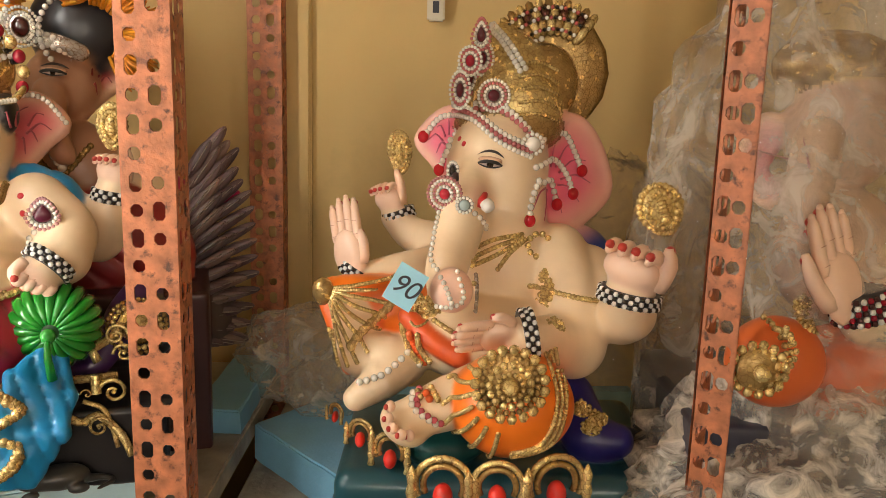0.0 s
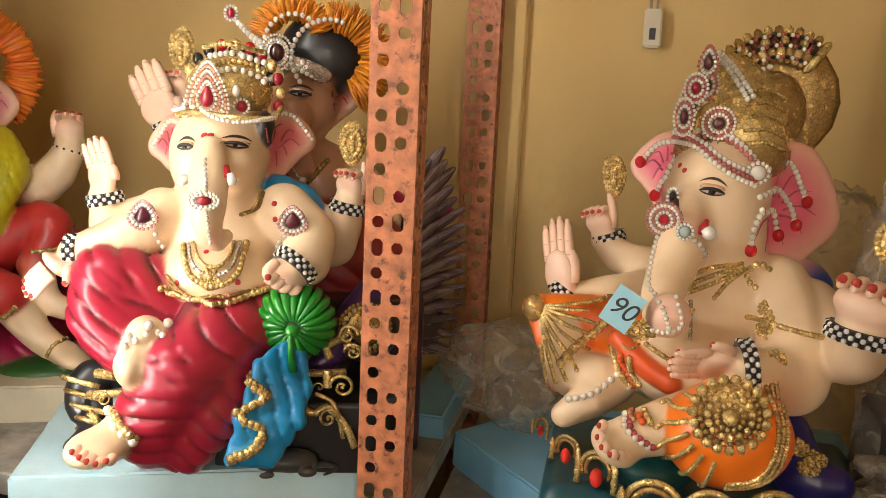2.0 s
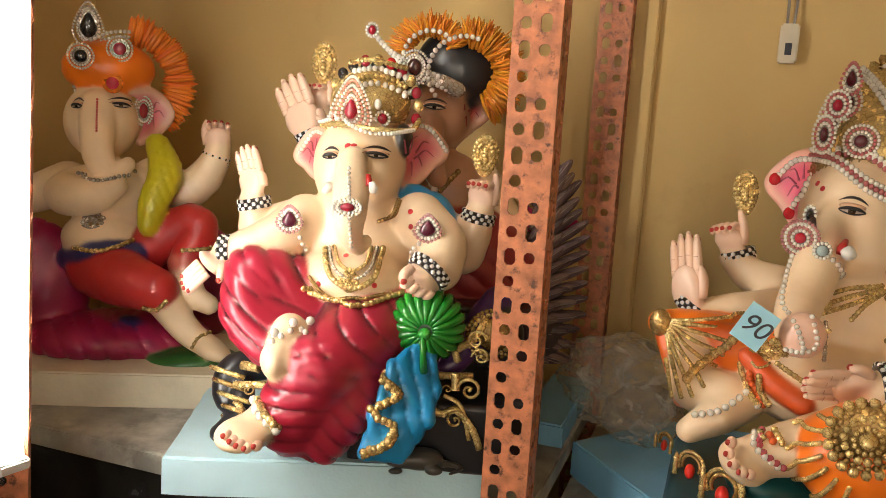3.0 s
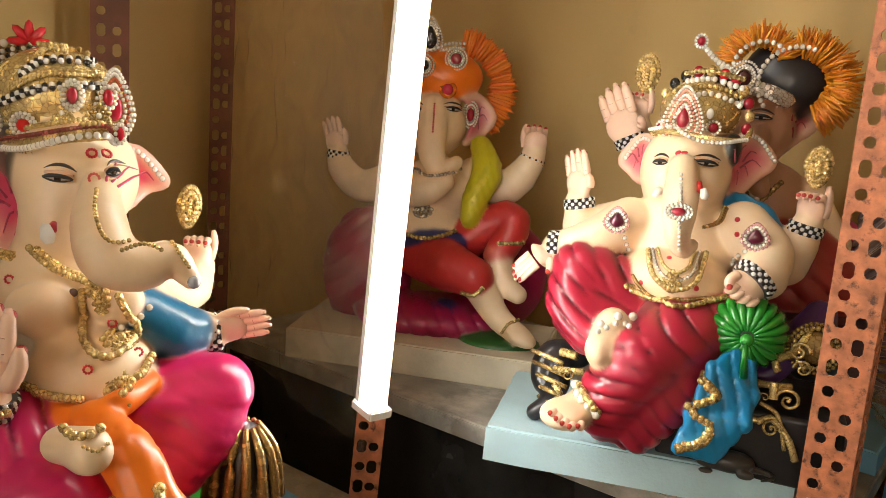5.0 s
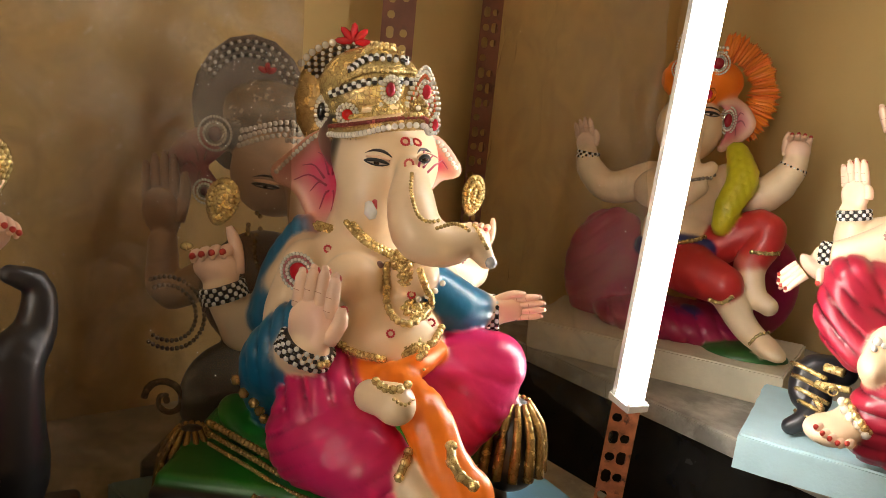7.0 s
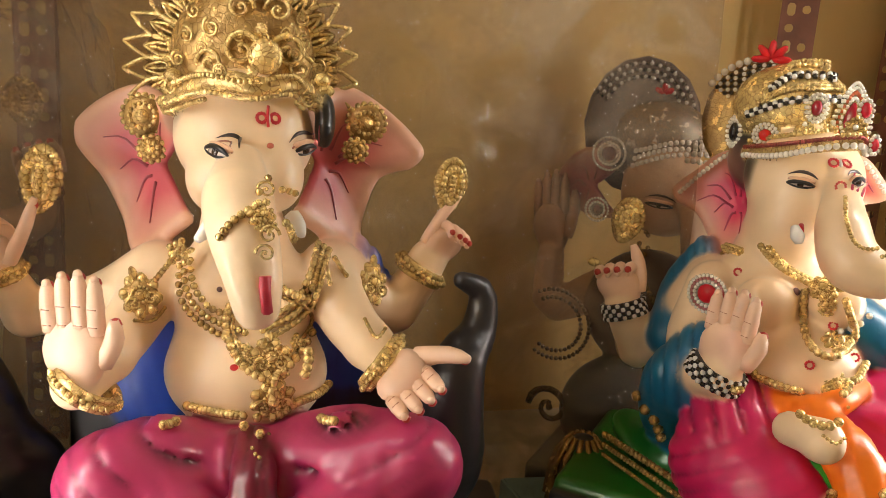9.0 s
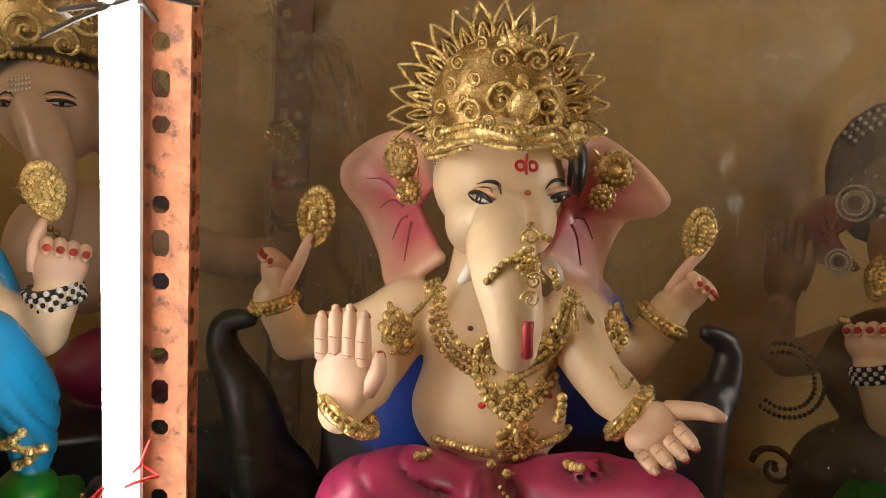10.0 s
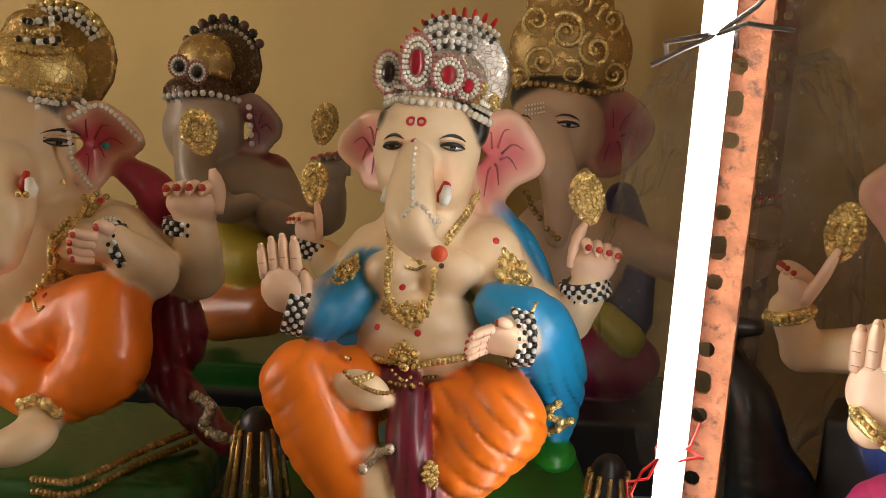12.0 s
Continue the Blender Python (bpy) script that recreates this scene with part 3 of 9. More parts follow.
            q = np.stack([index[tuple((e - eu - ev).T)], index[tuple((e - ev).T)], index[tuple(e.T)], index[tuple((e - eu).T)]], 1)
            q[~up] = q[~up][:, ::-1]
            quads.append(q)
        quads = np.vstack(quads)
        quads = quads[(quads >= 0).all(1)]
        best = np.full(len(verts), 9.0)
        near = []
        for f, l, h, col, k, mat in self.solids:
            i = np.flatnonzero(((verts > l) & (verts < h)).all(1))
            e = f(verts[i]) if len(i) else np.zeros(0)
            near.append((i, e))
            best[i] = np.minimum(best[i], e)
        colr, wsum, vm, vbest = np.zeros((len(verts), 3)), np.full(len(verts), 1e-9), np.zeros(len(verts), int), np.full(len(verts), 9.0)
        for j, ((i, e), s) in enumerate(zip(near, self.solids)):
            w = np.exp(-(e - best[i]) / 0.0012)
            base = np.tile(vec(s[3]), (len(i), 1))
            # crease darkening goes into the vertex colour
            if j in self.crease_darkening and len(i):
                base = base * (1 - np.clip(self.crease_darkening[j](verts[i]), 0, 0.9))[:, None]
            colr[i] += w[:, None] * base
            wsum[i] += w
            closer = e < vbest[i]
            vm[i[closer]], vbest[i[closer]] = s[5], e[closer]
        colr /= wsum[:, None]
        for p, r, col, amount in self.sprays:
            i = np.flatnonzero((np.abs(verts - p) < r).all(1) & (vm == 0))
            w = np.clip(1 - np.linalg.norm(verts[i] - p, axis=1) / r, 0, 1)
            w = (amount * w * w * (3 - 2 * w))[:, None]
            colr[i] = colr[i] * (1 - w) + col * w
        allv, allc = [verts], [colr]
        loops, sizes, mats = [quads.ravel()], [np.full(len(quads), 4)], [vm[quads[:, 0]]]
        base = len(verts)
        for v, f, col, mat in self.bits:
            allv.append(v)
            allc.append(np.tile(vec(col), (len(v), 1)))
            loops.append(np.array([i for q in f for i in q]) + base)
            sizes.append(np.array([len(q) for q in f]))
            mats.append(np.full(len(f), mat))
            base += len(v)
        allv, allc, loops, sizes, mats = np.vstack(allv), np.vstack(allc), np.concatenate(loops), np.concatenate(sizes), np.concatenate(mats)
        me = bpy.data.meshes.new(name)
        me.vertices.add(len(allv))
        me.vertices.foreach_set("co", allv.astype(np.float32).ravel())
        me.loops.add(len(loops))
        me.loops.foreach_set("vertex_index", loops.astype(np.int32))
        me.polygons.add(len(sizes))
        me.polygons.foreach_set("loop_start", (np.cumsum(sizes) - sizes).astype(np.int32))
        me.polygons.foreach_set("loop_total", sizes.astype(np.int32))
        for mt in (PLASTER, GILT, GEM):
            me.materials.append(mt)
        me.polygons.foreach_set("material_index", mats.astype(np.int32))
        me.polygons.foreach_set("use_smooth", np.ones(len(sizes), bool))
        me.update(calc_edges=True)
        at = me.attributes.new("paint", "FLOAT_COLOR", "POINT")
        at.data.foreach_set("color", np.hstack([np.clip(allc, 0, 1), np.ones((len(allc), 1))]).astype(np.float32).ravel())
        me.validate()
        ob = new(name, me)
        ob.matrix_world = m
        return tagged(ob, label, category, group)


# ---- the room ----
def setting(name, bm, mat, label=""):
    return tagged(part(name, bm, mat), label, kind="structure")


setting("floor", box_bm(-1.52, -2.52, -0.1, 1.82, 1.48, 0.0), CONCRETE, "dark worn concrete floor")
setting("wall_north", box_bm(-1.52, 1.36, 0, 1.82, 1.48, 2.6), WALL, "ochre yellow painted wall, smudged and scuffed")
setting("wall_west", box_bm(-1.52, -2.4, 0, -1.40, 1.36, 2.6), WALL, "ochre yellow painted wall, smudged and scuffed")
# unseen walls and ceiling, added to close the room and bounce light
setting("wall_east", box_bm(1.7, -2.4, 0, 1.82, 1.36, 2.6), PLAIN, "plain cream wall out of view, added to bounce light")
setting("wall_south", box_bm(-1.52, -2.52, 0, 1.82, -2.4, 2.6), PLAIN, "plain cream wall out of view, added to bounce light")
setting("ceiling", box_bm(-1.52, -2.52, 2.6, 1.82, 1.48, 2.7), PLAIN, "plain cream ceiling out of view, added to bounce light")


def shelf(name, x0, y0, x1, y1, z, label):
    """A stone slab with a chipped front edge."""
    bm = box_bm(x0, y0, z - 0.032, x1, y1, z, 0.003)
    return setting(name, bm, STONE, label)


shelf("stone_shelf_north", -1.40, 0.785, -0.27, 1.36, 0.92, "grey dusty stone slab shelf")
shelf("stone_shelf_east", -0.262, 0.70, 1.2, 1.36, 0.865, "grey dusty stone slab shelf under a blue foam board")
shelf("stone_shelf_west", -1.40, -2.2, -0.70, 0.62, 0.83, "grey stone slab shelf along the wall")


def hanging_sheet(name, p0, p1, z0, z1, label, mat, seed, amp=0.012, nx=60, nz=36):
    """Crumpled sheet hanging between two points of the plan."""
    p0, p1 = Vector((*p0, 0)), Vector((*p1, 0))
    nrm = (p1 - p0).normalized().cross(Vector((0, 0, 1)))
    bm = bmesh.new()
    g = []
    for i in range(nx + 1):
        row = []
        for j in range(nz + 1):
            p = p0.lerp(p1, i / nx) + Vector((0, 0, z0 + (z1 - z0) * j / nz))
            q = p * 9 + Vector((seed, 0, 0))
            h = noise.noise(q) + 0.5 * noise.noise(q * 2.3) + 0.35 * abs(noise.noise(q * 4.1))
            row.append(bm.verts.new(p + nrm * amp * h))
        g.append(row)
    for i in range(nx):
        for j in range(nz):
            bm.faces.new((g[i][j], g[i + 1][j], g[i + 1][j + 1], g[i][j + 1]))
    ob = part(name, bm, mat, None, label, True)
    return ob


tagged(hanging_sheet("black_sheet", (-1.38, 0.80), (-0.28, 0.80), 0.2, 0.887, "crumpled black polythene hung below the stone shelf", DARK_SHEET, 3), category="plastic sheet")
tagged(hanging_sheet("black_sheet", (-0.72, -2.0), (-0.72, 0.60), 0.2, 0.797, "crumpled black polythene hung below the stone shelf", DARK_SHEET, 8), category="plastic sheet")
tagged(hanging_sheet("black_sheet", (-0.25, 0.72), (1.18, 0.72), 0.2, 0.832, "crumpled black polythene hung below the stone shelf", DARK_SHEET, 14), category="plastic sheet")


# ---- slotted angle posts ----
def slotted_plate(bm, width, length, columns, org, ux, uz, th):
    """A plate with real slots. columns: (centre, list of half heights that repeats down the pitch)."""
    pitch, hw = 0.028, 0.0062
    edges = [0.0] + [(a[0] + b[0]) / 2 for a, b in zip(columns, columns[1:])] + [width]
    un = ux.cross(uz)
    for (cx, pattern), x0, x1 in zip(columns, edges, edges[1:]):
        for i in range(int(length / pitch)):
            z0, z1 = i * pitch, (i + 1) * pitch
            h = pattern[i % len(pattern)]
            if not h:
                loops = [[(x0, z0), (x1, z0), (x1, z1), (x0, z1)]]
                for lp in loops:
                    bm.faces.new([bm.verts.new(org + ux * x + uz * z) for x, z in lp])
                continue
            zc = (z0 + z1) / 2
            s = h - hw * 0.6
            inner = [(-hw, -s), (-hw * 0.5, -h), (hw * 0.5, -h), (hw, -s), (hw, s), (hw * 0.5, h), (-hw * 0.5, h), (-hw, s)]
            xm = cx
            outer = [(x0, zc - 0.004), (x0, z0), (x1, z0), (x1, zc - 0.004), (x1, zc + 0.004), (x1, z1), (x0, z1), (x0, zc + 0.004)]
            fi = [bm.verts.new(org + ux * (xm + x) + uz * (zc + z)) for x, z in inner]
            bi = [bm.verts.new(v.co - un * th) for v in fi]
            fo = [bm.verts.new(org + ux * x + uz * z) for x, z in outer]
            for k in range(8):
                n = (k + 1) % 8
                bm.faces.new((fo[k], fo[n], fi[n], fi[k]))
                bm.faces.new((fi[k], fi[n], bi[n], bi[k]))


LONG = [0.0095, 0.0062]
GROUPED = [0.0062, 0.0095, 0.0062, 0]


def leaning(x, y, z, rot, lean):
    """A pose about (x, y, z) whose upright goes lean metres aside for each metre up."""
    tip = Vector((0, 0, 1)).rotation_difference(Vector((*lean, 1))).to_matrix().to_4x4()
    return Matrix.Translation((x, y, z)) @ tip @ pose(0, 0, 0, 0, 0, rot)


def slotted_post(x, y, z0, z1, rot, mat, label, wide=0.054, deep=0.04, mirror=False, single=False, lean=(0, 0), pivot=1.0):
    """An L of slotted angle iron: front flange along local x, side flange going back from its end."""
    ob = tagged(new("slotted_post"), label, "shelf post", "rack posts")
    ob.matrix_world = leaning(x, y, pivot, rot, lean) @ Matrix.Translation((0, 0, z0 - pivot))
    l = z1 - z0
    X, Y, Z = Vector((1, 0, 0)), Vector((0, 1, 0)), Vector((0, 0, 1))
    corner = 0.0 if mirror else wide
    for name, org, ux, w, cols in (("front_flange", Vector((0, 0, 0)), X, wide, [(wide * 0.52, GROUPED)] if single else [(wide * 0.27, LONG), (wide * 0.68, GROUPED)]), ("side_flange", Vector((corner, 0, 0)), Y, deep, [(deep * 0.35, LONG), (deep * 0.75, GROUPED)])):
        bm = bmesh.new()
        slotted_plate(bm, w, l, cols, org, ux, Z, 0.0025)
        bmesh.ops.remove_doubles(bm, verts=bm.verts, dist=0.0004)
        back = bmesh.new()
        slotted_plate(back, w, l, cols, org - ux.cross(Z) * 0.0025, ux, Z, 0.0)
        me = bpy.data.meshes.new("tmp")
        back.to_mesh(me)
        back.free()
        bm.from_mesh(me)
        bpy.data.meshes.remove(me)
        part(name, bm, mat, ob)
    return ob


OLD = "old brown slotted angle iron post, rows of slots"
slotted_post(-0.3165, 0.79, 0.0, 2.1, 0, RUST, "orange painted slotted angle iron post, chipped enamel")
slotted_post(-0.317, 1.315, 0.0, 2.1, 0, RUST, "orange painted slotted angle iron post against the wall")
slotted_post(0.248, 0.745, 0.0, 2.1, -40, RUST, "orange painted slotted angle iron post, rust showing", 0.034, 0.034, mirror=True)
TUBE_LEAN = (0.077, -0.03)
slotted_post(-0.769, 0.518, 0.0, 2.1, 42, RUST, "orange painted slotted angle iron post carrying a lit tube", 0.036, 0.036, lean=TUBE_LEAN)
slotted_post(-0.756, -0.618, 0.0, 2.1, 90, RUST, "orange painted slotted angle iron post carrying a lit tube", 0.042, 0.03, single=True)
slotted_post(-1.30, 0.47, 0.83, 2.3, 62, RUST_DARK, OLD)
slotted_post(-1.37, 0.735, 0.0, 2.3, 62, RUST_DARK, OLD, 0.04)
slotted_post(-1.37, -0.62, 0.83, 2.3, 90, RUST_DARK, OLD, 0.05)


# ---- lit tubes ----
def lit_tube(x, y, z0, z1, rot, label, glow=TUBE_GLOW, half=0.0145, lean=(0, 0)):
    ob = tagged(new("tube_light"), label, "tube light", "tube lights")
    ob.matrix_world = leaning(x, y, 1.03, rot, lean) @ Matrix.Translation((0, 0, -1.03))
    part("housing", box_bm(0.002 - half, half - 0.002, z0, half - 0.002, half + 0.012, z1, 0.003), TUBE_WHITE, ob, "white plastic housing")
    bm = bmesh.new()
    pts = [(half * math.cos(a), -half * math.sin(a)) for a in [radians(-45 + 270 * i / 12) for i in range(13)]]
    lo, hi = [bm.verts.new((px, py, z0 + 0.006)) for px, py in pts], [bm.verts.new((px, py, z1 - 0.006)) for px, py in pts]
    for i in range(13):
        j = (i + 1) % 13
        bm.faces.new((lo[j], lo[i], hi[i], hi[j]))
    bm.faces.new(lo)
    bm.faces.new(hi[::-1])
    part("diffuser", bm, glow, ob, "glowing white cover", True)
    for a, b in ((z0 - 0.006, z0 + 0.006), (z1 - 0.006, z1 + 0.006)):
        part("end_cap", box_bm(-half - 0.0015, -half - 0.0015, a, half + 0.0015, half + 0.0125, b, 0.002), TUBE_WHITE, ob)
    return ob


lit_tube(-0.732, 0.508, 1.028, 2.0, 75, "lit LED tube strapped upright to a post", lean=TUBE_LEAN)
lit_tube(-0.7125, -0.610, 0.78, 1.98, 90, "lit LED tube tied to a post with wire and thread", TUBE_GLOW_WEST, 0.0112)
# two tubes out of view, added as fill light for the room
lit_tube(-0.1, -2.36, 1.1, 2.2, 180, "unseen LED tube added on the opposite wall as fill light", FILL_GLOW)
lit_tube(0.9, -2.36, 1.1, 2.2, 180, "unseen LED tube added on the opposite wall as fill light", FILL_GLOW)


# ---- boards under the statues ----
def board(name, corners, z0, z1, mat, label, category="foam board", seed=0, rough=0.0012):
    """A slab with a given four-cornered plan and slightly torn edges."""
    rnd = random.Random(seed)
    n = 9
    rim = []
    for (ax, ay), (bx, by) in zip(corners, corners[1:] + corners[:1]):
        for i in range(n):
            rim.append((ax + (bx - ax) * i / n + rnd.uniform(-rough, rough), ay + (by - ay) * i / n + rnd.uniform(-rough, rough)))
    bm = bmesh.new()
    lo = [bm.verts.new((x + rnd.uniform(-rough, rough), y, z0)) for x, y in rim]
    hi = [bm.verts.new((x, y, z1)) for x, y in rim]
    for i in range(len(rim)):
        j = (i + 1) % len(rim)
        bm.faces.new((lo[i], lo[j], hi[j], hi[i]))
    top = bm.faces.new(hi)
    bm.faces.new(lo[::-1])
    bmesh.ops.recalc_face_normals(bm, faces=bm.faces)
    bmesh.ops.bevel(bm, geom=list(top.edges), offset=0.003, segments=2, affect="EDGES")
    return tagged(part(name, bm, mat, None, label), category=category)


board("foam_board", [(-0.69, 0.69), (-0.33, 0.84), (-0.40, 1.08), (-0.79, 0.92)], 0.921, 0.97, FOAM, "pale blue painted foam board with torn edges", seed=1)
board("foam_board", [(-0.265, 1.10), (-0.117, 0.934), (0.30, 0.83), (0.32, 1.30), (-0.14, 1.26)], 0.866, 0.92, FOAM_DEEP, "blue painted foam board on the stone shelf", seed=2)
board("foam_board", [(-0.755, 0.50), (-0.73, 0.02), (-1.10, 0.0), (-1.05, 0.53)], 0.831, 0.87, FOAM_DEEP, "blue painted foam board under a throne", seed=3)
board("foam_board", [(-0.76, -1.75), (-0.76, -0.66), (-1.16, -0.66), (-1.16, -1.75)], 0.831, 0.868, FOAM_DEEP, "blue painted foam board under several statues", seed=4)
board("foam_board", [(-0.342, 1.06), (-0.275, 1.06), (-0.275, 1.30), (-0.342, 1.30)], 0.921, 0.955, FOAM_DEEP, "blue painted foam board under a feathered wing", seed=6)
board("plaster_slab", [(-1.19, 0.775), (-0.783, 0.962), (-0.87, 1.19), (-1.30, 0.98)], 0.921, 0.975, CREAM, "cream plaster slab with chipped edges", "slab", seed=5)
MAROON, MAGENTA, ORANGE, ROYAL, TEAL, CYAN = (0.40, 0.016, 0.045), (0.42, 0.03, 0.12), (0.90, 0.205, 0.012), (0.016, 0.055, 0.36), (0.006, 0.13, 0.26), (0.008, 0.24, 0.52)
HOT_PINK, CRIMSON, LEAF, WINE, INKY = (0.62, 0.015, 0.13), (0.55, 0.02, 0.025), (0.008, 0.17, 0.012), (0.16, 0.008, 0.03), (0.018, 0.017, 0.02)
CHECK = (WHITE, BLACK)


# ---- seated statue with a gilt halo crown and magenta dhoti ----
def gold_crowned():
    s = Sculpt(0.0034)
    s.ell((0.002, -0.067, 0.29), (0.0690, 0.0559, 0.0544))
    s.ell((-0.007, -0.038, 0.356), (0.0622, 0.0413, 0.0462), k=0.035)
    s.ell((-0.028, -0.073, 0.357), (0.0223, 0.0219, 0.0175), k=0.03)
    s.ell((0.035, -0.073, 0.362), (0.0223, 0.0219, 0.0175), k=0.03)
    s.ell((-0.007, -0.037, 0.489), (0.0583, 0.0510, 0.0544))
    s.ell((-0.052, -0.045, 0.498), (0.0097, 0.0165, 0.0233), BLACK, 0.003)
    s.ell((0.061, -0.045, 0.506), (0.0087, 0.0165, 0.0233), BLACK, 0.003)
    for q in ((-0.022, -0.147, 0.449), (0.035, -0.147, 0.453), (-0.013, -0.161, 0.431), (0.034, -0.161, 0.434)):
        s.spray(q, 0.024, (0.66, 0.34, 0.15), 0.55)
    s.ell((-0.023, -0.074, 0.458), (0.0253, 0.0291, 0.0301), k=0.012)
    s.ell((0.022, -0.074, 0.461), (0.0243, 0.0291, 0.0301), k=0.012)
    s.cap((-0.01, -0.02, 0.423), (-0.006, -0.033, 0.379), 0.0340, 0.0437, k=0.012)
    s.path([(-0.001, -0.107, 0.471), (0.003, -0.147, 0.451), (0.011, -0.176, 0.432), (0.019, -0.187, 0.406), (0.021, -0.177, 0.38)], [0.0185, 0.0267, 0.0248, 0.0209, 0.0170], k=0.012)
    # arms
    s.path([(-0.078, -0.04, 0.365), (-0.129, -0.03, 0.338), (-0.188, -0.037, 0.325)], [0.0301, 0.0233, 0.0194])
    s.path([(-0.188, -0.037, 0.325), (-0.195, -0.052, 0.35), (-0.204, -0.058, 0.369)], [0.0194, 0.0185, 0.0165])
    s.path([(-0.078, -0.052, 0.358), (-0.093, -0.078, 0.329), (-0.1, -0.111, 0.315)], [0.0262, 0.0233, 0.0194])
    s.path([(-0.1, -0.111, 0.315), (-0.116, -0.144, 0.302)], [0.0194, 0.0175])
    s.path([(0.071, -0.031, 0.373), (0.105, -0.017, 0.342), (0.13, -0.009, 0.333)], [0.0291, 0.0253, 0.0223])
    s.path([(0.13, -0.009, 0.333), (0.147, -0.005, 0.355), (0.161, 0, 0.38)], [0.0223, 0.0204, 0.0185])
    s.path([(0.069, -0.052, 0.366), (0.088, -0.078, 0.341), (0.105, -0.101, 0.328)], [0.0262, 0.0233, 0.0204])
    s.path([(0.105, -0.101, 0.328), (0.122, -0.133, 0.322)], [0.0204, 0.0175])
    # robe behind and dhoti
    s.ell((-0.091, -0.019, 0.293), (0.0510, 0.0170, 0.0923), ROYAL, 0.004, fold=(0.005, 0.016, (1, 0, 0.15), 0.6))
    s.ell((0.083, -0.012, 0.314), (0.0510, 0.0170, 0.0923), ROYAL, 0.004, fold=(0.005, 0.016, (1, 0, -0.1), 0.6))
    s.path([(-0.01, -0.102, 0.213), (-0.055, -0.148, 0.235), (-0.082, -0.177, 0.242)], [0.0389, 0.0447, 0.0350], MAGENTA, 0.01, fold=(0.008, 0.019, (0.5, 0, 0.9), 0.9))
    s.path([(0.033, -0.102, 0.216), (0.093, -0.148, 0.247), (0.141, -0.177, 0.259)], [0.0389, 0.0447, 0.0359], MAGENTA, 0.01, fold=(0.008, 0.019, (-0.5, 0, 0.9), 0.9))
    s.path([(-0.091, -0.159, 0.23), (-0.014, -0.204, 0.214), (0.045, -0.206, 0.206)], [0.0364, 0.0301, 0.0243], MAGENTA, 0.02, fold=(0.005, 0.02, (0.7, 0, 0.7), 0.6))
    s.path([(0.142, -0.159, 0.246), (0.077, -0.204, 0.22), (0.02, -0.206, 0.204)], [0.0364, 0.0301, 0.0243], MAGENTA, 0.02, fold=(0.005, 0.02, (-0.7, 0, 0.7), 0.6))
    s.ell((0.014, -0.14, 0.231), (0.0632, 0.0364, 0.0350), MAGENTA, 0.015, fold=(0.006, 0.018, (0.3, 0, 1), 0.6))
    s.path([(0.013, -0.145, 0.254), (0.022, -0.188, 0.244), (0.023, -0.197, 0.203)], [0.0194, 0.0185, 0.0194], WINE, 0.006, fold=(0.005, 0.012, (1, 0, 0), 0.6))
    # throne with elephant heads
    s.box((0.023, -0.069, 0.077), (0.23, 0.13, 0.045), INKY)
    s.box((0.008, 0.014, 0.131), (0.17, 0.04, 0.13), INKY)
    for pts in ([(-0.206, -0.053, 0.193), (-0.228, -0.048, 0.266), (-0.258, -0.03, 0.301), (-0.26, -0.025, 0.329), (-0.233, -0.033, 0.339)], [(0.184, -0.053, 0.22), (0.19, -0.049, 0.291), (0.208, -0.033, 0.319), (0.211, -0.026, 0.355), (0.19, -0.033, 0.369)]):
        s.path(pts, [0.0340, 0.0253, 0.0175, 0.0126, 0.0087], INKY, 0.012, fold=(0.0014, 0.008, (0.1, 0, 1)))
    s.ell((-0.198, -0.046, 0.173), (0.0437, 0.0340, 0.0534), INKY)
    s.ell((0.181, -0.046, 0.2), (0.0389, 0.0340, 0.0534), INKY)
    # ears
    s.ear((-0.085, 0.003, 0.456), [(-0.061, -0.015, 0.495), (-0.108, 0.021, 0.519), (-0.16, 0.025, 0.482), (-0.133, 0.021, 0.44), (-0.113, 0.009, 0.405), (-0.097, -0.016, 0.382), (-0.056, -0.031, 0.414)], inner=(0.52, 0.09, 0.12))
    s.ear((0.057, 0.003, 0.466), [(0.037, -0.015, 0.502), (0.081, 0.021, 0.528), (0.147, 0.02, 0.477), (0.108, 0.021, 0.457), (0.092, 0.009, 0.42), (0.083, -0.016, 0.395), (0.041, -0.03, 0.423)], inner=(0.52, 0.09, 0.12))
    # hair and crown
    s.ell((-0.013, -0.003, 0.504), (0.0680, 0.0389, 0.0413), BLACK, 0.004)
    s.ell((-0.014, 0.002, 0.554), (0.0622, 0.0389, 0.0632), OLD_GOLD, 0.004, mat=1)
    s.path([(-0.068, -0.042, 0.51), (-0.044, -0.09, 0.527), (-0.013, -0.114, 0.537), (0.014, -0.12, 0.533), (0.039, -0.1, 0.536), (0.053, -0.042, 0.521)], [0.0078] * 6, GOLD, 0.004, mat=1)
    s.spray((0.017, -0.132, 0.525), 0.03, (0.75, 0.3, 0.25), 0.6)
    s.spray((-0.12, -0.176, 0.346), 0.03, (0.85, 0.42, 0.33), 0.6)
    s.spray((-0.031, -0.138, 0.443), 0.022, (0.75, 0.22, 0.12), 0.6)
    s.spray((0.044, -0.138, 0.448), 0.022, (0.75, 0.22, 0.12), 0.6)
    s.spray((0.145, -0.184, 0.324), 0.03, (0.85, 0.42, 0.33), 0.6)
    c = vec((-0.016, 0.02, 0.546))
    s.blob(c, (0.0680, 0.008, 0.0680), OLD_GOLD, 1, None, True)
    for i in range(17):
        a = radians(-18 + 216 * i / 16)
        d = vec((math.cos(a), 0, math.sin(a)))
        q = c + d * 0.0593
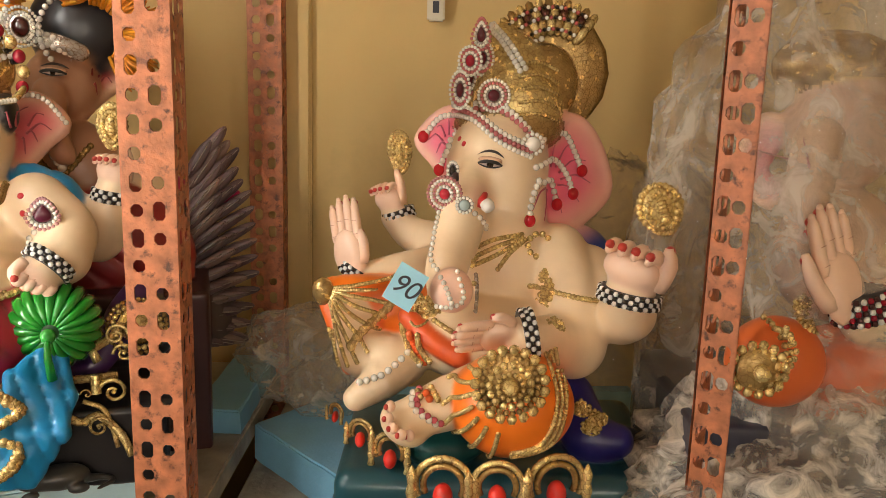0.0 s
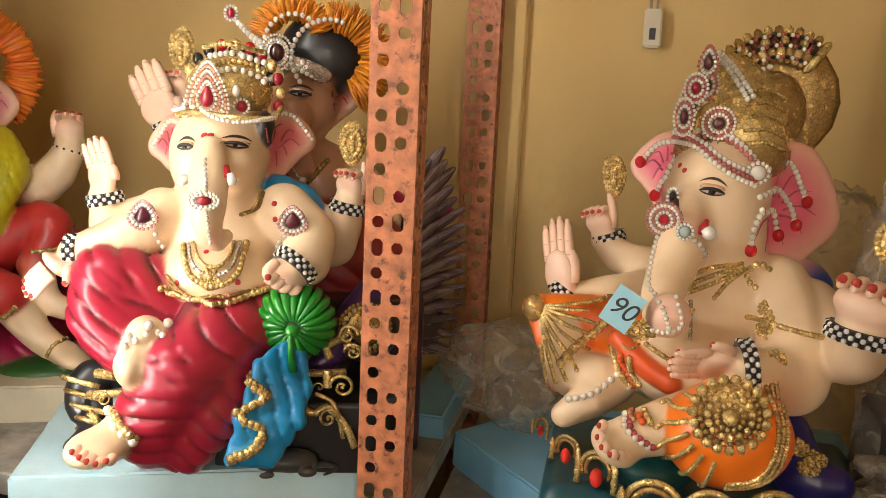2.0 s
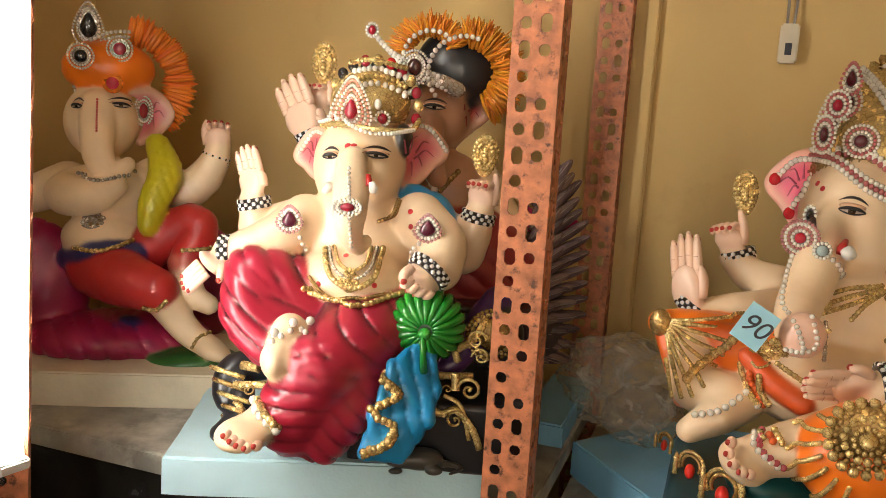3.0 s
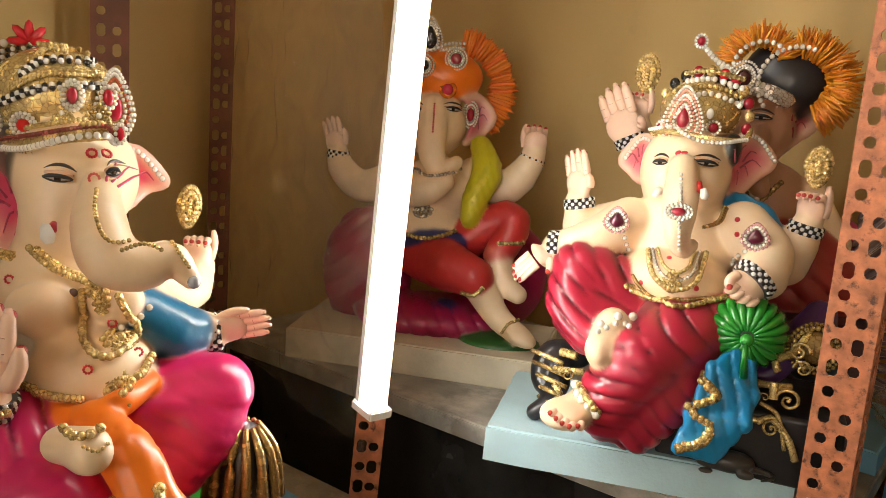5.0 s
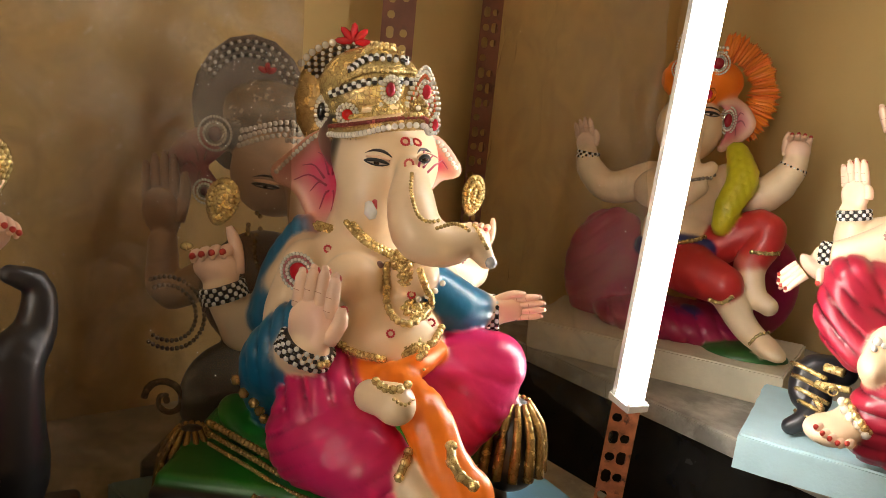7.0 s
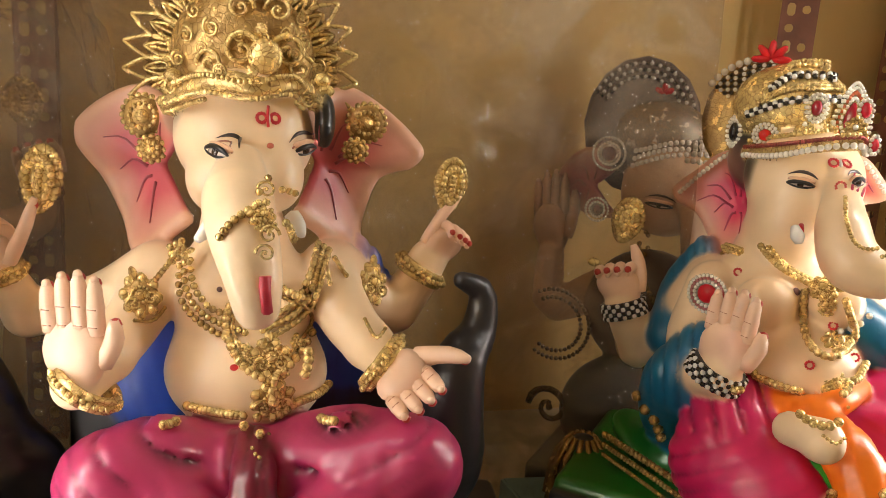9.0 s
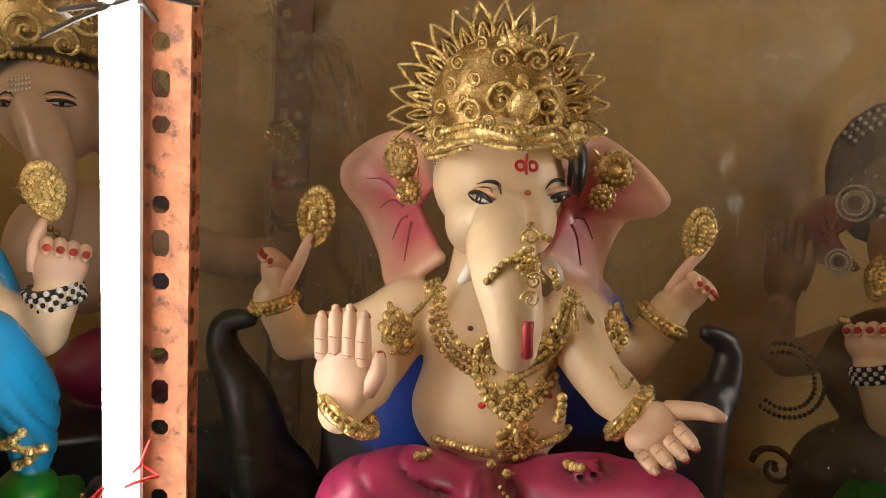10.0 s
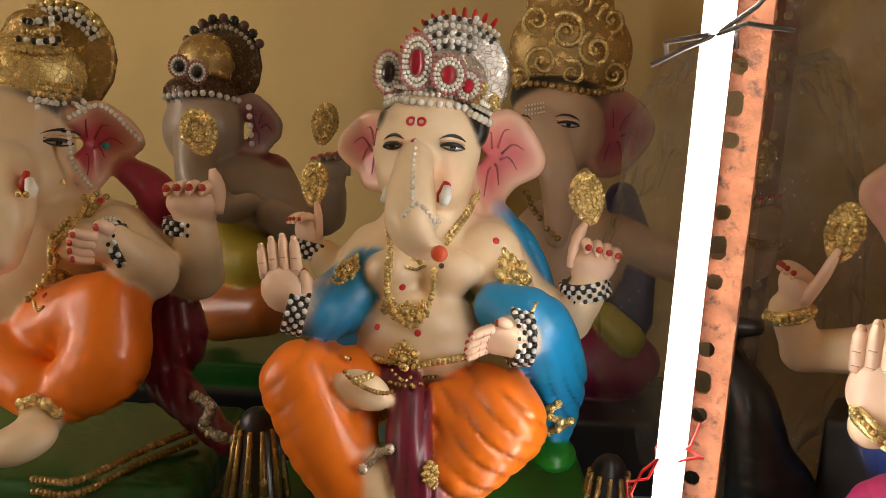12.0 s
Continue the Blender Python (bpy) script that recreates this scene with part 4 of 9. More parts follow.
        s.blob(c + d * 0.0738, (0.0073, 0.003, 0.0146), OLD_GOLD, 1, np.stack([np.cross(d, (0, -1, 0)), vec((0, -1, 0)), d], 1))
        s.leaf(q + vec((0, -0.006, 0)), d, (0, -1, 0), 0.0440, 0.0098, GOLD, 0.0022)
        s.leaf(q + vec((0, -0.007, 0)), d, (0, -1, 0), 0.0262, 0.0053, GOLD, 0.0016)
        b = radians(-18 + 216 * (i + 0.5) / 16)
        e = vec((math.cos(b), 0, math.sin(b)))
        s.leaf(c + e * 0.0593 + vec((0, 0.002, 0)), e, (0, -1, 0), 0.0282, 0.0063, OLD_GOLD, 0.0018)
    s.ring(c + vec((0, -0.012, 0)), (0, -1, 0), 0.0622, 0.0035, GOLD, arc=(-15, 195))
    s.ring(c + vec((0, -0.014, 0)), (0, -1, 0), 0.0544, 0.0022, GOLD, arc=(-15, 195))
    for i in range(34):
        a = radians(-10 + 200 * i / 33)
        s.rod([c + vec((0.0408 * math.cos(a), -0.02, 0.0408 * math.sin(a))), c + vec((0.0525 * math.cos(a), -0.012, 0.0525 * math.sin(a)))], 0.0016, GOLD, 1, 5)
    g = lambda q, o=0.004: s.on([q], o)[0][0]
    for sx in (-1, 1):
        s.scroll(g((vec((0.008, -0.033, 0.56)) + (0.00049 * (688+sx*38 - 688), 0, 0.00049 * (140 - (140))))), (0, -1, 0), 0.0165, sx)
        s.scroll(g((vec((0.002, -0.027, 0.593)) + (0.00049 * (680+sx*30 - 680), 0, 0.00049 * (70 - (70))))), (0, -1, 0), 0.0117, sx)
        s.scroll(g((vec((0, -0.036, 0.548)) + (0.00049 * (670+sx*72 - 670), 0, 0.00049 * (165 - (165))))), (sx * 0.4, -1, 0), 0.0126, -sx)
        s.scroll(g((vec((-0.003, -0.039, 0.528)) + (0.00049 * (660+sx*100 - 660), 0, 0.00049 * (205 - (205))))), (sx * 0.7, -1, 0), 0.0087, sx)
        s.scroll(g((vec((-0.005, -0.03, 0.576)) + (0.00049 * (664+sx*60 - 664), 0, 0.00049 * (105 - (105))))), (sx * 0.4, -1, 0), 0.0087, sx, start=2)
    for q, r in (((0.008, -0.034, 0.556), 30), ((0.005, -0.03, 0.577), 10), ((0.009, -0.037, 0.54), 9), ((-0.003, -0.024, 0.605), 16)):
        q = g(q, 0.006)
        s.blob(q, (0.0005 * r, 0.008, 0.0005 * r), GOLD, 1, None, True)
        s.ring(q + vec((0, -0.004, 0)), (0, -1, 0), 0.0005 * r * 0.75, 0.0016, GOLD)
    for sx in (-1, 1):
        for q, r, f in (((vec((-0.007, -0.035, 0.55)) + (0.00049 * (655+sx*112 - 655), 0, 0.00049 * (160 - (160)))), 14, 1), ((vec((-0.009, -0.031, 0.569)) + (0.00049 * (655+sx*95 - 655), 0, 0.00049 * (120 - (120)))), 14, -1), ((vec((0, -0.037, 0.541)) + (0.00049 * (668+sx*28 - 668), 0, 0.00049 * (180 - (180)))), 12, 1), ((vec((-0.006, -0.033, 0.559)) + (0.00049 * (660+sx*75 - 660), 0, 0.00049 * (140 - (140)))), 12, 1), ((vec((-0.007, -0.024, 0.605)) + (0.00049 * (664+sx*50 - 664), 0, 0.00049 * (45 - (45)))), 13, -1), ((vec((-0.008, -0.027, 0.588)) + (0.00049 * (660+sx*85 - 660), 0, 0.00049 * (80 - (80)))), 14, 1), ((vec((-0.003, -0.031, 0.571)) + (0.00049 * (668+sx*20 - 668), 0, 0.00049 * (115 - (115)))), 10, -1)):
            s.scroll(g(q), (sx * 0.3, -1, 0), 0.0005 * r, f * sx, 1.5, GOLD, start=r)
    s.fan(g((-0.003, -0.025, 0.603)), (0, -1, 0), 0.0, 0.0175, (10, 170), 7, 0.0044, [GOLD])
    for off in (186, 206, 216):
        s.beads([(vec((-0.065, -0.053, 0.609)) + (0.00046 * (535 - 535), 0, 0.00046 * (22 - (off+22)))), (vec((-0.027, -0.113, 0.616)) + (0.00042 * (600 - 600), 0, 0.00042 * (-2 - (off-2)))), (vec((0.009, -0.124, 0.614)) + (0.00042 * (684 - 684), 0, 0.00042 * (6 - (off+6)))), (vec((0.035, -0.093, 0.622)) + (0.00044 * (750 - 750), 0, 0.00044 * (0 - (off)))), (vec((0.045, -0.052, 0.62)) + (0.00046 * (772 - 772), 0, 0.00046 * (14 - (off+14))))], 0.0026, GOLD, on=0.004)
    for q in ((-0.069, -0.039, 0.526), (-0.071, -0.041, 0.514), (-0.066, -0.037, 0.536), (0.057, -0.038, 0.54), (0.06, -0.04, 0.531)):
        s.blob(q, (0.008, 0.008, 0.006), GOLD, 1)
    # face
    s.eye((-0.014, -0.13, 0.481), 0.0126, 0.0058, -8)
    s.eye((0.043, -0.131, 0.483), 0.0107, 0.0058, 8)
    s.tilak((0.017, -0.146, 0.508), 0.0068)
    s.rod(s.on([(0.016, -0.144, 0.517), (0.016, -0.145, 0.511), (0.017, -0.147, 0.501)], 0.001)[0], 0.0012, RED)
    s.dot((0.02, -0.17, 0.487), 0.0029, (0.6, 0.15, 0.08))
    s.rod(s.on([(0.029, -0.206, 0.41), (0.029, -0.208, 0.4), (0.03, -0.202, 0.383)], 0.0005)[0], 0.0044, (0.45, 0.03, 0.05))
    s.rod([(-0.013, -0.13, 0.434), (-0.018, -0.146, 0.429), (-0.024, -0.157, 0.423)], [0.0083, 0.0068, 0.0034], WHITE)
    s.rod([(0.042, -0.13, 0.437), (0.047, -0.141, 0.433), (0.05, -0.152, 0.429)], [0.0073, 0.0058, 0.0034], WHITE)
    # trunk ornaments and necklaces
    for pts in ([(-0.001, -0.201, 0.434), (0.008, -0.209, 0.446), (0.025, -0.218, 0.455), (0.042, -0.209, 0.449), (0.047, -0.192, 0.434)], [(0.023, -0.205, 0.468), (0.019, -0.207, 0.457), (0.024, -0.209, 0.448)]):
        s.beads(pts, 0.0034, GOLD, on=0.002)
    s.plaque((0.024, -0.209, 0.448), 0.0117, 0.0097)
    s.scroll(g((0.023, -0.196, 0.461)), (0, -1, 0), 0.0068, 1)
    s.scroll(g((0.028, -0.222, 0.436)), (0, -1, 0), 0.0073, -1)
    s.scroll(g((0.027, -0.224, 0.425)), (0, -1, 0), 0.0068, 1)
    # the chains lie on the trunk of the body, under the hanging trunk of the head
    whole, s.solids = s.solids, s.solids[:4]
    for o in (0, 0.009, 0.018):
        s.beads([(-0.05 - o * 0.5, -0.08, 0.405 - o * 0.3), (-0.043 - o * 0.3, -0.09, 0.378 - o), (-0.026, -0.1, 0.356 - o), (0.004, -0.11, 0.343 - o)], 0.0036, GOLD, on=0.002)
        s.beads([(0.06 + o * 0.5, -0.08, 0.408 - o * 0.3), (0.054 + o * 0.3, -0.09, 0.382 - o), (0.042, -0.1, 0.36 - o), (0.018, -0.11, 0.345 - o)], 0.0036, GOLD, on=0.002)
    for pts in ([(-0.048, -0.094, 0.405), (-0.056, -0.097, 0.391), (-0.068, -0.09, 0.375)], [(-0.044, -0.096, 0.396), (-0.046, -0.099, 0.382)], [(0.074, -0.068, 0.393), (0.084, -0.07, 0.379)], [(0.067, -0.088, 0.393), (0.071, -0.091, 0.377)]):
        s.beads(pts, 0.003, GOLD, on=0.002)
    s.beads([(0.006, -0.154, 0.365), (-0.01, -0.176, 0.354), (-0.01, -0.18, 0.333), (0.006, -0.185, 0.312), (0.026, -0.187, 0.303), (0.047, -0.184, 0.317), (0.059, -0.18, 0.338), (0.055, -0.176, 0.358), (0.033, -0.163, 0.37)], 0.0046, GOLD, gap=1.5, on=0.003)
    s.beads([(0.007, -0.155, 0.36), (-0.005, -0.177, 0.352), (-0.005, -0.18, 0.334), (0.009, -0.184, 0.316), (0.026, -0.186, 0.308), (0.043, -0.184, 0.32), (0.054, -0.18, 0.338), (0.05, -0.177, 0.356), (0.033, -0.164, 0.365)], 0.0022, OLD_GOLD, gap=1.6, on=0.003)
    s.plaque((0.026, -0.184, 0.317), 0.0194, 0.0185)
    s.plaque((0.008, -0.183, 0.321), 0.0078, 0.0068)
    s.plaque((0.046, -0.183, 0.324), 0.0078, 0.0068)
    s.solids = whole
    for q in ((0.025, -0.177, 0.35), (-0.002, -0.185, 0.311), (0.054, -0.185, 0.316)):
        s.dot(q, 0.0034, RED, 0.8)
    for q in ((-0.018, -0.133, 0.368), (0.052, -0.132, 0.377)):
        s.dot(q, 0.0024, (0.1, 0.05, 0.04))
    s.plaque((-0.082, -0.123, 0.358), 0.0175, 0.0214, tilt=20)
    s.plaque((0.108, -0.104, 0.364), 0.0185, 0.0214, tilt=-15)
    s.beads([(-0.048, -0.12, 0.277), (-0.025, -0.151, 0.276), (0.007, -0.193, 0.273), (0.028, -0.193, 0.27), (0.046, -0.192, 0.28), (0.064, -0.151, 0.282), (0.081, -0.12, 0.286)], 0.0046, GOLD, gap=1.6, on=0.004)
    s.plaque((0.029, -0.221, 0.285), 0.0204, 0.0175)
    s.beads([(0.028, -0.189, 0.293), (0.03, -0.21, 0.288)], 0.006, GOLD, on=0.004)
    # ear ornaments
    for q, r in (((-0.096, -0.044, 0.498), 36), ((-0.087, -0.05, 0.47), 22), ((0.096, -0.046, 0.502), 34), ((0.087, -0.051, 0.477), 20)):
        q = s.on([q], 0.006)[0][0]
        n = (0, -1, 0)
        s.blob(q, (0.0005 * r, 0.006, 0.0005 * r), OLD_GOLD, 1, None, True)
        s.ring(q, n, 0.0005 * r, 0.003, GOLD)
        s.ring(q + vec((0, -0.005, 0)), n, 0.0005 * r * 0.6, 0.0024, GOLD)
        s.blob(q + vec((0, -0.005, 0)), (0.0005 * r * 0.35,) * 3, GOLD, 1, None, True)
    # palms, bangles and emblems
    s.hand((-0.114, -0.143, 0.307), (-0.116, -0.152, 0.392), (-0.084, -0.154, 0.359), 0.0476)
    s.hoop((-0.108, -0.144, 0.302), (0.5, 0.1, 0.8), 0.0243, 0.004)
    s.hand((-0.203, -0.058, 0.371), (-0.186, -0.057, 0.427), (-0.165, -0.076, 0.434), 0.0364, 2.3, face=(-0.5, -1, 0))
    s.hoop((-0.201, -0.059, 0.365), (-0.3, -0.1, 1), 0.0185, 0.004)
    s.emblem((-0.164, -0.064, 0.447), (0, -1, 0), 0.0136, 0.0253, -8)
    s.hand((0.123, -0.138, 0.324), (0.148, -0.187, 0.309), (0.179, -0.171, 0.342), 0.0447, 0.3, face=(0.3, -0.7, 0.6))
    s.hoop((0.116, -0.128, 0.322), (0.75, -0.2, -0.5), 0.0223, 0.004)
    s.hand((0.162, 0, 0.38), (0.194, -0.001, 0.429), (0.186, -0.008, 0.443), 0.0350, 2.3, face=(0.7, -0.7, 0))
    s.hoop((0.154, -0.002, 0.369), (0.45, 0.0, 0.8), 0.0214, 0.0042)
    s.emblem((0.177, -0.006, 0.452), (0.2, -1, 0), 0.0126, 0.0223, -6)
    s.make("statue", pose(-0.93, -0.33, 0.831, 0, 0, 81.1), "cream elephant-headed seated statue with gilt halo crown and magenta dhoti", group="statues on the shelves")


gold_crowned()


# ---- seated statue with orange dhoti and blue shawl ----
def orange_dhoti():
    s = Sculpt(0.0034)
    s.ell((-0.009, -0.053, 0.344), (0.0711, 0.0484, 0.0569))
    s.ell((-0.014, -0.106, 0.279), (0.0626, 0.0512, 0.0484))
    s.ell((0.014, -0.114, 0.346), (0.0273, 0.0199, 0.0216), k=0.02)
    s.ell((-0.046, -0.114, 0.343), (0.0239, 0.0199, 0.0216), k=0.02)
    s.ell((-0.017, -0.052, 0.459), (0.0546, 0.0512, 0.0558))
    s.ell((0.034, -0.058, 0.485), (0.0114, 0.0193, 0.0228), BLACK, 0.003)
    s.ell((-0.061, -0.058, 0.48), (0.0068, 0.0148, 0.0159), BLACK, 0.003)
    for q in ((-0.047, -0.151, 0.419), (-0.007, -0.15, 0.424), (-0.045, -0.165, 0.398), (-0.005, -0.165, 0.398)):
        s.spray(q, 0.022, (0.66, 0.34, 0.15), 0.5)
    s.tri((-0.062, -0.152, 0.249), (-0.133, -0.183, 0.243), (-0.058, -0.213, 0.168), 0.013, ORANGE, 0.008, fold=(0.006, 0.022, (0.8, 0, -0.5), 0.4))
    s.tri((0.008, -0.155, 0.237), (0.084, -0.183, 0.229), (0.017, -0.217, 0.179), 0.013, ORANGE, 0.008, fold=(0.006, 0.022, (0.7, 0, 0.7), 0.4))
    s.ell((0.001, -0.077, 0.432), (0.0285, 0.0341, 0.0313), k=0.012)
    s.ell((-0.042, -0.077, 0.433), (0.0228, 0.0313, 0.0285), k=0.012)
    s.cap((-0.012, -0.041, 0.407), (-0.01, -0.049, 0.367), 0.0398, 0.0484, k=0.02)
    s.path([(-0.027, -0.114, 0.451), (-0.028, -0.15, 0.425), (-0.027, -0.169, 0.402), (-0.019, -0.182, 0.387), (-0.001, -0.184, 0.377)], [0.0171, 0.0222, 0.0233, 0.0165, 0.0080], k=0.012)
    # arms
    s.path([(0.049, -0.051, 0.358), (0.094, -0.051, 0.306), (0.14, -0.055, 0.288)], [0.0341, 0.0273, 0.0239])
    s.path([(0.14, -0.055, 0.288), (0.15, -0.071, 0.314), (0.156, -0.073, 0.329)], [0.0239, 0.0216, 0.0193])
    s.path([(0.051, -0.082, 0.358), (0.072, -0.1, 0.317), (0.097, -0.116, 0.288)], [0.0330, 0.0285, 0.0205])
    s.path([(0.098, -0.136, 0.29), (0.072, -0.174, 0.3)], [0.0216, 0.0188])
    s.path([(-0.07, -0.031, 0.348), (-0.101, -0.016, 0.319), (-0.125, -0.014, 0.333)], [0.0256, 0.0228, 0.0193])
    s.path([(-0.062, -0.062, 0.349), (-0.091, -0.099, 0.314), (-0.121, -0.14, 0.309)], [0.0330, 0.0273, 0.0216])
    # blue shawl
    s.path([(0.058, -0.025, 0.391), (0.094, -0.023, 0.349), (0.114, -0.045, 0.287)], [0.0159, 0.0193, 0.0216], CYAN, 0.004, fold=(0.005, 0.013, (0.8, 0, 0.4), 0.6))
    s.path([(0.059, -0.13, 0.316), (0.094, -0.139, 0.3), (0.125, -0.104, 0.244), (0.132, -0.085, 0.185)], [0.0239, 0.0364, 0.0307, 0.0205], CYAN, 0.006, fold=(0.005, 0.015, (0.8, 0, 0.4), 0.6))
    s.path([(-0.068, -0.086, 0.33), (-0.093, -0.11, 0.308), (-0.111, -0.136, 0.305)], [0.0319, 0.0330, 0.0262], CYAN, 0.005, fold=(0.005, 0.014, (0.8, 0, -0.5), 0.6))
    s.tri((-0.126, -0.049, 0.251), (-0.076, -0.061, 0.244), (-0.073, -0.05, 0.303), 0.008, CYAN)
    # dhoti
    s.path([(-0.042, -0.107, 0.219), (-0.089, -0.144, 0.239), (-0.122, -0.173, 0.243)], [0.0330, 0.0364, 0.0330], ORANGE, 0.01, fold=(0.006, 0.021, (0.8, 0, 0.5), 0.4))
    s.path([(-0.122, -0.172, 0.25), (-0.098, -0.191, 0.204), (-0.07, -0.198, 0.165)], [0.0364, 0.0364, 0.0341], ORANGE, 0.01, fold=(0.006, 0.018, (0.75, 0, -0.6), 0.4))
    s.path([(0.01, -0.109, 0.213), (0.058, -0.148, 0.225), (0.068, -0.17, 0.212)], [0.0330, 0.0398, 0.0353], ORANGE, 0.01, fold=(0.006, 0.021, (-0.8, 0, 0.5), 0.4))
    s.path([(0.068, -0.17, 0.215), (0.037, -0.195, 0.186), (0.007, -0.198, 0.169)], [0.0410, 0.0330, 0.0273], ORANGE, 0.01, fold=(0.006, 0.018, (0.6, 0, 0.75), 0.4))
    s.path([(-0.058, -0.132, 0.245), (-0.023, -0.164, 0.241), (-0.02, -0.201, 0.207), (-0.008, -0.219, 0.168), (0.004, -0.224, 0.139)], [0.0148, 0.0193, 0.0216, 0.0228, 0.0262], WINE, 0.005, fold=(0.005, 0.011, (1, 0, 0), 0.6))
    s.ell((-0.061, -0.193, 0.25), (0.0262, 0.0148, 0.0171), rot=(0, 25, 0))
    s.path([(-0.049, -0.206, 0.181), (-0.04, -0.222, 0.152)], [0.0193, 0.0171])
    s.ell((-0.03, -0.252, 0.151), (0.0193, 0.0341, 0.0137))
    # throne
    s.box((0.01, -0.072, 0.086), (0.17, 0.11, 0.016), LEAF, round_=0.012)
    s.box((0.011, -0.077, 0.059), (0.175, 0.115, 0.022), INKY)
    s.box((0.012, -0.081, 0.035), (0.165, 0.105, 0.02), INKY)
    s.ell((0.128, -0.091, 0.153), (0.0256, 0.0341, 0.0159), LEAF)
    for q in ((-0.172, -0.119, 0.151), (0.193, -0.081, 0.101)):
        s.cap(vec(q) + vec((0, 0, 0.03)), vec(q) + vec((0, 0, -0.05)), 0.018, 0.03, INKY, 0.006)
        for i in range(11):
            a = 2 * math.pi * i / 11
            s.rod([vec(q) + vec((0.02 * math.cos(a), 0.02 * math.sin(a), 0.03)), vec(q) + vec((0.03 * math.cos(a), 0.03 * math.sin(a), -0.045))], [0.0025, 0.005], OLD_GOLD, 1, 6)
    s.path([(-0.165, -0.117, 0.163), (-0.117, -0.091, 0.141), (-0.067, -0.092, 0.08)], [0.0125, 0.0228, 0.0285], INKY)
    # ears
    s.ear((-0.071, -0.011, 0.454), [(-0.05, -0.037, 0.48), (-0.08, -0.005, 0.487), (-0.109, -0.001, 0.454), (-0.087, -0.006, 0.43), (-0.077, -0.019, 0.416), (-0.051, -0.039, 0.417)], inner=(0.60, 0.14, 0.15))
    s.ear((0.052, -0.018, 0.453), [(0.026, -0.038, 0.479), (0.071, -0.005, 0.495), (0.106, -0.004, 0.447), (0.075, -0.009, 0.423), (0.057, -0.023, 0.401), (0.039, -0.044, 0.394), (0.029, -0.048, 0.428)], inner=(0.62, 0.14, 0.15))
    # hair, crown
    s.ell((-0.013, -0.022, 0.483), (0.0558, 0.0432, 0.0353), BLACK, 0.004)
    s.ell((-0.01, -0.018, 0.529), (0.0524, 0.0427, 0.0353), SILVER, 0.004, mat=1)
    s.ell((0, -0.006, 0.568), (0.0313, 0.0285, 0.0285), SILVER, 0.004, mat=1)
    s.spray((0.011, -0.126, 0.446), 0.035, (0.85, 0.24, 0.08), 0.5)
    s.spray((0.002, -0.13, 0.422), 0.03, (0.80, 0.10, 0.05), 0.6)
    s.spray((-0.139, -0.184, 0.343), 0.03, (0.85, 0.42, 0.33), 0.5)
    c = vec((0.014, 0.013, 0.534))
    s.blob(c, (0.0558, 0.006, 0.0569), SILVER, 1, None, True)
    for r, k, cols in ((98, 0.0028, [WHITE]), (88, 0.0024, [BLACK, WHITE]), (80, 0.0024, [WHITE, BLACK])):
        s.ring(c + vec((0, -0.006, 0)), (0, -1, 0), 0.0006 * r, k, cols, 2, arc=(-25, 130))
    s.fan(c, (0, -1, 0), 0.0569, 0.0728, (-35, 120), 17, 0.0028, [(0.5, 0.01, 0.02)], 2, thick=0.004)
    for k in range(5):
        s.beads([(vec((-0.023, -0.075, 0.553)) + (0.00055 * (752 - 752), 0, 0.00055 * (92 - (92-k*14)))), (vec((-0.003, -0.094, 0.56)) + (0.00053 * (790 - 790), 0, 0.00053 * (80 - (80-k*14)))), (vec((0.025, -0.075, 0.556)) + (0.00055 * (840 - 840), 0, 0.00055 * (92 - (92-k*14))))], 0.003, [WHITE] if k % 2 else [BLACK, WHITE], 2, on=0.002)
    for k, cols in ((0, PEARL), (1, SILVER), (2, SILVER)):
        s.beads([(vec((-0.059, -0.074, 0.499)) + (0.00056 * (682 - 682), 0, 0.00056 * (190 - (190-k*15)))), (vec((-0.048, -0.104, 0.504)) + (0.00053 * (700 - 700), 0, 0.00053 * (182 - (182-k*15)))), (vec((-0.028, -0.13, 0.503)) + (0.00052 * (735 - 735), 0, 0.00052 * (185 - (185-k*15)))), (vec((0, -0.13, 0.502)) + (0.00052 * (790 - 790), 0, 0.00052 * (190 - (190-k*15)))), (vec((0.022, -0.116, 0.498)) + (0.00053 * (830 - 830), 0, 0.00053 * (200 - (200-k*15)))), (vec((0.041, -0.077, 0.488)) + (0.00056 * (862 - 862), 0, 0.00056 * (218 - (218-k*15))))], 0.0042 if k == 0 else 0.0028, cols, 2, on=0.003)
    g = lambda q, o=0.006: s.on([q], o)[0][0]
    for q, rx, rz, col in (((-0.029, -0.107, 0.541), 13, 22, RUBY), ((-0.055, -0.099, 0.532), 11, 17, (0.02, 0.005, 0.01)), ((0, -0.109, 0.532), 13, 15, RUBY), ((0.018, -0.101, 0.524), 10, 12, (0.5, 0.01, 0.03))):
        s.gem(g(q), (0, -1, 0.1), 0.0006 * rx, 0.0006 * rz, col, ((1.3, PEARL), (1.75, PEARL), (2.1, (0.5, 0.2, 0.2))), SILVER)
    for q in ((0.035, -0.082, 0.52), (0.047, -0.073, 0.509), (0.033, -0.084, 0.506)):
        s.plaque(q, 0.0080, 0.0074)
    # face
    s.eye((0.007, -0.122, 0.464), 0.0108, 0.0046, -6)
    s.eye((-0.048, -0.112, 0.462), 0.0085, 0.0046, 8)
    s.tilak((-0.028, -0.138, 0.487), 0.0068)
    s.dot((-0.029, -0.162, 0.469), 0.0034)
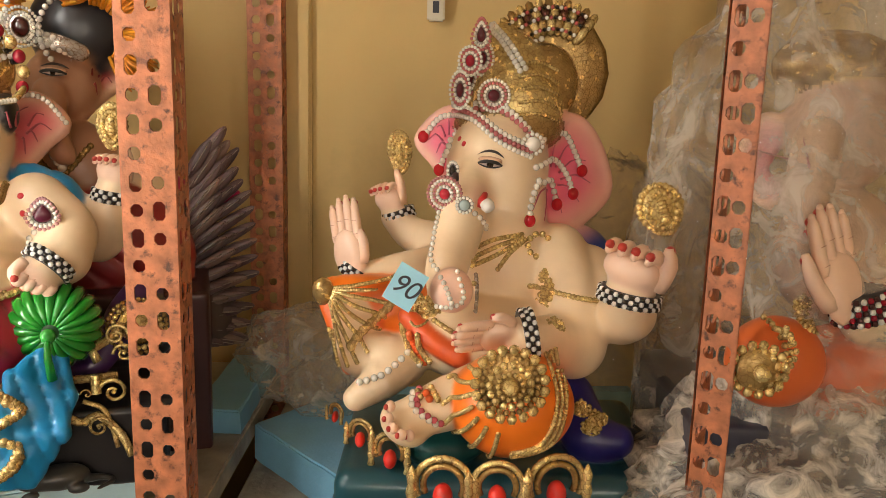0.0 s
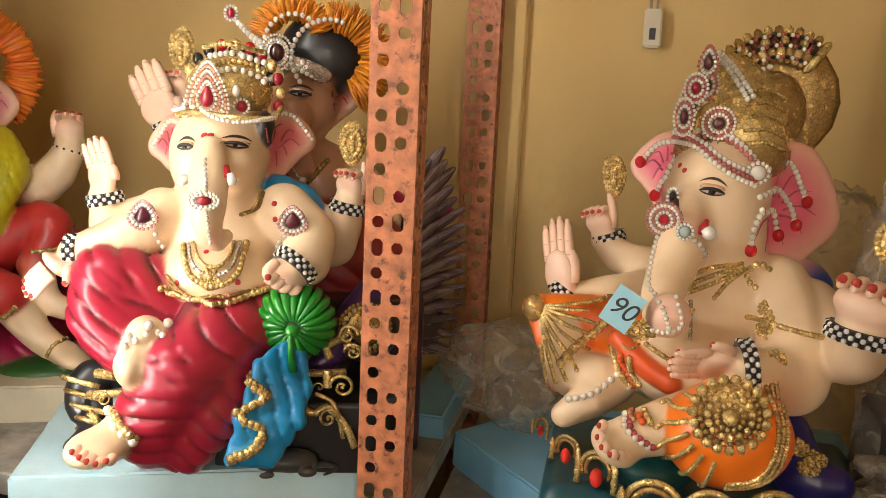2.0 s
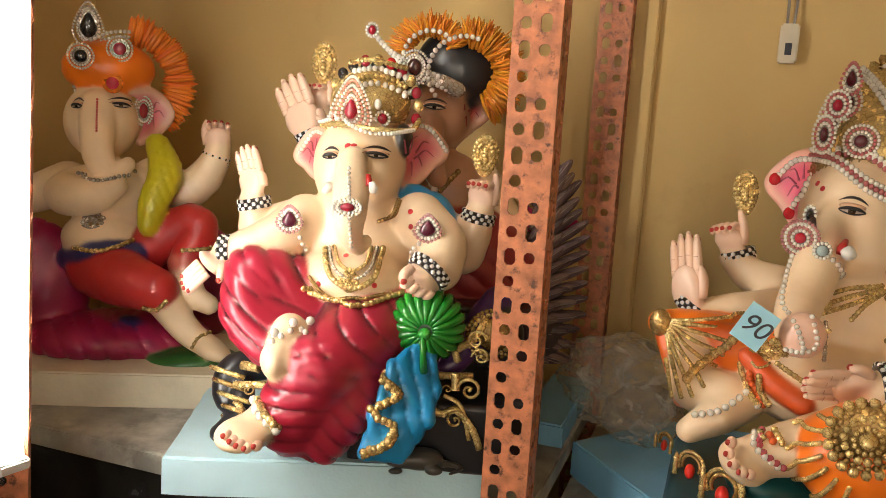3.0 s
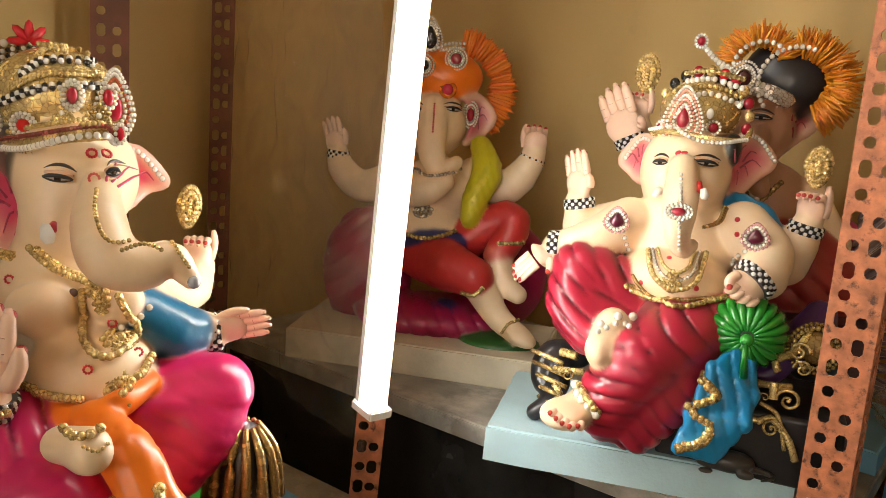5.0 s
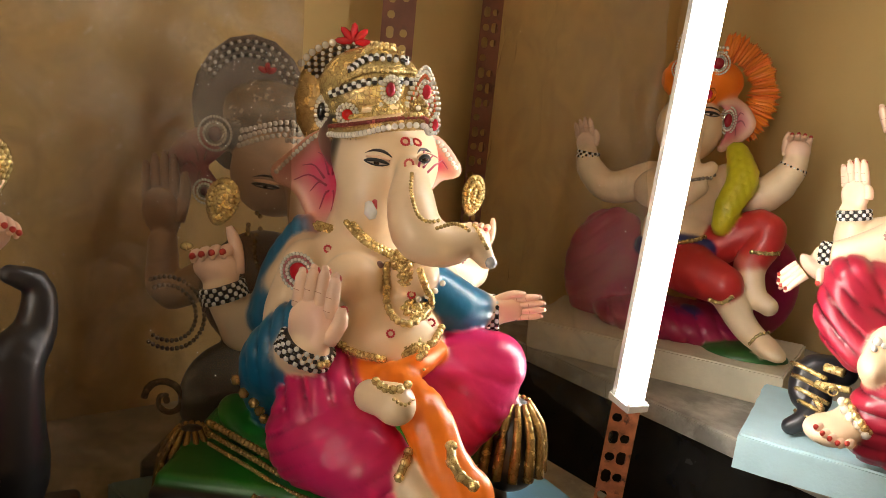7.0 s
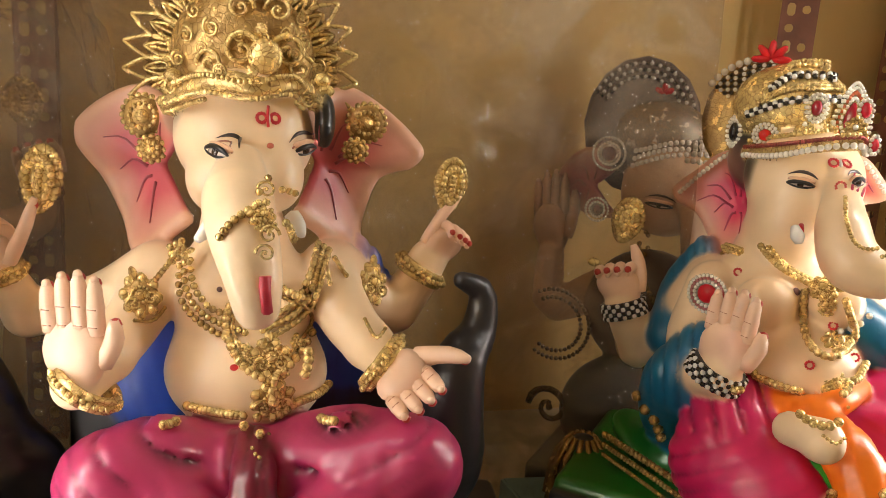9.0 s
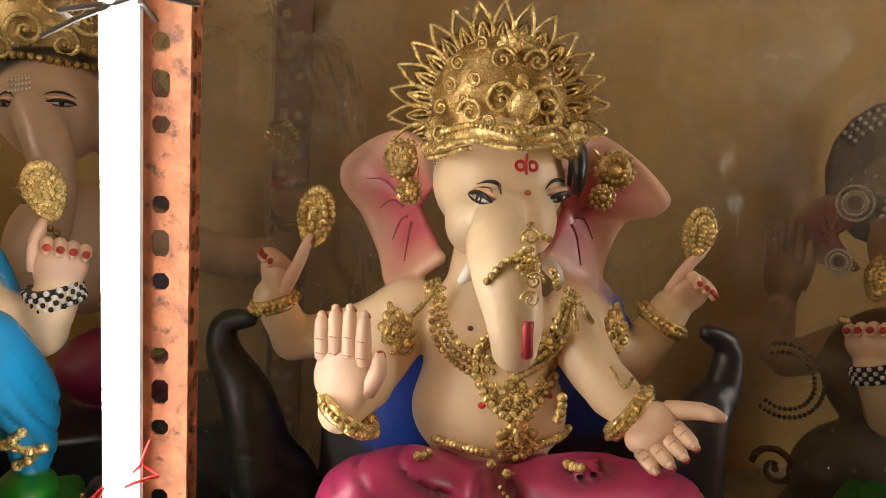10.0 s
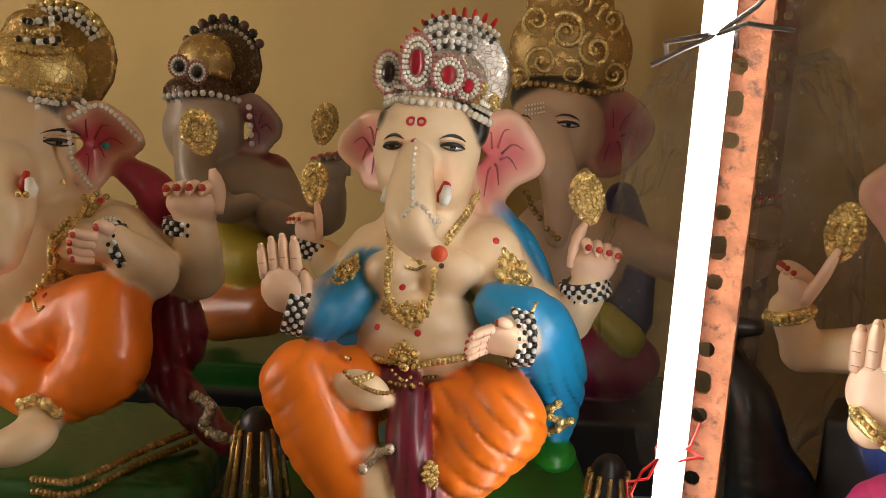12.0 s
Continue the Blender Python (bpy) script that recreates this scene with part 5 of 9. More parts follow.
    s.rod([(0.004, -0.153, 0.435), (0, -0.16, 0.425), (-0.002, -0.161, 0.418)], [0.0040, 0.0051, 0.0028], (0.60, 0.02, 0.015))
    s.rod([(0.004, -0.157, 0.431), (0.003, -0.166, 0.424), (0.002, -0.17, 0.418)], [0.0046, 0.0057, 0.0040], WHITE)
    s.rod([(-0.049, -0.129, 0.424), (-0.053, -0.141, 0.415)], [0.0057, 0.0040], WHITE)
    s.beads([(-0.027, -0.192, 0.468), (-0.027, -0.196, 0.45), (-0.026, -0.211, 0.423)], 0.0022, PEARL, 2, on=0.001)
    s.beads([(-0.032, -0.214, 0.409), (-0.022, -0.212, 0.419), (-0.009, -0.214, 0.408), (-0.002, -0.207, 0.39)], 0.0024, PEARL, 2, on=0.001)
    s.blob((0, -0.204, 0.38), (0.0074, 0.0057, 0.0074), (0.75, 0.10, 0.03), 0, None, True)
    # ornaments
    for o in (0, 12):
        s.beads([(vec((0.036, -0.092, 0.41)) + (0.00056 * (845 - 845), 0, 0.00056 * (360 - (360-o)))), (vec((0.025, -0.126, 0.393)) + (0.00053 * (825 - 825), 0, 0.00053 * (400 - (400-o)))), (vec((0.007, -0.14, 0.37)) + (0.00053 * (790 - 790), 0, 0.00053 * (445 - (445-o))))], 0.003, GOLD, on=0.002)
        s.beads([(vec((-0.051, -0.106, 0.386)) + (0.00055 * (685 - 685), 0, 0.00055 * (400 - (400+o)))), (vec((-0.046, -0.131, 0.363)) + (0.00053 * (690 - 690), 0, 0.00053 * (450 - (450+o)))), (vec((-0.045, -0.144, 0.344)) + (0.00053 * (690 - 690), 0, 0.00053 * (490 - (490+o))))], 0.003, GOLD, on=0.002)
    s.beads([(-0.046, -0.14, 0.37), (-0.048, -0.155, 0.341), (-0.042, -0.171, 0.313), (-0.02, -0.174, 0.299), (-0.004, -0.169, 0.325), (-0.002, -0.154, 0.349)], 0.0036, GOLD, gap=1.6, on=0.003)
    for q, w, h in (((-0.023, -0.162, 0.36), 26, 26), ((-0.028, -0.192, 0.31), 30, 16), ((-0.045, -0.191, 0.314), 14, 14), ((-0.013, -0.191, 0.313), 14, 14)):
        s.plaque(q, 0.0006 * w, 0.0006 * h)
    s.plaque((0.073, -0.115, 0.345), 0.0205, 0.0239, tilt=15)
    s.plaque((-0.087, -0.083, 0.343), 0.0125, 0.0171, tilt=-15)
    s.beads([(-0.068, -0.15, 0.262), (-0.044, -0.19, 0.266), (-0.028, -0.201, 0.26), (-0.003, -0.19, 0.268), (0.036, -0.149, 0.272)], 0.0044, GOLD, gap=1.6, on=0.004)
    s.plaque((-0.028, -0.209, 0.271), 0.0171, 0.0148)
    s.beads([(-0.083, -0.138, 0.269), (-0.054, -0.182, 0.255), (-0.032, -0.203, 0.25), (0.003, -0.193, 0.253)], 0.0026, OLD_GOLD, on=0.004)
    for q in ((-0.033, -0.188, 0.331), (-0.055, -0.174, 0.294), (-0.016, -0.195, 0.294), (0.055, -0.099, 0.377)):
        s.dot(q, 0.0034)
    s.dot((0.003, -0.153, 0.354), 0.0028, (0.1, 0.05, 0.04))
    s.beads([(0.126, -0.108, 0.222), (0.113, -0.112, 0.202), (0.139, -0.113, 0.198), (0.122, -0.115, 0.183)], 0.006, GOLD, on=0.003)
    s.beads([(-0.057, -0.235, 0.189), (-0.033, -0.242, 0.207)], 0.006, PEARL, 1, on=0.003)
    s.plaque((0.002, -0.255, 0.19), 0.0125, 0.0102)
    # palms
    s.hand((-0.14, -0.15, 0.308), (-0.15, -0.152, 0.378), (-0.125, -0.153, 0.348), 0.0410)
    s.bangle((-0.131, -0.145, 0.309), (0.85, 0.1, -0.2), 0.0228, 4)
    s.hand((-0.139, -0.012, 0.341), (-0.147, -0.011, 0.4), (-0.133, -0.022, 0.396), 0.0296, 2.3)
    s.bangle((-0.136, -0.012, 0.341), (0.2, 0, 1), 0.0171, 4)
    s.emblem((-0.136, -0.019, 0.413), (0, -1, 0), 0.0114, 0.0216, 0)
    s.hand((0.07, -0.174, 0.301), (0.026, -0.195, 0.297), (0.055, -0.191, 0.316), 0.0353, 0.5, face=(0, -0.6, 0.8))
    s.bangle((0.078, -0.165, 0.298), (0.9, 0.15, 0.0), 0.0250, 4)
    s.hand((0.154, -0.072, 0.332), (0.168, -0.076, 0.395), (0.146, -0.076, 0.394), 0.0432, 2.3)
    s.bangle((0.153, -0.069, 0.325), (-0.25, 0, 1), 0.0239, 4)
    s.emblem((0.147, -0.071, 0.418), (0, -1, 0), 0.0148, 0.0239, 14)
    s.make("statue", pose(-0.9, -0.9, 0.868, 0, 0, 113.9), "cream elephant-headed seated statue with orange dhoti, blue shawl and ruby crown", group="statues on the shelves")


orange_dhoti()


# ---- seated statue with hot pink dhoti and raised trunk ----
def pink_dhoti():
    s = Sculpt(0.0034)
    s.ell((-0.005, -0.024, 0.292), (0.0684, 0.0519, 0.0598))
    s.ell((0.033, -0.07, 0.245), (0.0580, 0.0550, 0.0476))
    s.ell((-0.01, -0.087, 0.307), (0.0293, 0.0220, 0.0256), k=0.02)
    s.ell((0.058, -0.077, 0.317), (0.0244, 0.0208, 0.0232), k=0.02)
    s.ell((0.007, -0.013, 0.425), (0.0586, 0.0598, 0.0611))
    s.ell((-0.038, -0.021, 0.432), (0.0159, 0.0244, 0.0281), BLACK, 0.003)
    for q in ((0.028, -0.123, 0.387), (0.037, -0.139, 0.363), (0.078, -0.112, 0.396)):
        s.spray(q, 0.024, (0.66, 0.32, 0.15), 0.5)
    s.tri((0.003, -0.12, 0.197), (-0.054, -0.146, 0.16), (0.064, -0.185, 0.131), 0.020, HOT_PINK, 0.008, fold=(0.007, 0.026, (0.6, 0, -0.8), 0.6))
    s.tri((0.08, -0.09, 0.203), (0.165, -0.068, 0.216), (0.122, -0.102, 0.145), 0.017, HOT_PINK, 0.008, fold=(0.007, 0.022, (0.5, 0, 0.9), 0.6))
    s.ell((-0.001, -0.041, 0.387), (0.0354, 0.0379, 0.0403), k=0.012)
    s.ell((0.039, -0.046, 0.416), (0.0220, 0.0305, 0.0366), k=0.012)
    s.cap((-0.005, -0.006, 0.36), (-0.008, -0.013, 0.322), 0.0458, 0.0550, k=0.02)
    s.path([(0.044, -0.081, 0.423), (0.049, -0.112, 0.396), (0.061, -0.128, 0.369), (0.088, -0.13, 0.36), (0.112, -0.124, 0.368), (0.13, -0.123, 0.349)], [0.0171, 0.0244, 0.0269, 0.0214, 0.0159, 0.0092], k=0.012)
    # arms
    s.path([(-0.069, -0.016, 0.3), (-0.116, -0.018, 0.234), (-0.143, -0.021, 0.215)], [0.0354, 0.0281, 0.0256])
    s.path([(-0.143, -0.021, 0.215), (-0.154, -0.036, 0.245), (-0.163, -0.042, 0.265)], [0.0256, 0.0232, 0.0208])
    s.path([(-0.065, -0.046, 0.304), (-0.08, -0.076, 0.254), (-0.064, -0.112, 0.23)], [0.0305, 0.0244, 0.0208])
    s.path([(-0.06, -0.122, 0.232), (-0.037, -0.151, 0.243)], [0.0232, 0.0220])
    s.path([(0.046, 0.015, 0.315), (0.105, 0.05, 0.293), (0.116, 0.075, 0.317)], [0.0293, 0.0244, 0.0195])
    s.path([(0.054, -0.025, 0.318), (0.095, -0.024, 0.277), (0.14, -0.007, 0.265)], [0.0318, 0.0269, 0.0195])
    # shawl
    s.path([(-0.085, 0.002, 0.338), (-0.109, 0.003, 0.289), (-0.107, -0.038, 0.24)], [0.0159, 0.0208, 0.0256], TEAL, 0.005, fold=(0.005, 0.014, (0.9, 0, 0.3), 0.6))
    s.path([(-0.058, -0.108, 0.25), (-0.083, -0.105, 0.213), (-0.096, -0.064, 0.159), (-0.092, -0.051, 0.124)], [0.0318, 0.0354, 0.0305, 0.0195], TEAL, 0.006, fold=(0.005, 0.015, (0.9, 0, 0.2), 0.6))
    s.path([(0.071, -0.05, 0.297), (0.099, -0.034, 0.276), (0.121, -0.021, 0.27)], [0.0269, 0.0305, 0.0232], TEAL, 0.005, fold=(0.005, 0.014, (0.8, 0, -0.5), 0.6))
    # dhoti and sash
    s.path([(0.005, -0.069, 0.197), (-0.018, -0.123, 0.178), (-0.019, -0.139, 0.148)], [0.0427, 0.0525, 0.0489], HOT_PINK, 0.01, fold=(0.007, 0.024, (0.8, 0, 0.5), 0.6))
    s.path([(-0.019, -0.139, 0.148), (0.028, -0.171, 0.144), (0.064, -0.178, 0.115)], [0.0562, 0.0464, 0.0366], HOT_PINK, 0.01, fold=(0.007, 0.017, (0.5, 0, -0.8), 0.6))
    s.path([(0.066, -0.07, 0.197), (0.112, -0.047, 0.213), (0.149, -0.047, 0.217)], [0.0318, 0.0366, 0.0354], HOT_PINK, 0.01, fold=(0.007, 0.024, (0.5, 0, 0.8), 0.6))
    s.path([(0.153, -0.048, 0.214), (0.138, -0.075, 0.18), (0.115, -0.101, 0.15)], [0.0342, 0.0366, 0.0293], HOT_PINK, 0.01, fold=(0.007, 0.016, (0.6, 0, 0.8), 0.6))
    s.path([(-0.001, -0.106, 0.216), (0.039, -0.136, 0.219), (0.07, -0.125, 0.23), (0.089, -0.083, 0.236)], [0.0110, 0.0134, 0.0134, 0.0110], ORANGE, 0.005)
    s.path([(0.051, -0.142, 0.216), (0.087, -0.172, 0.197), (0.11, -0.19, 0.161), (0.135, -0.196, 0.132)], [0.0220, 0.0256, 0.0244, 0.0281], ORANGE, 0.005, fold=(0.0028, 0.013, (0.9, 0, 0.4)))
    s.path([(0.034, -0.187, 0.218), (0.061, -0.207, 0.223)], [0.0159, 0.0183], k=0.006)
    s.ell((0.062, -0.209, 0.216), (0.0159, 0.0147, 0.0134))
    s.path([(0.08, -0.193, 0.142), (0.097, -0.208, 0.123)], [0.0220, 0.0183])
    s.ell((0.108, -0.229, 0.116), (0.0208, 0.0366, 0.0147))
    # throne
    s.box((-0.016, -0.022, 0.07), (0.18, 0.12, 0.014), LEAF, round_=0.01)
    s.ell((-0.117, -0.043, 0.111), (0.0458, 0.0489, 0.0159), LEAF, rot=(0, 28, 0))
    s.box((-0.007, -0.028, 0.041), (0.19, 0.125, 0.03), INKY)
    s.box((-0.003, -0.035, 0.006), (0.18, 0.12, 0.022), INKY)
    for q in ((-0.191, -0.044, 0.045), (0.18, -0.064, 0.134), (-0.073, -0.132, 0.025)):
        s.cap(vec(q) + vec((0, 0, 0.03)), vec(q) + vec((0, 0, -0.02)), 0.022, 0.036, INKY, 0.006)
        for i in range(13):
            a = 2 * math.pi * i / 13
            s.rod(curve([vec(q) + vec((0.014 * math.cos(a), 0.014 * math.sin(a), 0.05)), vec(q) + vec((0.032 * math.cos(a), 0.032 * math.sin(a), 0.02)), vec(q) + vec((0.038 * math.cos(a), 0.038 * math.sin(a), -0.03))], 7), [0.003, 0.004, 0.005, 0.005, 0.006, 0.006, 0.006], OLD_GOLD, 1, 6)
    s.beads([(0.125, -0.079, 0.158), (0.155, -0.078, 0.167), (0.181, -0.081, 0.155)], 0.008, GOLD, gap=1.3)
    s.beads([(0.133, -0.082, 0.144), (0.169, -0.081, 0.153)], 0.006, OLD_GOLD, gap=1.3)
    for k in (0, 1, 2):
        s.beads([(vec((-0.157, -0.081, 0.12)) + (0.00061 * (225 - 225), 0, 0.00061 * (760 - (760+k*20)))), (vec((-0.1, -0.113, 0.115)) + (0.00059 * (300 - 300), 0, 0.00059 * (800 - (800+k*22)))), (vec((-0.052, -0.136, 0.109)) + (0.00058 * (370 - 370), 0, 0.00058 * (835 - (835+k*24)))), (vec((0.015, -0.149, 0.101)) + (0.00057 * (480 - 480), 0, 0.00057 * (870 - (870+k*26))))], 0.005 - 0.001 * k, OLD_GOLD, gap=1.5)
    # ears
    s.ear((-0.056, 0.022, 0.39), [(-0.044, 0, 0.439), (-0.079, 0.033, 0.443), (-0.106, 0.039, 0.421), (-0.132, 0.039, 0.392), (-0.101, 0.03, 0.378), (-0.072, 0.013, 0.344), (-0.046, -0.006, 0.353), (-0.034, -0.011, 0.383)], inner=(0.66, 0.05, 0.13))
    s.ear((0.051, 0.026, 0.425), [(0.041, 0.001, 0.452), (0.061, 0.021, 0.449), (0.084, 0.035, 0.418), (0.066, 0.034, 0.411), (0.049, 0.02, 0.394), (0.044, -0.009, 0.397)], inner=(0.66, 0.05, 0.13))
    # hair and crown
    s.ell((-0.022, 0.022, 0.445), (0.0562, 0.0489, 0.0458), BLACK, 0.004)
    s.ell((-0.02, 0.023, 0.502), (0.0611, 0.0519, 0.0476), GOLD, 0.004, mat=1)
    s.path([(-0.052, -0.017, 0.453), (-0.018, -0.067, 0.461), (0.02, -0.096, 0.471), (0.048, -0.096, 0.475), (0.054, -0.056, 0.473)], [0.0073] * 5, GOLD, 0.004, mat=1)
    s.spray((0, -0.111, 0.394), 0.04, (0.80, 0.25, 0.13), 0.5)
    s.spray((0.029, -0.119, 0.358), 0.035, (0.75, 0.25, 0.13), 0.55)
    s.spray((-0.026, -0.173, 0.287), 0.03, (0.82, 0.36, 0.30), 0.5)
    c = vec((-0.05, 0.045, 0.483))
    s.blob(c, (0.0660, 0.006, 0.0721), OLD_GOLD, 1, None, True)
    for r, k, cols in ((118, 0.0045, [PEARL]), (106, 0.0026, [BLACK, WHITE]), (97, 0.0026, [WHITE, BLACK]), (88, 0.0026, [BLACK, WHITE]), (79, 0.0026, [WHITE, BLACK])):
        s.ring(c + vec((0, -0.008, 0)), (0, -1, 0), 0.0006 * r, k, cols, 2, arc=(35, 215))
    for k in (0, 1, 2, 3):
        s.beads([(vec((-0.057, -0.03, 0.492)) + (0.00060 * (440+k*16 - 440), 0, 0.00060 * (160 - (160-k*22)))), (vec((-0.021, -0.068, 0.507)) + (0.00057 * (490 - 490), 0, 0.00057 * (140 - (140-k*22)))), (vec((0.012, -0.078, 0.512)) + (0.00056 * (545 - 545), 0, 0.00056 * (136 - (136-k*20)))), (vec((0.034, -0.058, 0.512)) + (0.00058 * (590-k*14 - 590), 0, 0.00058 * (140 - (140-k*18))))], 0.0032, [[BLACK, WHITE], [GOLD]][k % 2], 2 - k % 2, on=0.003)
        s.beads([(vec((-0.058, -0.029, 0.495)) + (0.00060 * (440+k*16 - 440), 0, 0.00060 * (154 - (154-k*22)))), (vec((-0.021, -0.067, 0.51)) + (0.00057 * (490 - 490), 0, 0.00057 * (134 - (134-k*22)))), (vec((0.011, -0.077, 0.515)) + (0.00056 * (545 - 545), 0, 0.00056 * (130 - (130-k*20)))), (vec((0.034, -0.057, 0.516)) + (0.00058 * (590-k*14 - 590), 0, 0.00058 * (134 - (134-k*18))))], 0.0032, [[WHITE, BLACK], [GOLD]][k % 2], 2 - k % 2, on=0.003)
    for dy, r, cols in ((0, 0.0034, PEARL), (-10, 0.0026, (0.45, 0.1, 0.1)), (-20, 0.003, GOLD)):
        s.beads([(-0.053, -0.017, 0.451), (-0.018, -0.068, 0.458), (0.022, -0.107, 0.47), (0.049, -0.107, 0.474), (0.056, -0.057, 0.469)] if dy == 0 else ([(-0.053, -0.016, 0.457), (-0.019, -0.066, 0.465), (0.022, -0.106, 0.475), (0.049, -0.106, 0.479), (0.055, -0.056, 0.474)] if dy == -10 else [(-0.052, -0.015, 0.463), (-0.019, -0.065, 0.471), (0.021, -0.105, 0.48), (0.048, -0.104, 0.484), (0.053, -0.054, 0.48)]), r, cols, 2 if r > 0.0032 else 1, on=0.004)
    g = lambda q, o=0.006: s.on([q], o)[0][0]
    s.gem(g((0.033, -0.091, 0.498), 0.01), (0.2, -1, 0.05), 0.0079, 0.0159, RUBY, ((1.25, PEARL), (1.6, (0.5, 0.12, 0.05)), (1.9, PEARL), (2.2, PEARL)), GOLD, True)
    s.gem(g((0.006, -0.079, 0.504)), (0, -1, 0.1), 0.0055, 0.0079, RUBY, ((1.35, PEARL), (1.8, PEARL)), GOLD)
    s.gem(g((0.051, -0.08, 0.506)), (0.5, -1, 0.1), 0.0049, 0.0073, (0.6, 0.02, 0.04), ((1.35, PEARL),), GOLD)
    s.gem(g((-0.035, -0.044, 0.472)), (-0.3, -1, 0), 0.0067, 0.0061, (0.6, 0.01, 0.01), ((1.35, PEARL), (1.9, PEARL)), GOLD)
    s.gem(g((-0.067, -0.013, 0.469)), (-0.5, -1, 0), 0.0055, 0.0104, BLACK, ((1.3, PEARL), (1.6, PEARL)), SILVER)
    s.gem(g((0.057, -0.056, 0.475)), (0.6, -1, 0), 0.0031, 0.0061, (0.6, 0.02, 0.04), ((1.4, PEARL),), GOLD)
    for q in ((0, -0.084, 0.482), (0.023, -0.104, 0.484), (0.046, -0.093, 0.49)):
        s.plaque(q, 0.0110, 0.0098, gemcol=PEARL)
    s.fan((-0.048, 0.033, 0.553), (0, -1, 0), 0.0, 0.0220, (0, 180), 5, 0.0049, [(0.55, 0.008, 0.015)], 2, thick=0.006)
    # face
    s.eye((0.006, -0.104, 0.43), 0.0116, 0.0049, -4)
    s.eye((0.054, -0.114, 0.436), 0.0061, 0.0049, 4)
    s.tilak((0.038, -0.121, 0.453), 0.0079)
    s.ring(g((0.042, -0.125, 0.433), 0.001), (0.2, -1, 0), 0.0043, 0.0014, (0.6, 0.1, 0.08), 0, 12)
    s.rod([(0.014, -0.121, 0.396), (0.013, -0.127, 0.391), (0.012, -0.128, 0.386)], [0.0024, 0.0049, 0.0031], (0.55, 0.02, 0.03))
    s.rod([(0.009, -0.13, 0.394), (0.013, -0.138, 0.387), (0.015, -0.14, 0.381)], [0.0043, 0.0067, 0.0037], WHITE)
    s.rod([(0.062, -0.132, 0.397), (0.066, -0.133, 0.391)], [0.0049, 0.0031], WHITE)
    s.beads([(0.047, -0.157, 0.425), (0.051, -0.171, 0.407), (0.061, -0.185, 0.389), (0.076, -0.186, 0.385), (0.098, -0.175, 0.391), (0.116, -0.167, 0.381), (0.129, -0.161, 0.363)], 0.0024, GOLD, on=0.001)
    s.blob((0.135, -0.143, 0.351), (0.0061, 0.0061, 0.0061), (0.4, 0.4, 0.42), 2)
    # ear trim and drops
    s.beads([(-0.045, -0.018, 0.446), (-0.074, 0.013, 0.447), (-0.1, 0.019, 0.425), (-0.125, 0.019, 0.397)], 0.0032, PEARL, 2, gap=1.7)
    s.beads([(0.045, 0.001, 0.453), (0.062, 0.011, 0.45), (0.084, 0.02, 0.423)], 0.003, PEARL, 2, gap=1.7)
    s.hoop((-0.05, -0.038, 0.347), (0.2, 0.3, 1), 0.0110, 0.003)
    # necklaces and belts
    for o in (0, 13):
        s.beads([(vec((-0.021, -0.087, 0.362)) + (0.00058 * (468+o - 468), 0, 0.00058 * (395 - (395)))), (vec((-0.002, -0.111, 0.342)) + (0.00056 * (490+o - 490), 0, 0.00056 * (440 - (440)))), (vec((0.028, -0.135, 0.328)) + (0.00055 * (535+o - 535), 0, 0.00055 * (480 - (480))))], 0.0044, GOLD, gap=1.5, on=0.003)
    s.plaque((0.044, -0.145, 0.333), 0.0220, 0.0147)
    s.plaque((0.048, -0.147, 0.319), 0.0098, 0.0110)
    s.beads([(0.025, -0.126, 0.32), (0.027, -0.141, 0.295), (0.041, -0.156, 0.275), (0.06, -0.157, 0.27), (0.076, -0.155, 0.284), (0.071, -0.14, 0.305), (0.063, -0.126, 0.324)], 0.005, GOLD, gap=1.4, on=0.003)
    s.plaque((0.062, -0.175, 0.282), 0.0208, 0.0122)
    for q in ((-0.041, -0.062, 0.329), (0.056, -0.162, 0.297), (0.041, -0.159, 0.261), (0.079, -0.158, 0.268)):
        s.ring(s.on([q], 0.001)[0][0], (0, -1, 0), 0.0037, 0.0014, RED, 0, 10)
    s.dot((0.018, -0.146, 0.321), 0.0043, (0.12, 0.05, 0.04))
    s.beads([(-0.022, -0.121, 0.237), (0.015, -0.163, 0.237), (0.044, -0.174, 0.236), (0.074, -0.163, 0.241), (0.087, -0.119, 0.26)], 0.005, GOLD, gap=1.4, on=0.004)
    s.plaque((0.067, -0.183, 0.244), 0.0159, 0.0183)
    s.gem(g((-0.066, -0.087, 0.304)), (-0.3, -1, 0), 0.0110, 0.0104, (0.5, 0.01, 0.02), ((1.3, PEARL), (1.6, (0.5, 0.2, 0.2)), (1.9, PEARL)), SILVER)
    s.gem(g((0.092, -0.045, 0.323)), (0.3, -1, 0), 0.0067, 0.0110, (0.5, 0.01, 0.05), ((1.35, PEARL), (1.75, (0.5, 0.2, 0.2))), SILVER)
    s.beads([(0.085, -0.048, 0.307), (0.071, -0.05, 0.297), (0.062, -0.051, 0.293)], 0.0035, PEARL, 2, on=0.003)
    s.beads([(-0.129, -0.066, 0.195), (-0.117, -0.069, 0.182), (-0.1, -0.072, 0.168), (-0.094, -0.078, 0.139)], 0.007, OLD_GOLD, on=0.003)
    s.beads([(0.115, -0.206, 0.184), (0.121, -0.22, 0.166), (0.14, -0.223, 0.153)], 0.007, GOLD, on=0.003)
    s.beads([(0.072, -0.212, 0.151), (0.079, -0.198, 0.17)], 0.006, GOLD, on=0.003)
    # palms
    s.hand((-0.037, -0.15, 0.245), (-0.031, -0.154, 0.33), (-0.003, -0.166, 0.296), 0.0525)
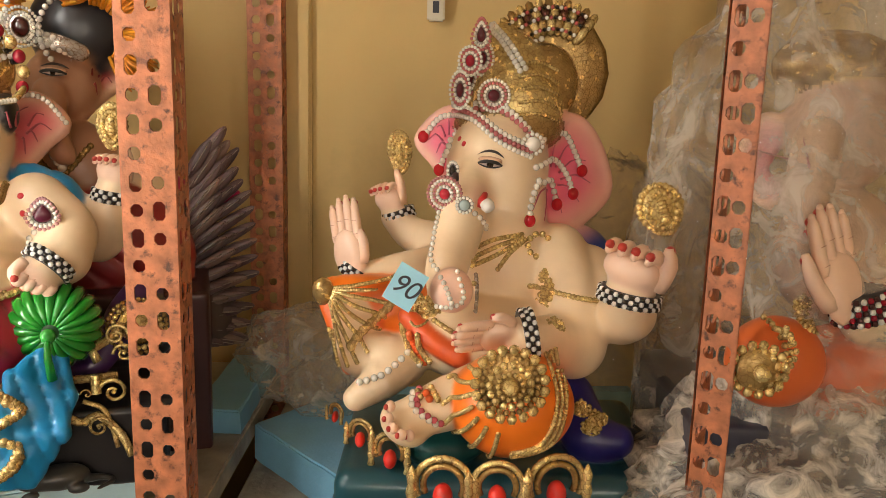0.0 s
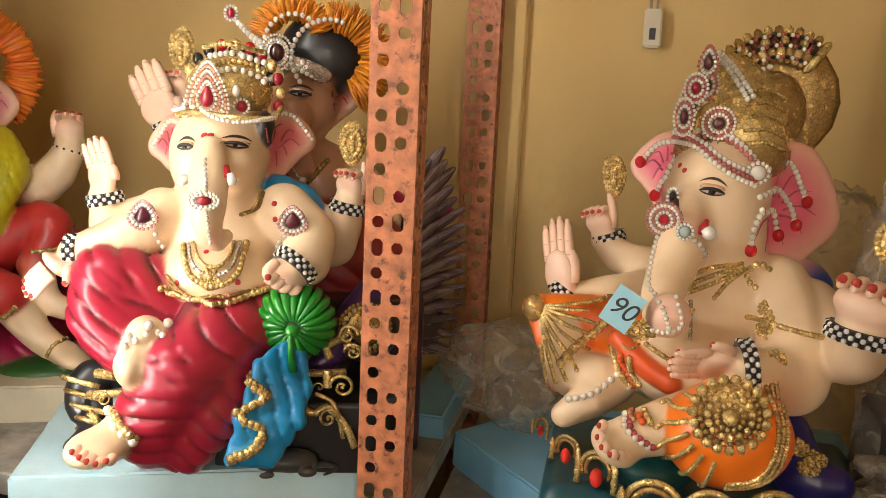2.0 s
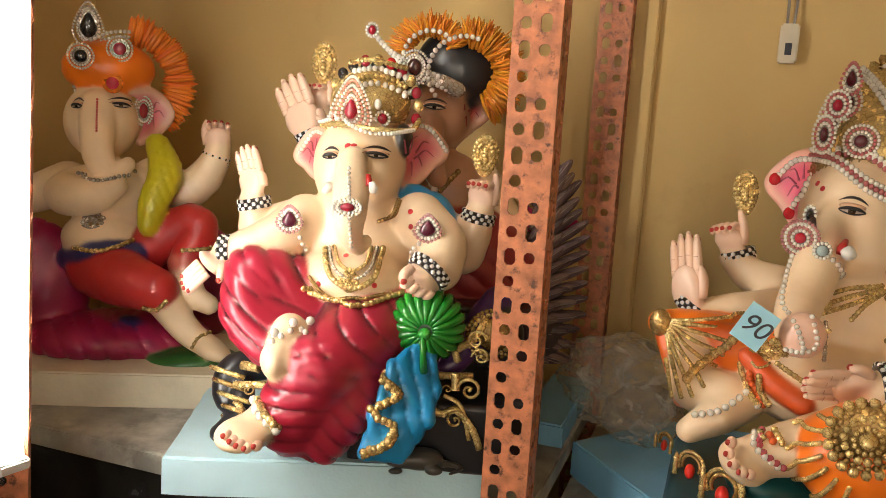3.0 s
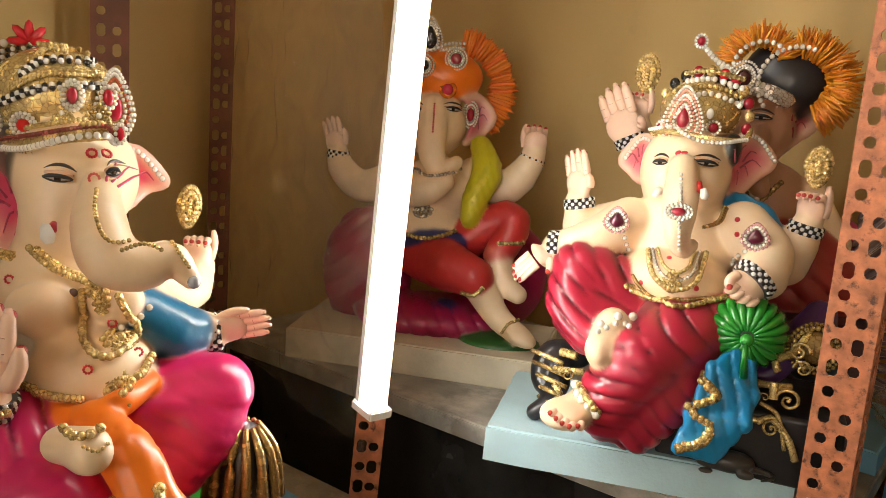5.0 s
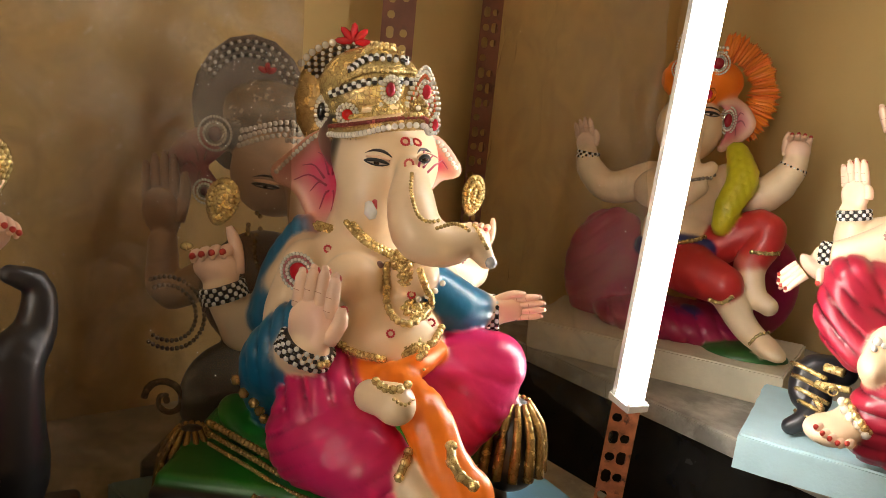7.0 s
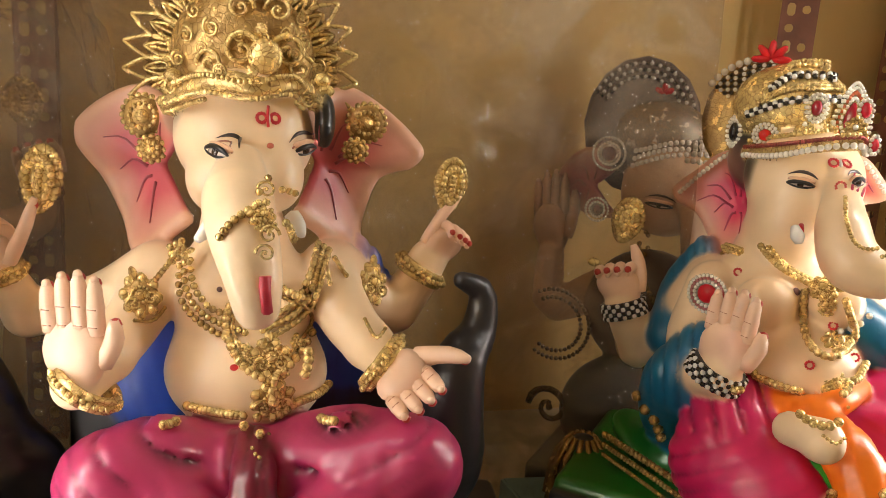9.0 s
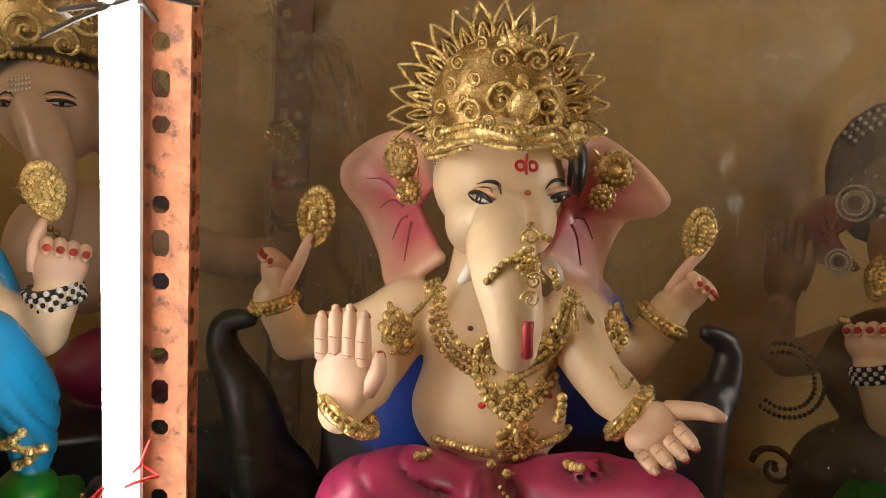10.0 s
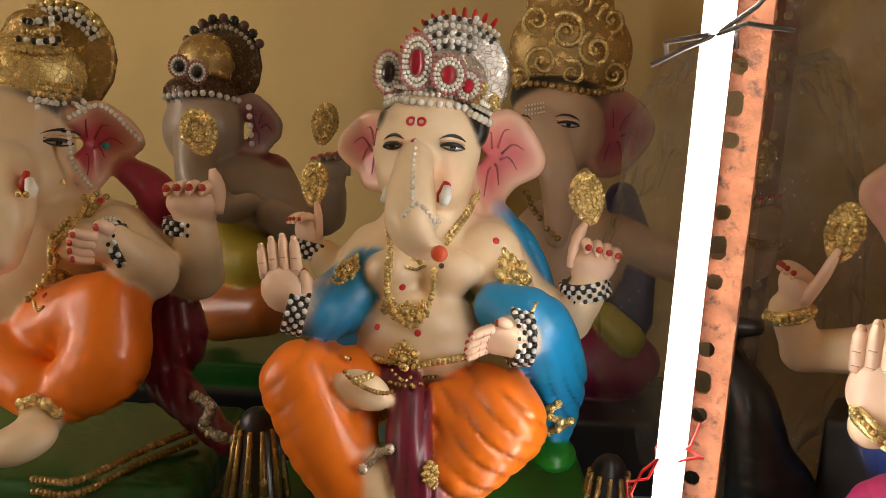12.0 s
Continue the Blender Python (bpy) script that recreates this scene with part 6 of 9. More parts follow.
    s.bangle((-0.041, -0.145, 0.242), (0.35, 0, 0.9), 0.0281, 4)
    s.hand((-0.165, -0.041, 0.268), (-0.18, -0.038, 0.332), (-0.16, -0.038, 0.337), 0.0489, 2.3)
    s.bangle((-0.161, -0.042, 0.262), (0.35, 0, -1), 0.0244, 4)
    s.emblem((-0.171, -0.032, 0.363), (0, -1, 0), 0.0159, 0.0244, -14)
    s.blob((-0.194, -0.072, 0.317), (0.0073, 0.0061, 0.0049), GOLD, 1, None, True)
    s.hand((0.14, -0.007, 0.265), (0.202, -0.025, 0.284), (0.179, -0.022, 0.294), 0.0305, 0.2, face=(0, -0.6, 0.8))
    s.bangle((0.142, -0.007, 0.264), (1, 0, 0.1), 0.0189, 4)
    s.hand((0.116, 0.075, 0.317), (0.118, 0.075, 0.37), (0.133, 0.073, 0.361), 0.0305, 2.3)
    s.emblem((0.106, 0.069, 0.387), (0.2, -1, 0), 0.0104, 0.0220, -6)
    s.make("statue", pose(-0.92, 0.24, 0.87, 0, 0, 48.5), "cream elephant-headed seated statue with hot pink dhoti and upturned trunk", group="statues on the shelves")


pink_dhoti()


# ---- statue lounging on a scrolled couch, maroon dhoti ----
def maroon_dhoti():
    s = Sculpt(0.0036)
    s.ell((0.024, -0.017, 0.263), (0.0885, 0.0602, 0.0566))
    s.ell((0.023, -0.055, 0.215), (0.0722, 0.0602, 0.0439))
    s.ell((0.018, -0.01, 0.36), (0.0595, 0.0580, 0.0609))
    s.ell((0.074, -0.016, 0.39), (0.0127, 0.0198, 0.0227), BLACK, 0.003)
    for q in ((0.005, -0.097, 0.324), (0.045, -0.098, 0.323)):
        s.spray(q, 0.022, (0.62, 0.30, 0.14), 0.5)
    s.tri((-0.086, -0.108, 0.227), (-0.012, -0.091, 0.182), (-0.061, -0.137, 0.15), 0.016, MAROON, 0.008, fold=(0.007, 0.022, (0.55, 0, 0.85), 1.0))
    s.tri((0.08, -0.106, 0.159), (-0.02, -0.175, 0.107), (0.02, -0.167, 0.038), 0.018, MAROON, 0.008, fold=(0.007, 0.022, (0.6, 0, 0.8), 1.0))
    s.ell((0.043, -0.034, 0.343), (0.0297, 0.0389, 0.0319), k=0.012)
    s.ell((-0.007, -0.034, 0.339), (0.0241, 0.0354, 0.0319), k=0.02)
    s.cap((0.02, -0.006, 0.323), (0.022, -0.011, 0.295), 0.0425, 0.0566, k=0.02)
    s.path([(0.02, -0.076, 0.364), (0.024, -0.101, 0.336), (0.027, -0.121, 0.308), (0.029, -0.13, 0.283), (0.037, -0.128, 0.267), (0.046, -0.117, 0.272)], [0.0177, 0.0227, 0.0205, 0.0156, 0.0113, 0.0085], k=0.012)
    # arms
    s.path([(-0.049, -0.003, 0.279), (-0.103, 0.005, 0.264), (-0.118, -0.005, 0.264)], [0.0319, 0.0283, 0.0241])
    s.path([(-0.118, -0.005, 0.264), (-0.124, -0.009, 0.298)], [0.0241, 0.0184])
    s.path([(-0.043, -0.044, 0.281), (-0.081, -0.067, 0.258), (-0.132, -0.09, 0.243)], [0.0354, 0.0297, 0.0177])
    s.path([(0.098, -0.003, 0.29), (0.15, 0.002, 0.259), (0.158, 0, 0.248)], [0.0340, 0.0311, 0.0297])
    s.path([(0.158, 0, 0.248), (0.169, -0.006, 0.272), (0.178, -0.011, 0.303)], [0.0297, 0.0269, 0.0191])
    s.path([(0.102, -0.043, 0.292), (0.134, -0.068, 0.266), (0.133, -0.092, 0.242)], [0.0354, 0.0326, 0.0297])
    s.path([(0.133, -0.092, 0.242), (0.119, -0.114, 0.235)], [0.0283, 0.0212])
    # shawl behind
    s.path([(0.09, -0.008, 0.316), (0.124, -0.007, 0.296), (0.134, -0.008, 0.263)], [0.0198, 0.0241, 0.0184], CYAN, 0.004, fold=(0.003, 0.014, (0.8, 0, 0.5)))
    s.path([(-0.07, -0.045, 0.213), (-0.048, -0.033, 0.221), (-0.034, -0.031, 0.236)], [0.0170, 0.0198, 0.0156], CYAN, 0.004, fold=(0.003, 0.014, (0.4, 0, 0.9)))
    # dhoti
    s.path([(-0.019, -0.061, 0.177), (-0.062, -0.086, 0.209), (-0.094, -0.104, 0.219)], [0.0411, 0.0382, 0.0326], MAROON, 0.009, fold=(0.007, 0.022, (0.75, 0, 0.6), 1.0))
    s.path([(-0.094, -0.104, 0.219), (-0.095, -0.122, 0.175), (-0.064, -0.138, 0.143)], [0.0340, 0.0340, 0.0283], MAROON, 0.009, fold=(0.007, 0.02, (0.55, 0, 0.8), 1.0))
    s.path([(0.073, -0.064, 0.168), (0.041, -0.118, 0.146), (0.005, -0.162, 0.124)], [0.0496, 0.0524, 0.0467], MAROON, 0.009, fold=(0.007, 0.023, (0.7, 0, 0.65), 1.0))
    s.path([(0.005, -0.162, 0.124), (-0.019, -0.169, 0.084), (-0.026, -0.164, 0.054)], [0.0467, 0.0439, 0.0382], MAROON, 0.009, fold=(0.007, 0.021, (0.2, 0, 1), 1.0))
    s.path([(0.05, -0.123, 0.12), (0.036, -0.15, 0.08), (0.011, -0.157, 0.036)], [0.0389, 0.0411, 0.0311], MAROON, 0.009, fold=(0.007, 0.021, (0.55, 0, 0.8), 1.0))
    s.path([(0.01, -0.102, 0.182), (0, -0.145, 0.165), (-0.009, -0.158, 0.148)], [0.0142, 0.0156, 0.0127], WINE, 0.006, fold=(0.002, 0.008, (0.8, 0, 0.5)))
    s.path([(-0.033, -0.155, 0.166), (-0.04, -0.179, 0.14)], [0.0212, 0.0198])
    s.ell((-0.039, -0.185, 0.136), (0.0170, 0.0255, 0.0198))
    s.path([(-0.05, -0.172, 0.067), (-0.062, -0.194, 0.055)], [0.0241, 0.0212])
    s.ell((-0.069, -0.213, 0.059), (0.0311, 0.0425, 0.0156))
    # scarf at the front and the round cushion
    for q0, q1, q2 in (((0.128, -0.117, 0.157), (0.092, -0.161, 0.135), (0.14, -0.146, 0.105)), ((0.092, -0.161, 0.135), (0.14, -0.146, 0.105), (0.077, -0.181, 0.08)), ((0.14, -0.146, 0.105), (0.077, -0.181, 0.08), (0.137, -0.172, 0.077)), ((0.077, -0.181, 0.08), (0.137, -0.172, 0.077), (0.066, -0.188, 0.036)), ((0.137, -0.172, 0.077), (0.066, -0.188, 0.036), (0.107, -0.179, 0.03))):
        s.tri(q0, q1, q2, 0.008, CYAN, 0.006, fold=(0.006, 0.016, (1, 0, 0.28), 0.5))
    s.ell((0.125, -0.103, 0.172), (0.0415, 0.0345, 0.0415), (0.003, 0.05, 0.006), 0.004)
    q = vec((0.125, -0.137, 0.172))
    for i in range(20):
        a = 2 * math.pi * i / 20
        pts = [q + vec((0.0425 * math.sin(f) * math.cos(a), 0.034 * (1 - math.cos(f)), 0.0425 * math.sin(f) * math.sin(a))) for f in np.linspace(0.2, 1.75, 9)]
        s.rod(pts, [0.0018, 0.0032, 0.0045, 0.0055, 0.0062, 0.0066, 0.0068, 0.0068, 0.006], (0.012, 0.24, 0.02), 2, 7)
    s.blob(q + vec((0, -0.012, 0)), (0.008, 0.008, 0.008), (0.02, 0.3, 0.03), 2, None, True)
    s.rod([q + vec((0, -0.016, 0)), q + vec((0, -0.02, -0.02)), q + vec((0.002, -0.014, -0.045))], [0.003, 0.004, 0.006], (0.01, 0.22, 0.02), 2)
    # couch
    s.box((0.093, -0.022, 0.058), (0.16, 0.09, 0.022), INKY)
    s.box((0.134, -0.057, 0.035), (0.10, 0.07, 0.045), INKY)
    s.path([(0.126, -0.075, 0.105), (0.161, -0.073, 0.117), (0.193, -0.044, 0.17), (0.21, -0.021, 0.187)], [0.0127, 0.0156, 0.0184, 0.0212], (0.07, 0.02, 0.12), 0.008)
    s.ell((0.205, -0.038, 0.146), (0.0425, 0.0283, 0.0425), INKY)
    s.path([(-0.09, -0.06, 0.09), (-0.125, -0.075, 0.085), (-0.13, -0.09, 0.055), (-0.108, -0.1, 0.035), (-0.132, -0.11, 0.012)], [0.02, 0.021, 0.017, 0.014, 0.012], INKY, 0.01)
    for i in range(5):
        o = vec((0.004 * i, -0.004, -0.016 * i))
        s.rod(curve([vec((-0.148, -0.092, 0.094)) + o, vec((-0.13, -0.112, 0.098)) + o, vec((-0.098, -0.112, 0.09)) + o], 8), 0.0034, OLD_GOLD if i % 2 else GOLD, 1, 6)
    s.path([(-0.114, -0.077, 0.082), (-0.105, -0.102, 0.054), (-0.121, -0.107, 0.023)], [0.0142, 0.0156, 0.0099], INKY)
    s.path([(0.137, -0.102, 0.067), (0.173, -0.104, 0.055), (0.195, -0.11, 0.022), (0.213, -0.112, 0.013)], [0.0184, 0.0198, 0.0156, 0.0127], INKY)
    for pts, r in (([(0.129, -0.105, 0.108), (0.164, -0.11, 0.111), (0.184, -0.105, 0.111)], 7), ([(0.166, -0.112, 0.13), (0.162, -0.11, 0.143), (0.182, -0.098, 0.155), (0.197, -0.083, 0.18)], 7), ([(0.133, -0.131, 0.078), (0.15, -0.132, 0.069), (0.166, -0.131, 0.076), (0.188, -0.135, 0.054), (0.199, -0.139, 0.031)], 7), ([(0.151, -0.128, 0.092), (0.173, -0.131, 0.08), (0.185, -0.138, 0.041)], 4), ([(0.164, -0.124, 0.119), (0.165, -0.127, 0.099)], 8), ([(-0.105, -0.104, 0.102), (-0.081, -0.114, 0.103)], 9), ([(-0.11, -0.118, 0.081), (-0.083, -0.127, 0.086), (-0.067, -0.127, 0.087)], 7), ([(-0.106, -0.131, 0.065), (-0.095, -0.133, 0.052), (-0.108, -0.136, 0.035)], 6)):
        s.rod(curve(pts, 14), 0.0007 * r, GOLD, 1, 7)
    for q, r, f in (((0.182, -0.127, 0.1), 22, 1), ((0.186, -0.117, 0.16), 18, -1), ((0.193, -0.116, 0.139), 16, 1), ((0.167, -0.138, 0.065), 18, -1), ((-0.087, -0.138, 0.083), 14, 1)):
        s.scroll(q, (0, -1, 0), 0.0007 * r, f)
    s.ring((0.205, -0.087, 0.16), (0.1, -1, 0), 0.0255, 0.0035, GOLD)
    s.ring((0.205, -0.087, 0.16), (0.1, -1, 0), 0.0311, 0.003, OLD_GOLD)
    s.blob((0.207, -0.082, 0.159), (0.0212, 0.01, 0.0212), OLD_GOLD, 1, None, True)
    for q in ((0.142, -0.127, 0.098), (0.155, -0.127, 0.099), (0.132, -0.127, 0.098)):
        s.scroll(q, (0, -1, 0), 0.0064, 1, 1.0)
    # ears
    s.ear((-0.047, 0.021, 0.363), [(-0.029, 0.006, 0.396), (-0.054, 0.026, 0.392), (-0.075, 0.031, 0.361), (-0.061, 0.029, 0.347), (-0.046, 0.017, 0.336), (-0.024, -0.004, 0.335)], inner=(0.72, 0.14, 0.18))
    s.ear((0.081, 0.021, 0.369), [(0.064, -0.005, 0.391), (0.084, 0.018, 0.407), (0.104, 0.037, 0.403), (0.126, 0.037, 0.376), (0.107, 0.029, 0.355), (0.083, 0.014, 0.329), (0.069, -0.005, 0.332)], inner=(0.72, 0.14, 0.18))
    s.beads([(0.066, -0.015, 0.394), (0.085, 0.008, 0.409), (0.106, 0.022, 0.405), (0.128, 0.022, 0.379)], 0.0034, PEARL, 2, gap=1.6)
    s.beads([(-0.036, -0.004, 0.393), (-0.049, 0.006, 0.393), (-0.068, 0.012, 0.365)], 0.003, PEARL, 2, gap=1.6)
    # hair and crown
    s.ell((0.024, 0.025, 0.389), (0.0595, 0.0439, 0.0354), BLACK, 0.004)
    s.ell((0.024, 0.023, 0.437), (0.0538, 0.0524, 0.0439), GOLD, 0.004, mat=1)
    s.spray((0.035, -0.147, 0.273), 0.03, (0.75, 0.35, 0.25), 0.5)
    s.spray((0.047, -0.096, 0.333), 0.03, (0.70, 0.26, 0.15), 0.5)
    for k in (0, 1, 2, 3):
        s.beads([(vec((0.006, -0.035, 0.451)) + (0.00069 * (490 - 490), 0, 0.00069 * (150 - (150-k*16)))), (vec((0.038, -0.064, 0.459)) + (0.00067 * (530 - 530), 0, 0.00067 * (138 - (138-k*14)))), (vec((0.077, -0.046, 0.447)) + (0.00069 * (590 - 590), 0, 0.00069 * (160 - (160-k*16))))], 0.004, [PEARL, GOLD][k % 2], 2 - k % 2, on=0.003)
    c = vec((0.031, 0.012, 0.433))
    for r, k, cols in ((75, 0.0036, [BLACK, WHITE]), (69, 0.0032, [WHITE, BLACK]), (63, 0.0032, [BLACK, WHITE])):
        s.ring(c, (0, -1, 0), 0.0007 * r, k, cols, 2, arc=(-25, 165))
    for i, col in enumerate([RUBY, GOLD, RUBY, GOLD, RUBY, (0.5, 0.01, 0.02), GOLD, RUBY, BLACK, BLACK, GOLD]):
        a = radians(-15 + 17 * i)
        s.blob(c + vec((0.0580 * math.cos(a), -0.004, 0.0580 * math.sin(a))), (0.007, 0.006, 0.008), col, 1 if col == GOLD else 2, None, True)
    s.path([(-0.031, -0.023, 0.404), (-0.004, -0.053, 0.408), (0.048, -0.074, 0.404), (0.086, -0.054, 0.404), (0.094, -0.021, 0.417)], [0.0042] * 5, GOLD, 0.004, mat=1)
    s.beads([(-0.032, -0.022, 0.407), (-0.002, -0.062, 0.412), (0.03, -0.084, 0.403), (0.062, -0.075, 0.401), (0.09, -0.023, 0.405)], 0.003, PEARL, 2, on=0.002)
    g = lambda q, o=0.006: s.on([q], o)[0][0]
    s.gem(g((0.012, -0.08, 0.429), 0.012), (-0.1, -1, 0.1), 0.0078, 0.0127, RUBY, ((1.4, PEARL), (1.9, (0.75, 0.3, 0.22)), (2.35, PEARL), (2.8, (0.75, 0.35, 0.25)), (3.2, PEARL)), (0.75, 0.45, 0.35), True)
    s.gem(g((0.045, -0.071, 0.419)), (0.1, -1, 0.1), 0.0064, 0.0064, RUBY, ((1.4, PEARL),), GOLD)
    s.gem(g((-0.018, -0.062, 0.413)), (-0.5, -1, 0.1), 0.0050, 0.0064, RUBY, ((1.4, PEARL),), GOLD)
    s.blob(g((0.04, -0.069, 0.435)), (0.0050, 0.0050, 0.0071), PEARL, 2, None, True)
    # face
    s.eye((0.046, -0.08, 0.371), 0.0134, 0.0046, -5)
    s.eye((-0.009, -0.07, 0.367), 0.0085, 0.0046, 6)
    s.dot((0.011, -0.098, 0.382), 0.0042)
    s.dot((0.019, -0.098, 0.383), 0.0042)
    s.beads([(0.022, -0.133, 0.357), (0.026, -0.146, 0.337), (0.028, -0.158, 0.324)], 0.0026, PEARL, 2, on=0.001)
    s.gem(g((0.028, -0.16, 0.314), 0.003), (0, -1, 0.1), 0.0085, 0.0050, RUBY, ((1.4, PEARL), (1.9, PEARL)), SILVER)
    s.rod([(0.044, -0.103, 0.35), (0.047, -0.111, 0.338)], [0.0035, 0.0050], (0.5, 0.02, 0.02))
    s.rod([(0.051, -0.12, 0.344), (0.054, -0.121, 0.336), (0.054, -0.122, 0.331)], [0.0035, 0.0057, 0.0042], WHITE)
    s.rod([(-0.003, -0.096, 0.334), (-0.007, -0.107, 0.328)], [0.0064, 0.0042], WHITE)
    s.beads([(0.029, -0.161, 0.307), (0.032, -0.165, 0.289), (0.034, -0.158, 0.269)], 0.0024, PEARL, 2, on=0.001)
    # ornaments
    for r in (0, 10):
        s.beads([(0.08, -0.039, 0.315), (0.074, -0.072, 0.298), (0.054, -0.094, 0.29)], 0.003, OLD_GOLD, on=0.002 + r * 0.0003)
    s.beads([(-0.009, -0.11, 0.251), (0.007, -0.135, 0.224), (0.033, -0.147, 0.214), (0.056, -0.135, 0.226), (0.061, -0.109, 0.258)], 0.0046, GOLD, gap=1.5, on=0.003)
    s.beads([(-0.004, -0.11, 0.253), (0.011, -0.134, 0.232), (0.032, -0.145, 0.224), (0.05, -0.134, 0.234), (0.054, -0.109, 0.258)], 0.003, PEARL, on=0.003)
    s.beads([(0.002, -0.109, 0.255), (0.015, -0.132, 0.239), (0.031, -0.144, 0.233), (0.045, -0.132, 0.241), (0.047, -0.109, 0.258)], 0.003, GOLD, on=0.003)
    s.plaque((0.028, -0.156, 0.223), 0.0142, 0.0127)
    s.beads([(-0.03, -0.097, 0.207), (0.005, -0.139, 0.198), (0.04, -0.15, 0.194), (0.077, -0.139, 0.202), (0.091, -0.098, 0.206)], 0.0045, GOLD, gap=1.5, on=0.004)
    s.beads([(-0.022, -0.095, 0.22), (0.006, -0.139, 0.201), (0.04, -0.15, 0.199), (0.077, -0.139, 0.206)], 0.003, OLD_GOLD, on=0.004)
    for q, col in (((0.12, -0.074, 0.287), (0.08, 0.005, 0.02)), ((-0.054, -0.073, 0.286), (0.08, 0.005, 0.02))):
        s.gem(g(q), (0, -1, 0.1), 0.0092, 0.0099, col, ((1.3, PEARL), (1.65, (0.6, 0.3, 0.3))), SILVER, True)
    s.beads([(0.11, -0.077, 0.269), (0.1, -0.079, 0.259), (0.094, -0.071, 0.246)], 0.0034, PEARL, 2, on=0.002)
    s.beads([(-0.045, -0.075, 0.275), (-0.041, -0.077, 0.261), (-0.038, -0.069, 0.25)], 0.0034, PEARL, 2, on=0.002)
    for q in ((0.019, -0.131, 0.249), (-0.011, -0.106, 0.214), (0.058, -0.137, 0.217), (0.094, -0.041, 0.306), (0.096, -0.064, 0.288)):
        s.dot(q, 0.0035)
    s.beads([(-0.043, -0.185, 0.168), (-0.022, -0.193, 0.181), (-0.009, -0.184, 0.176)], 0.006, PEARL, 2, on=0.003)
    s.beads([(-0.044, -0.186, 0.16), (-0.024, -0.194, 0.173), (-0.01, -0.185, 0.168)], 0.004, PEARL, 2, on=0.003)
    s.beads([(-0.066, -0.209, 0.084), (-0.047, -0.232, 0.072), (-0.032, -0.213, 0.064)], 0.006, PEARL, 2, gap=1.6, on=0.003)
    s.beads([(-0.059, -0.208, 0.087), (-0.042, -0.22, 0.08), (-0.03, -0.202, 0.07)], 0.006, GOLD, gap=1.6, on=0.003)
    for i, q in enumerate(((-0.078, -0.242, 0.068), (-0.069, -0.248, 0.065), (-0.06, -0.253, 0.063), (-0.051, -0.254, 0.061), (-0.042, -0.249, 0.062))):
        s.blob(q, (0.0057, 0.0099, 0.0057), PALM, 0, None, True)
        s.blob(vec(q) + vec((-0.002, -0.008, 0.002)), (0.0035, 0.0035, 0.0035), NAIL, 0)
    s.beads([(0.08, -0.204, 0.122), (0.098, -0.197, 0.104), (0.072, -0.21, 0.088), (0.096, -0.202, 0.073), (0.091, -0.206, 0.052), (0.067, -0.207, 0.041)], 0.006, GOLD, gap=1.2, on=0.003)
    s.beads([(0.084, -0.203, 0.125), (0.102, -0.197, 0.103), (0.077, -0.21, 0.087), (0.099, -0.203, 0.07), (0.095, -0.206, 0.05), (0.067, -0.208, 0.037)], 0.004, OLD_GOLD, gap=1.2, on=0.003)
    # palms
    s.hand((-0.122, -0.008, 0.305), (-0.136, -0.007, 0.37), (-0.116, -0.013, 0.339), 0.0396, 0.2)
    s.bangle((-0.122, -0.01, 0.296), (-0.2, 0, 1), 0.0205, 3)
    s.hand((-0.133, -0.095, 0.242), (-0.18, -0.117, 0.2), (-0.13, -0.126, 0.211), 0.0354, 0.3, face=(0, -0.5, -0.8))
    s.bangle((-0.132, -0.09, 0.243), (1, 0, 0.1), 0.0191, 3)
    s.hand((0.12, -0.118, 0.241), (0.111, -0.143, 0.21), (0.096, -0.145, 0.23), 0.0425, 2.3, face=(-0.5, -0.6, -0.3))
    s.bangle((0.124, -0.113, 0.24), (0.5, 0.4, 0.6), 0.0255, 3)
    s.hand((0.18, -0.011, 0.305), (0.184, -0.011, 0.362), (0.196, -0.018, 0.355), 0.0368, 2.3)
    s.bangle((0.177, -0.012, 0.297), (0.2, 0, 1), 0.0205, 3)
    s.emblem((0.181, -0.009, 0.377), (0, -1, 0), 0.0142, 0.0241, 0)
    s.make("statue", pose(-0.56, 0.9, 0.97, 0, 0, 16.1), "cream elephant-headed statue on a scrolled couch, maroon dhoti, blue scarf", group="statues on the shelves")


maroon_dhoti()


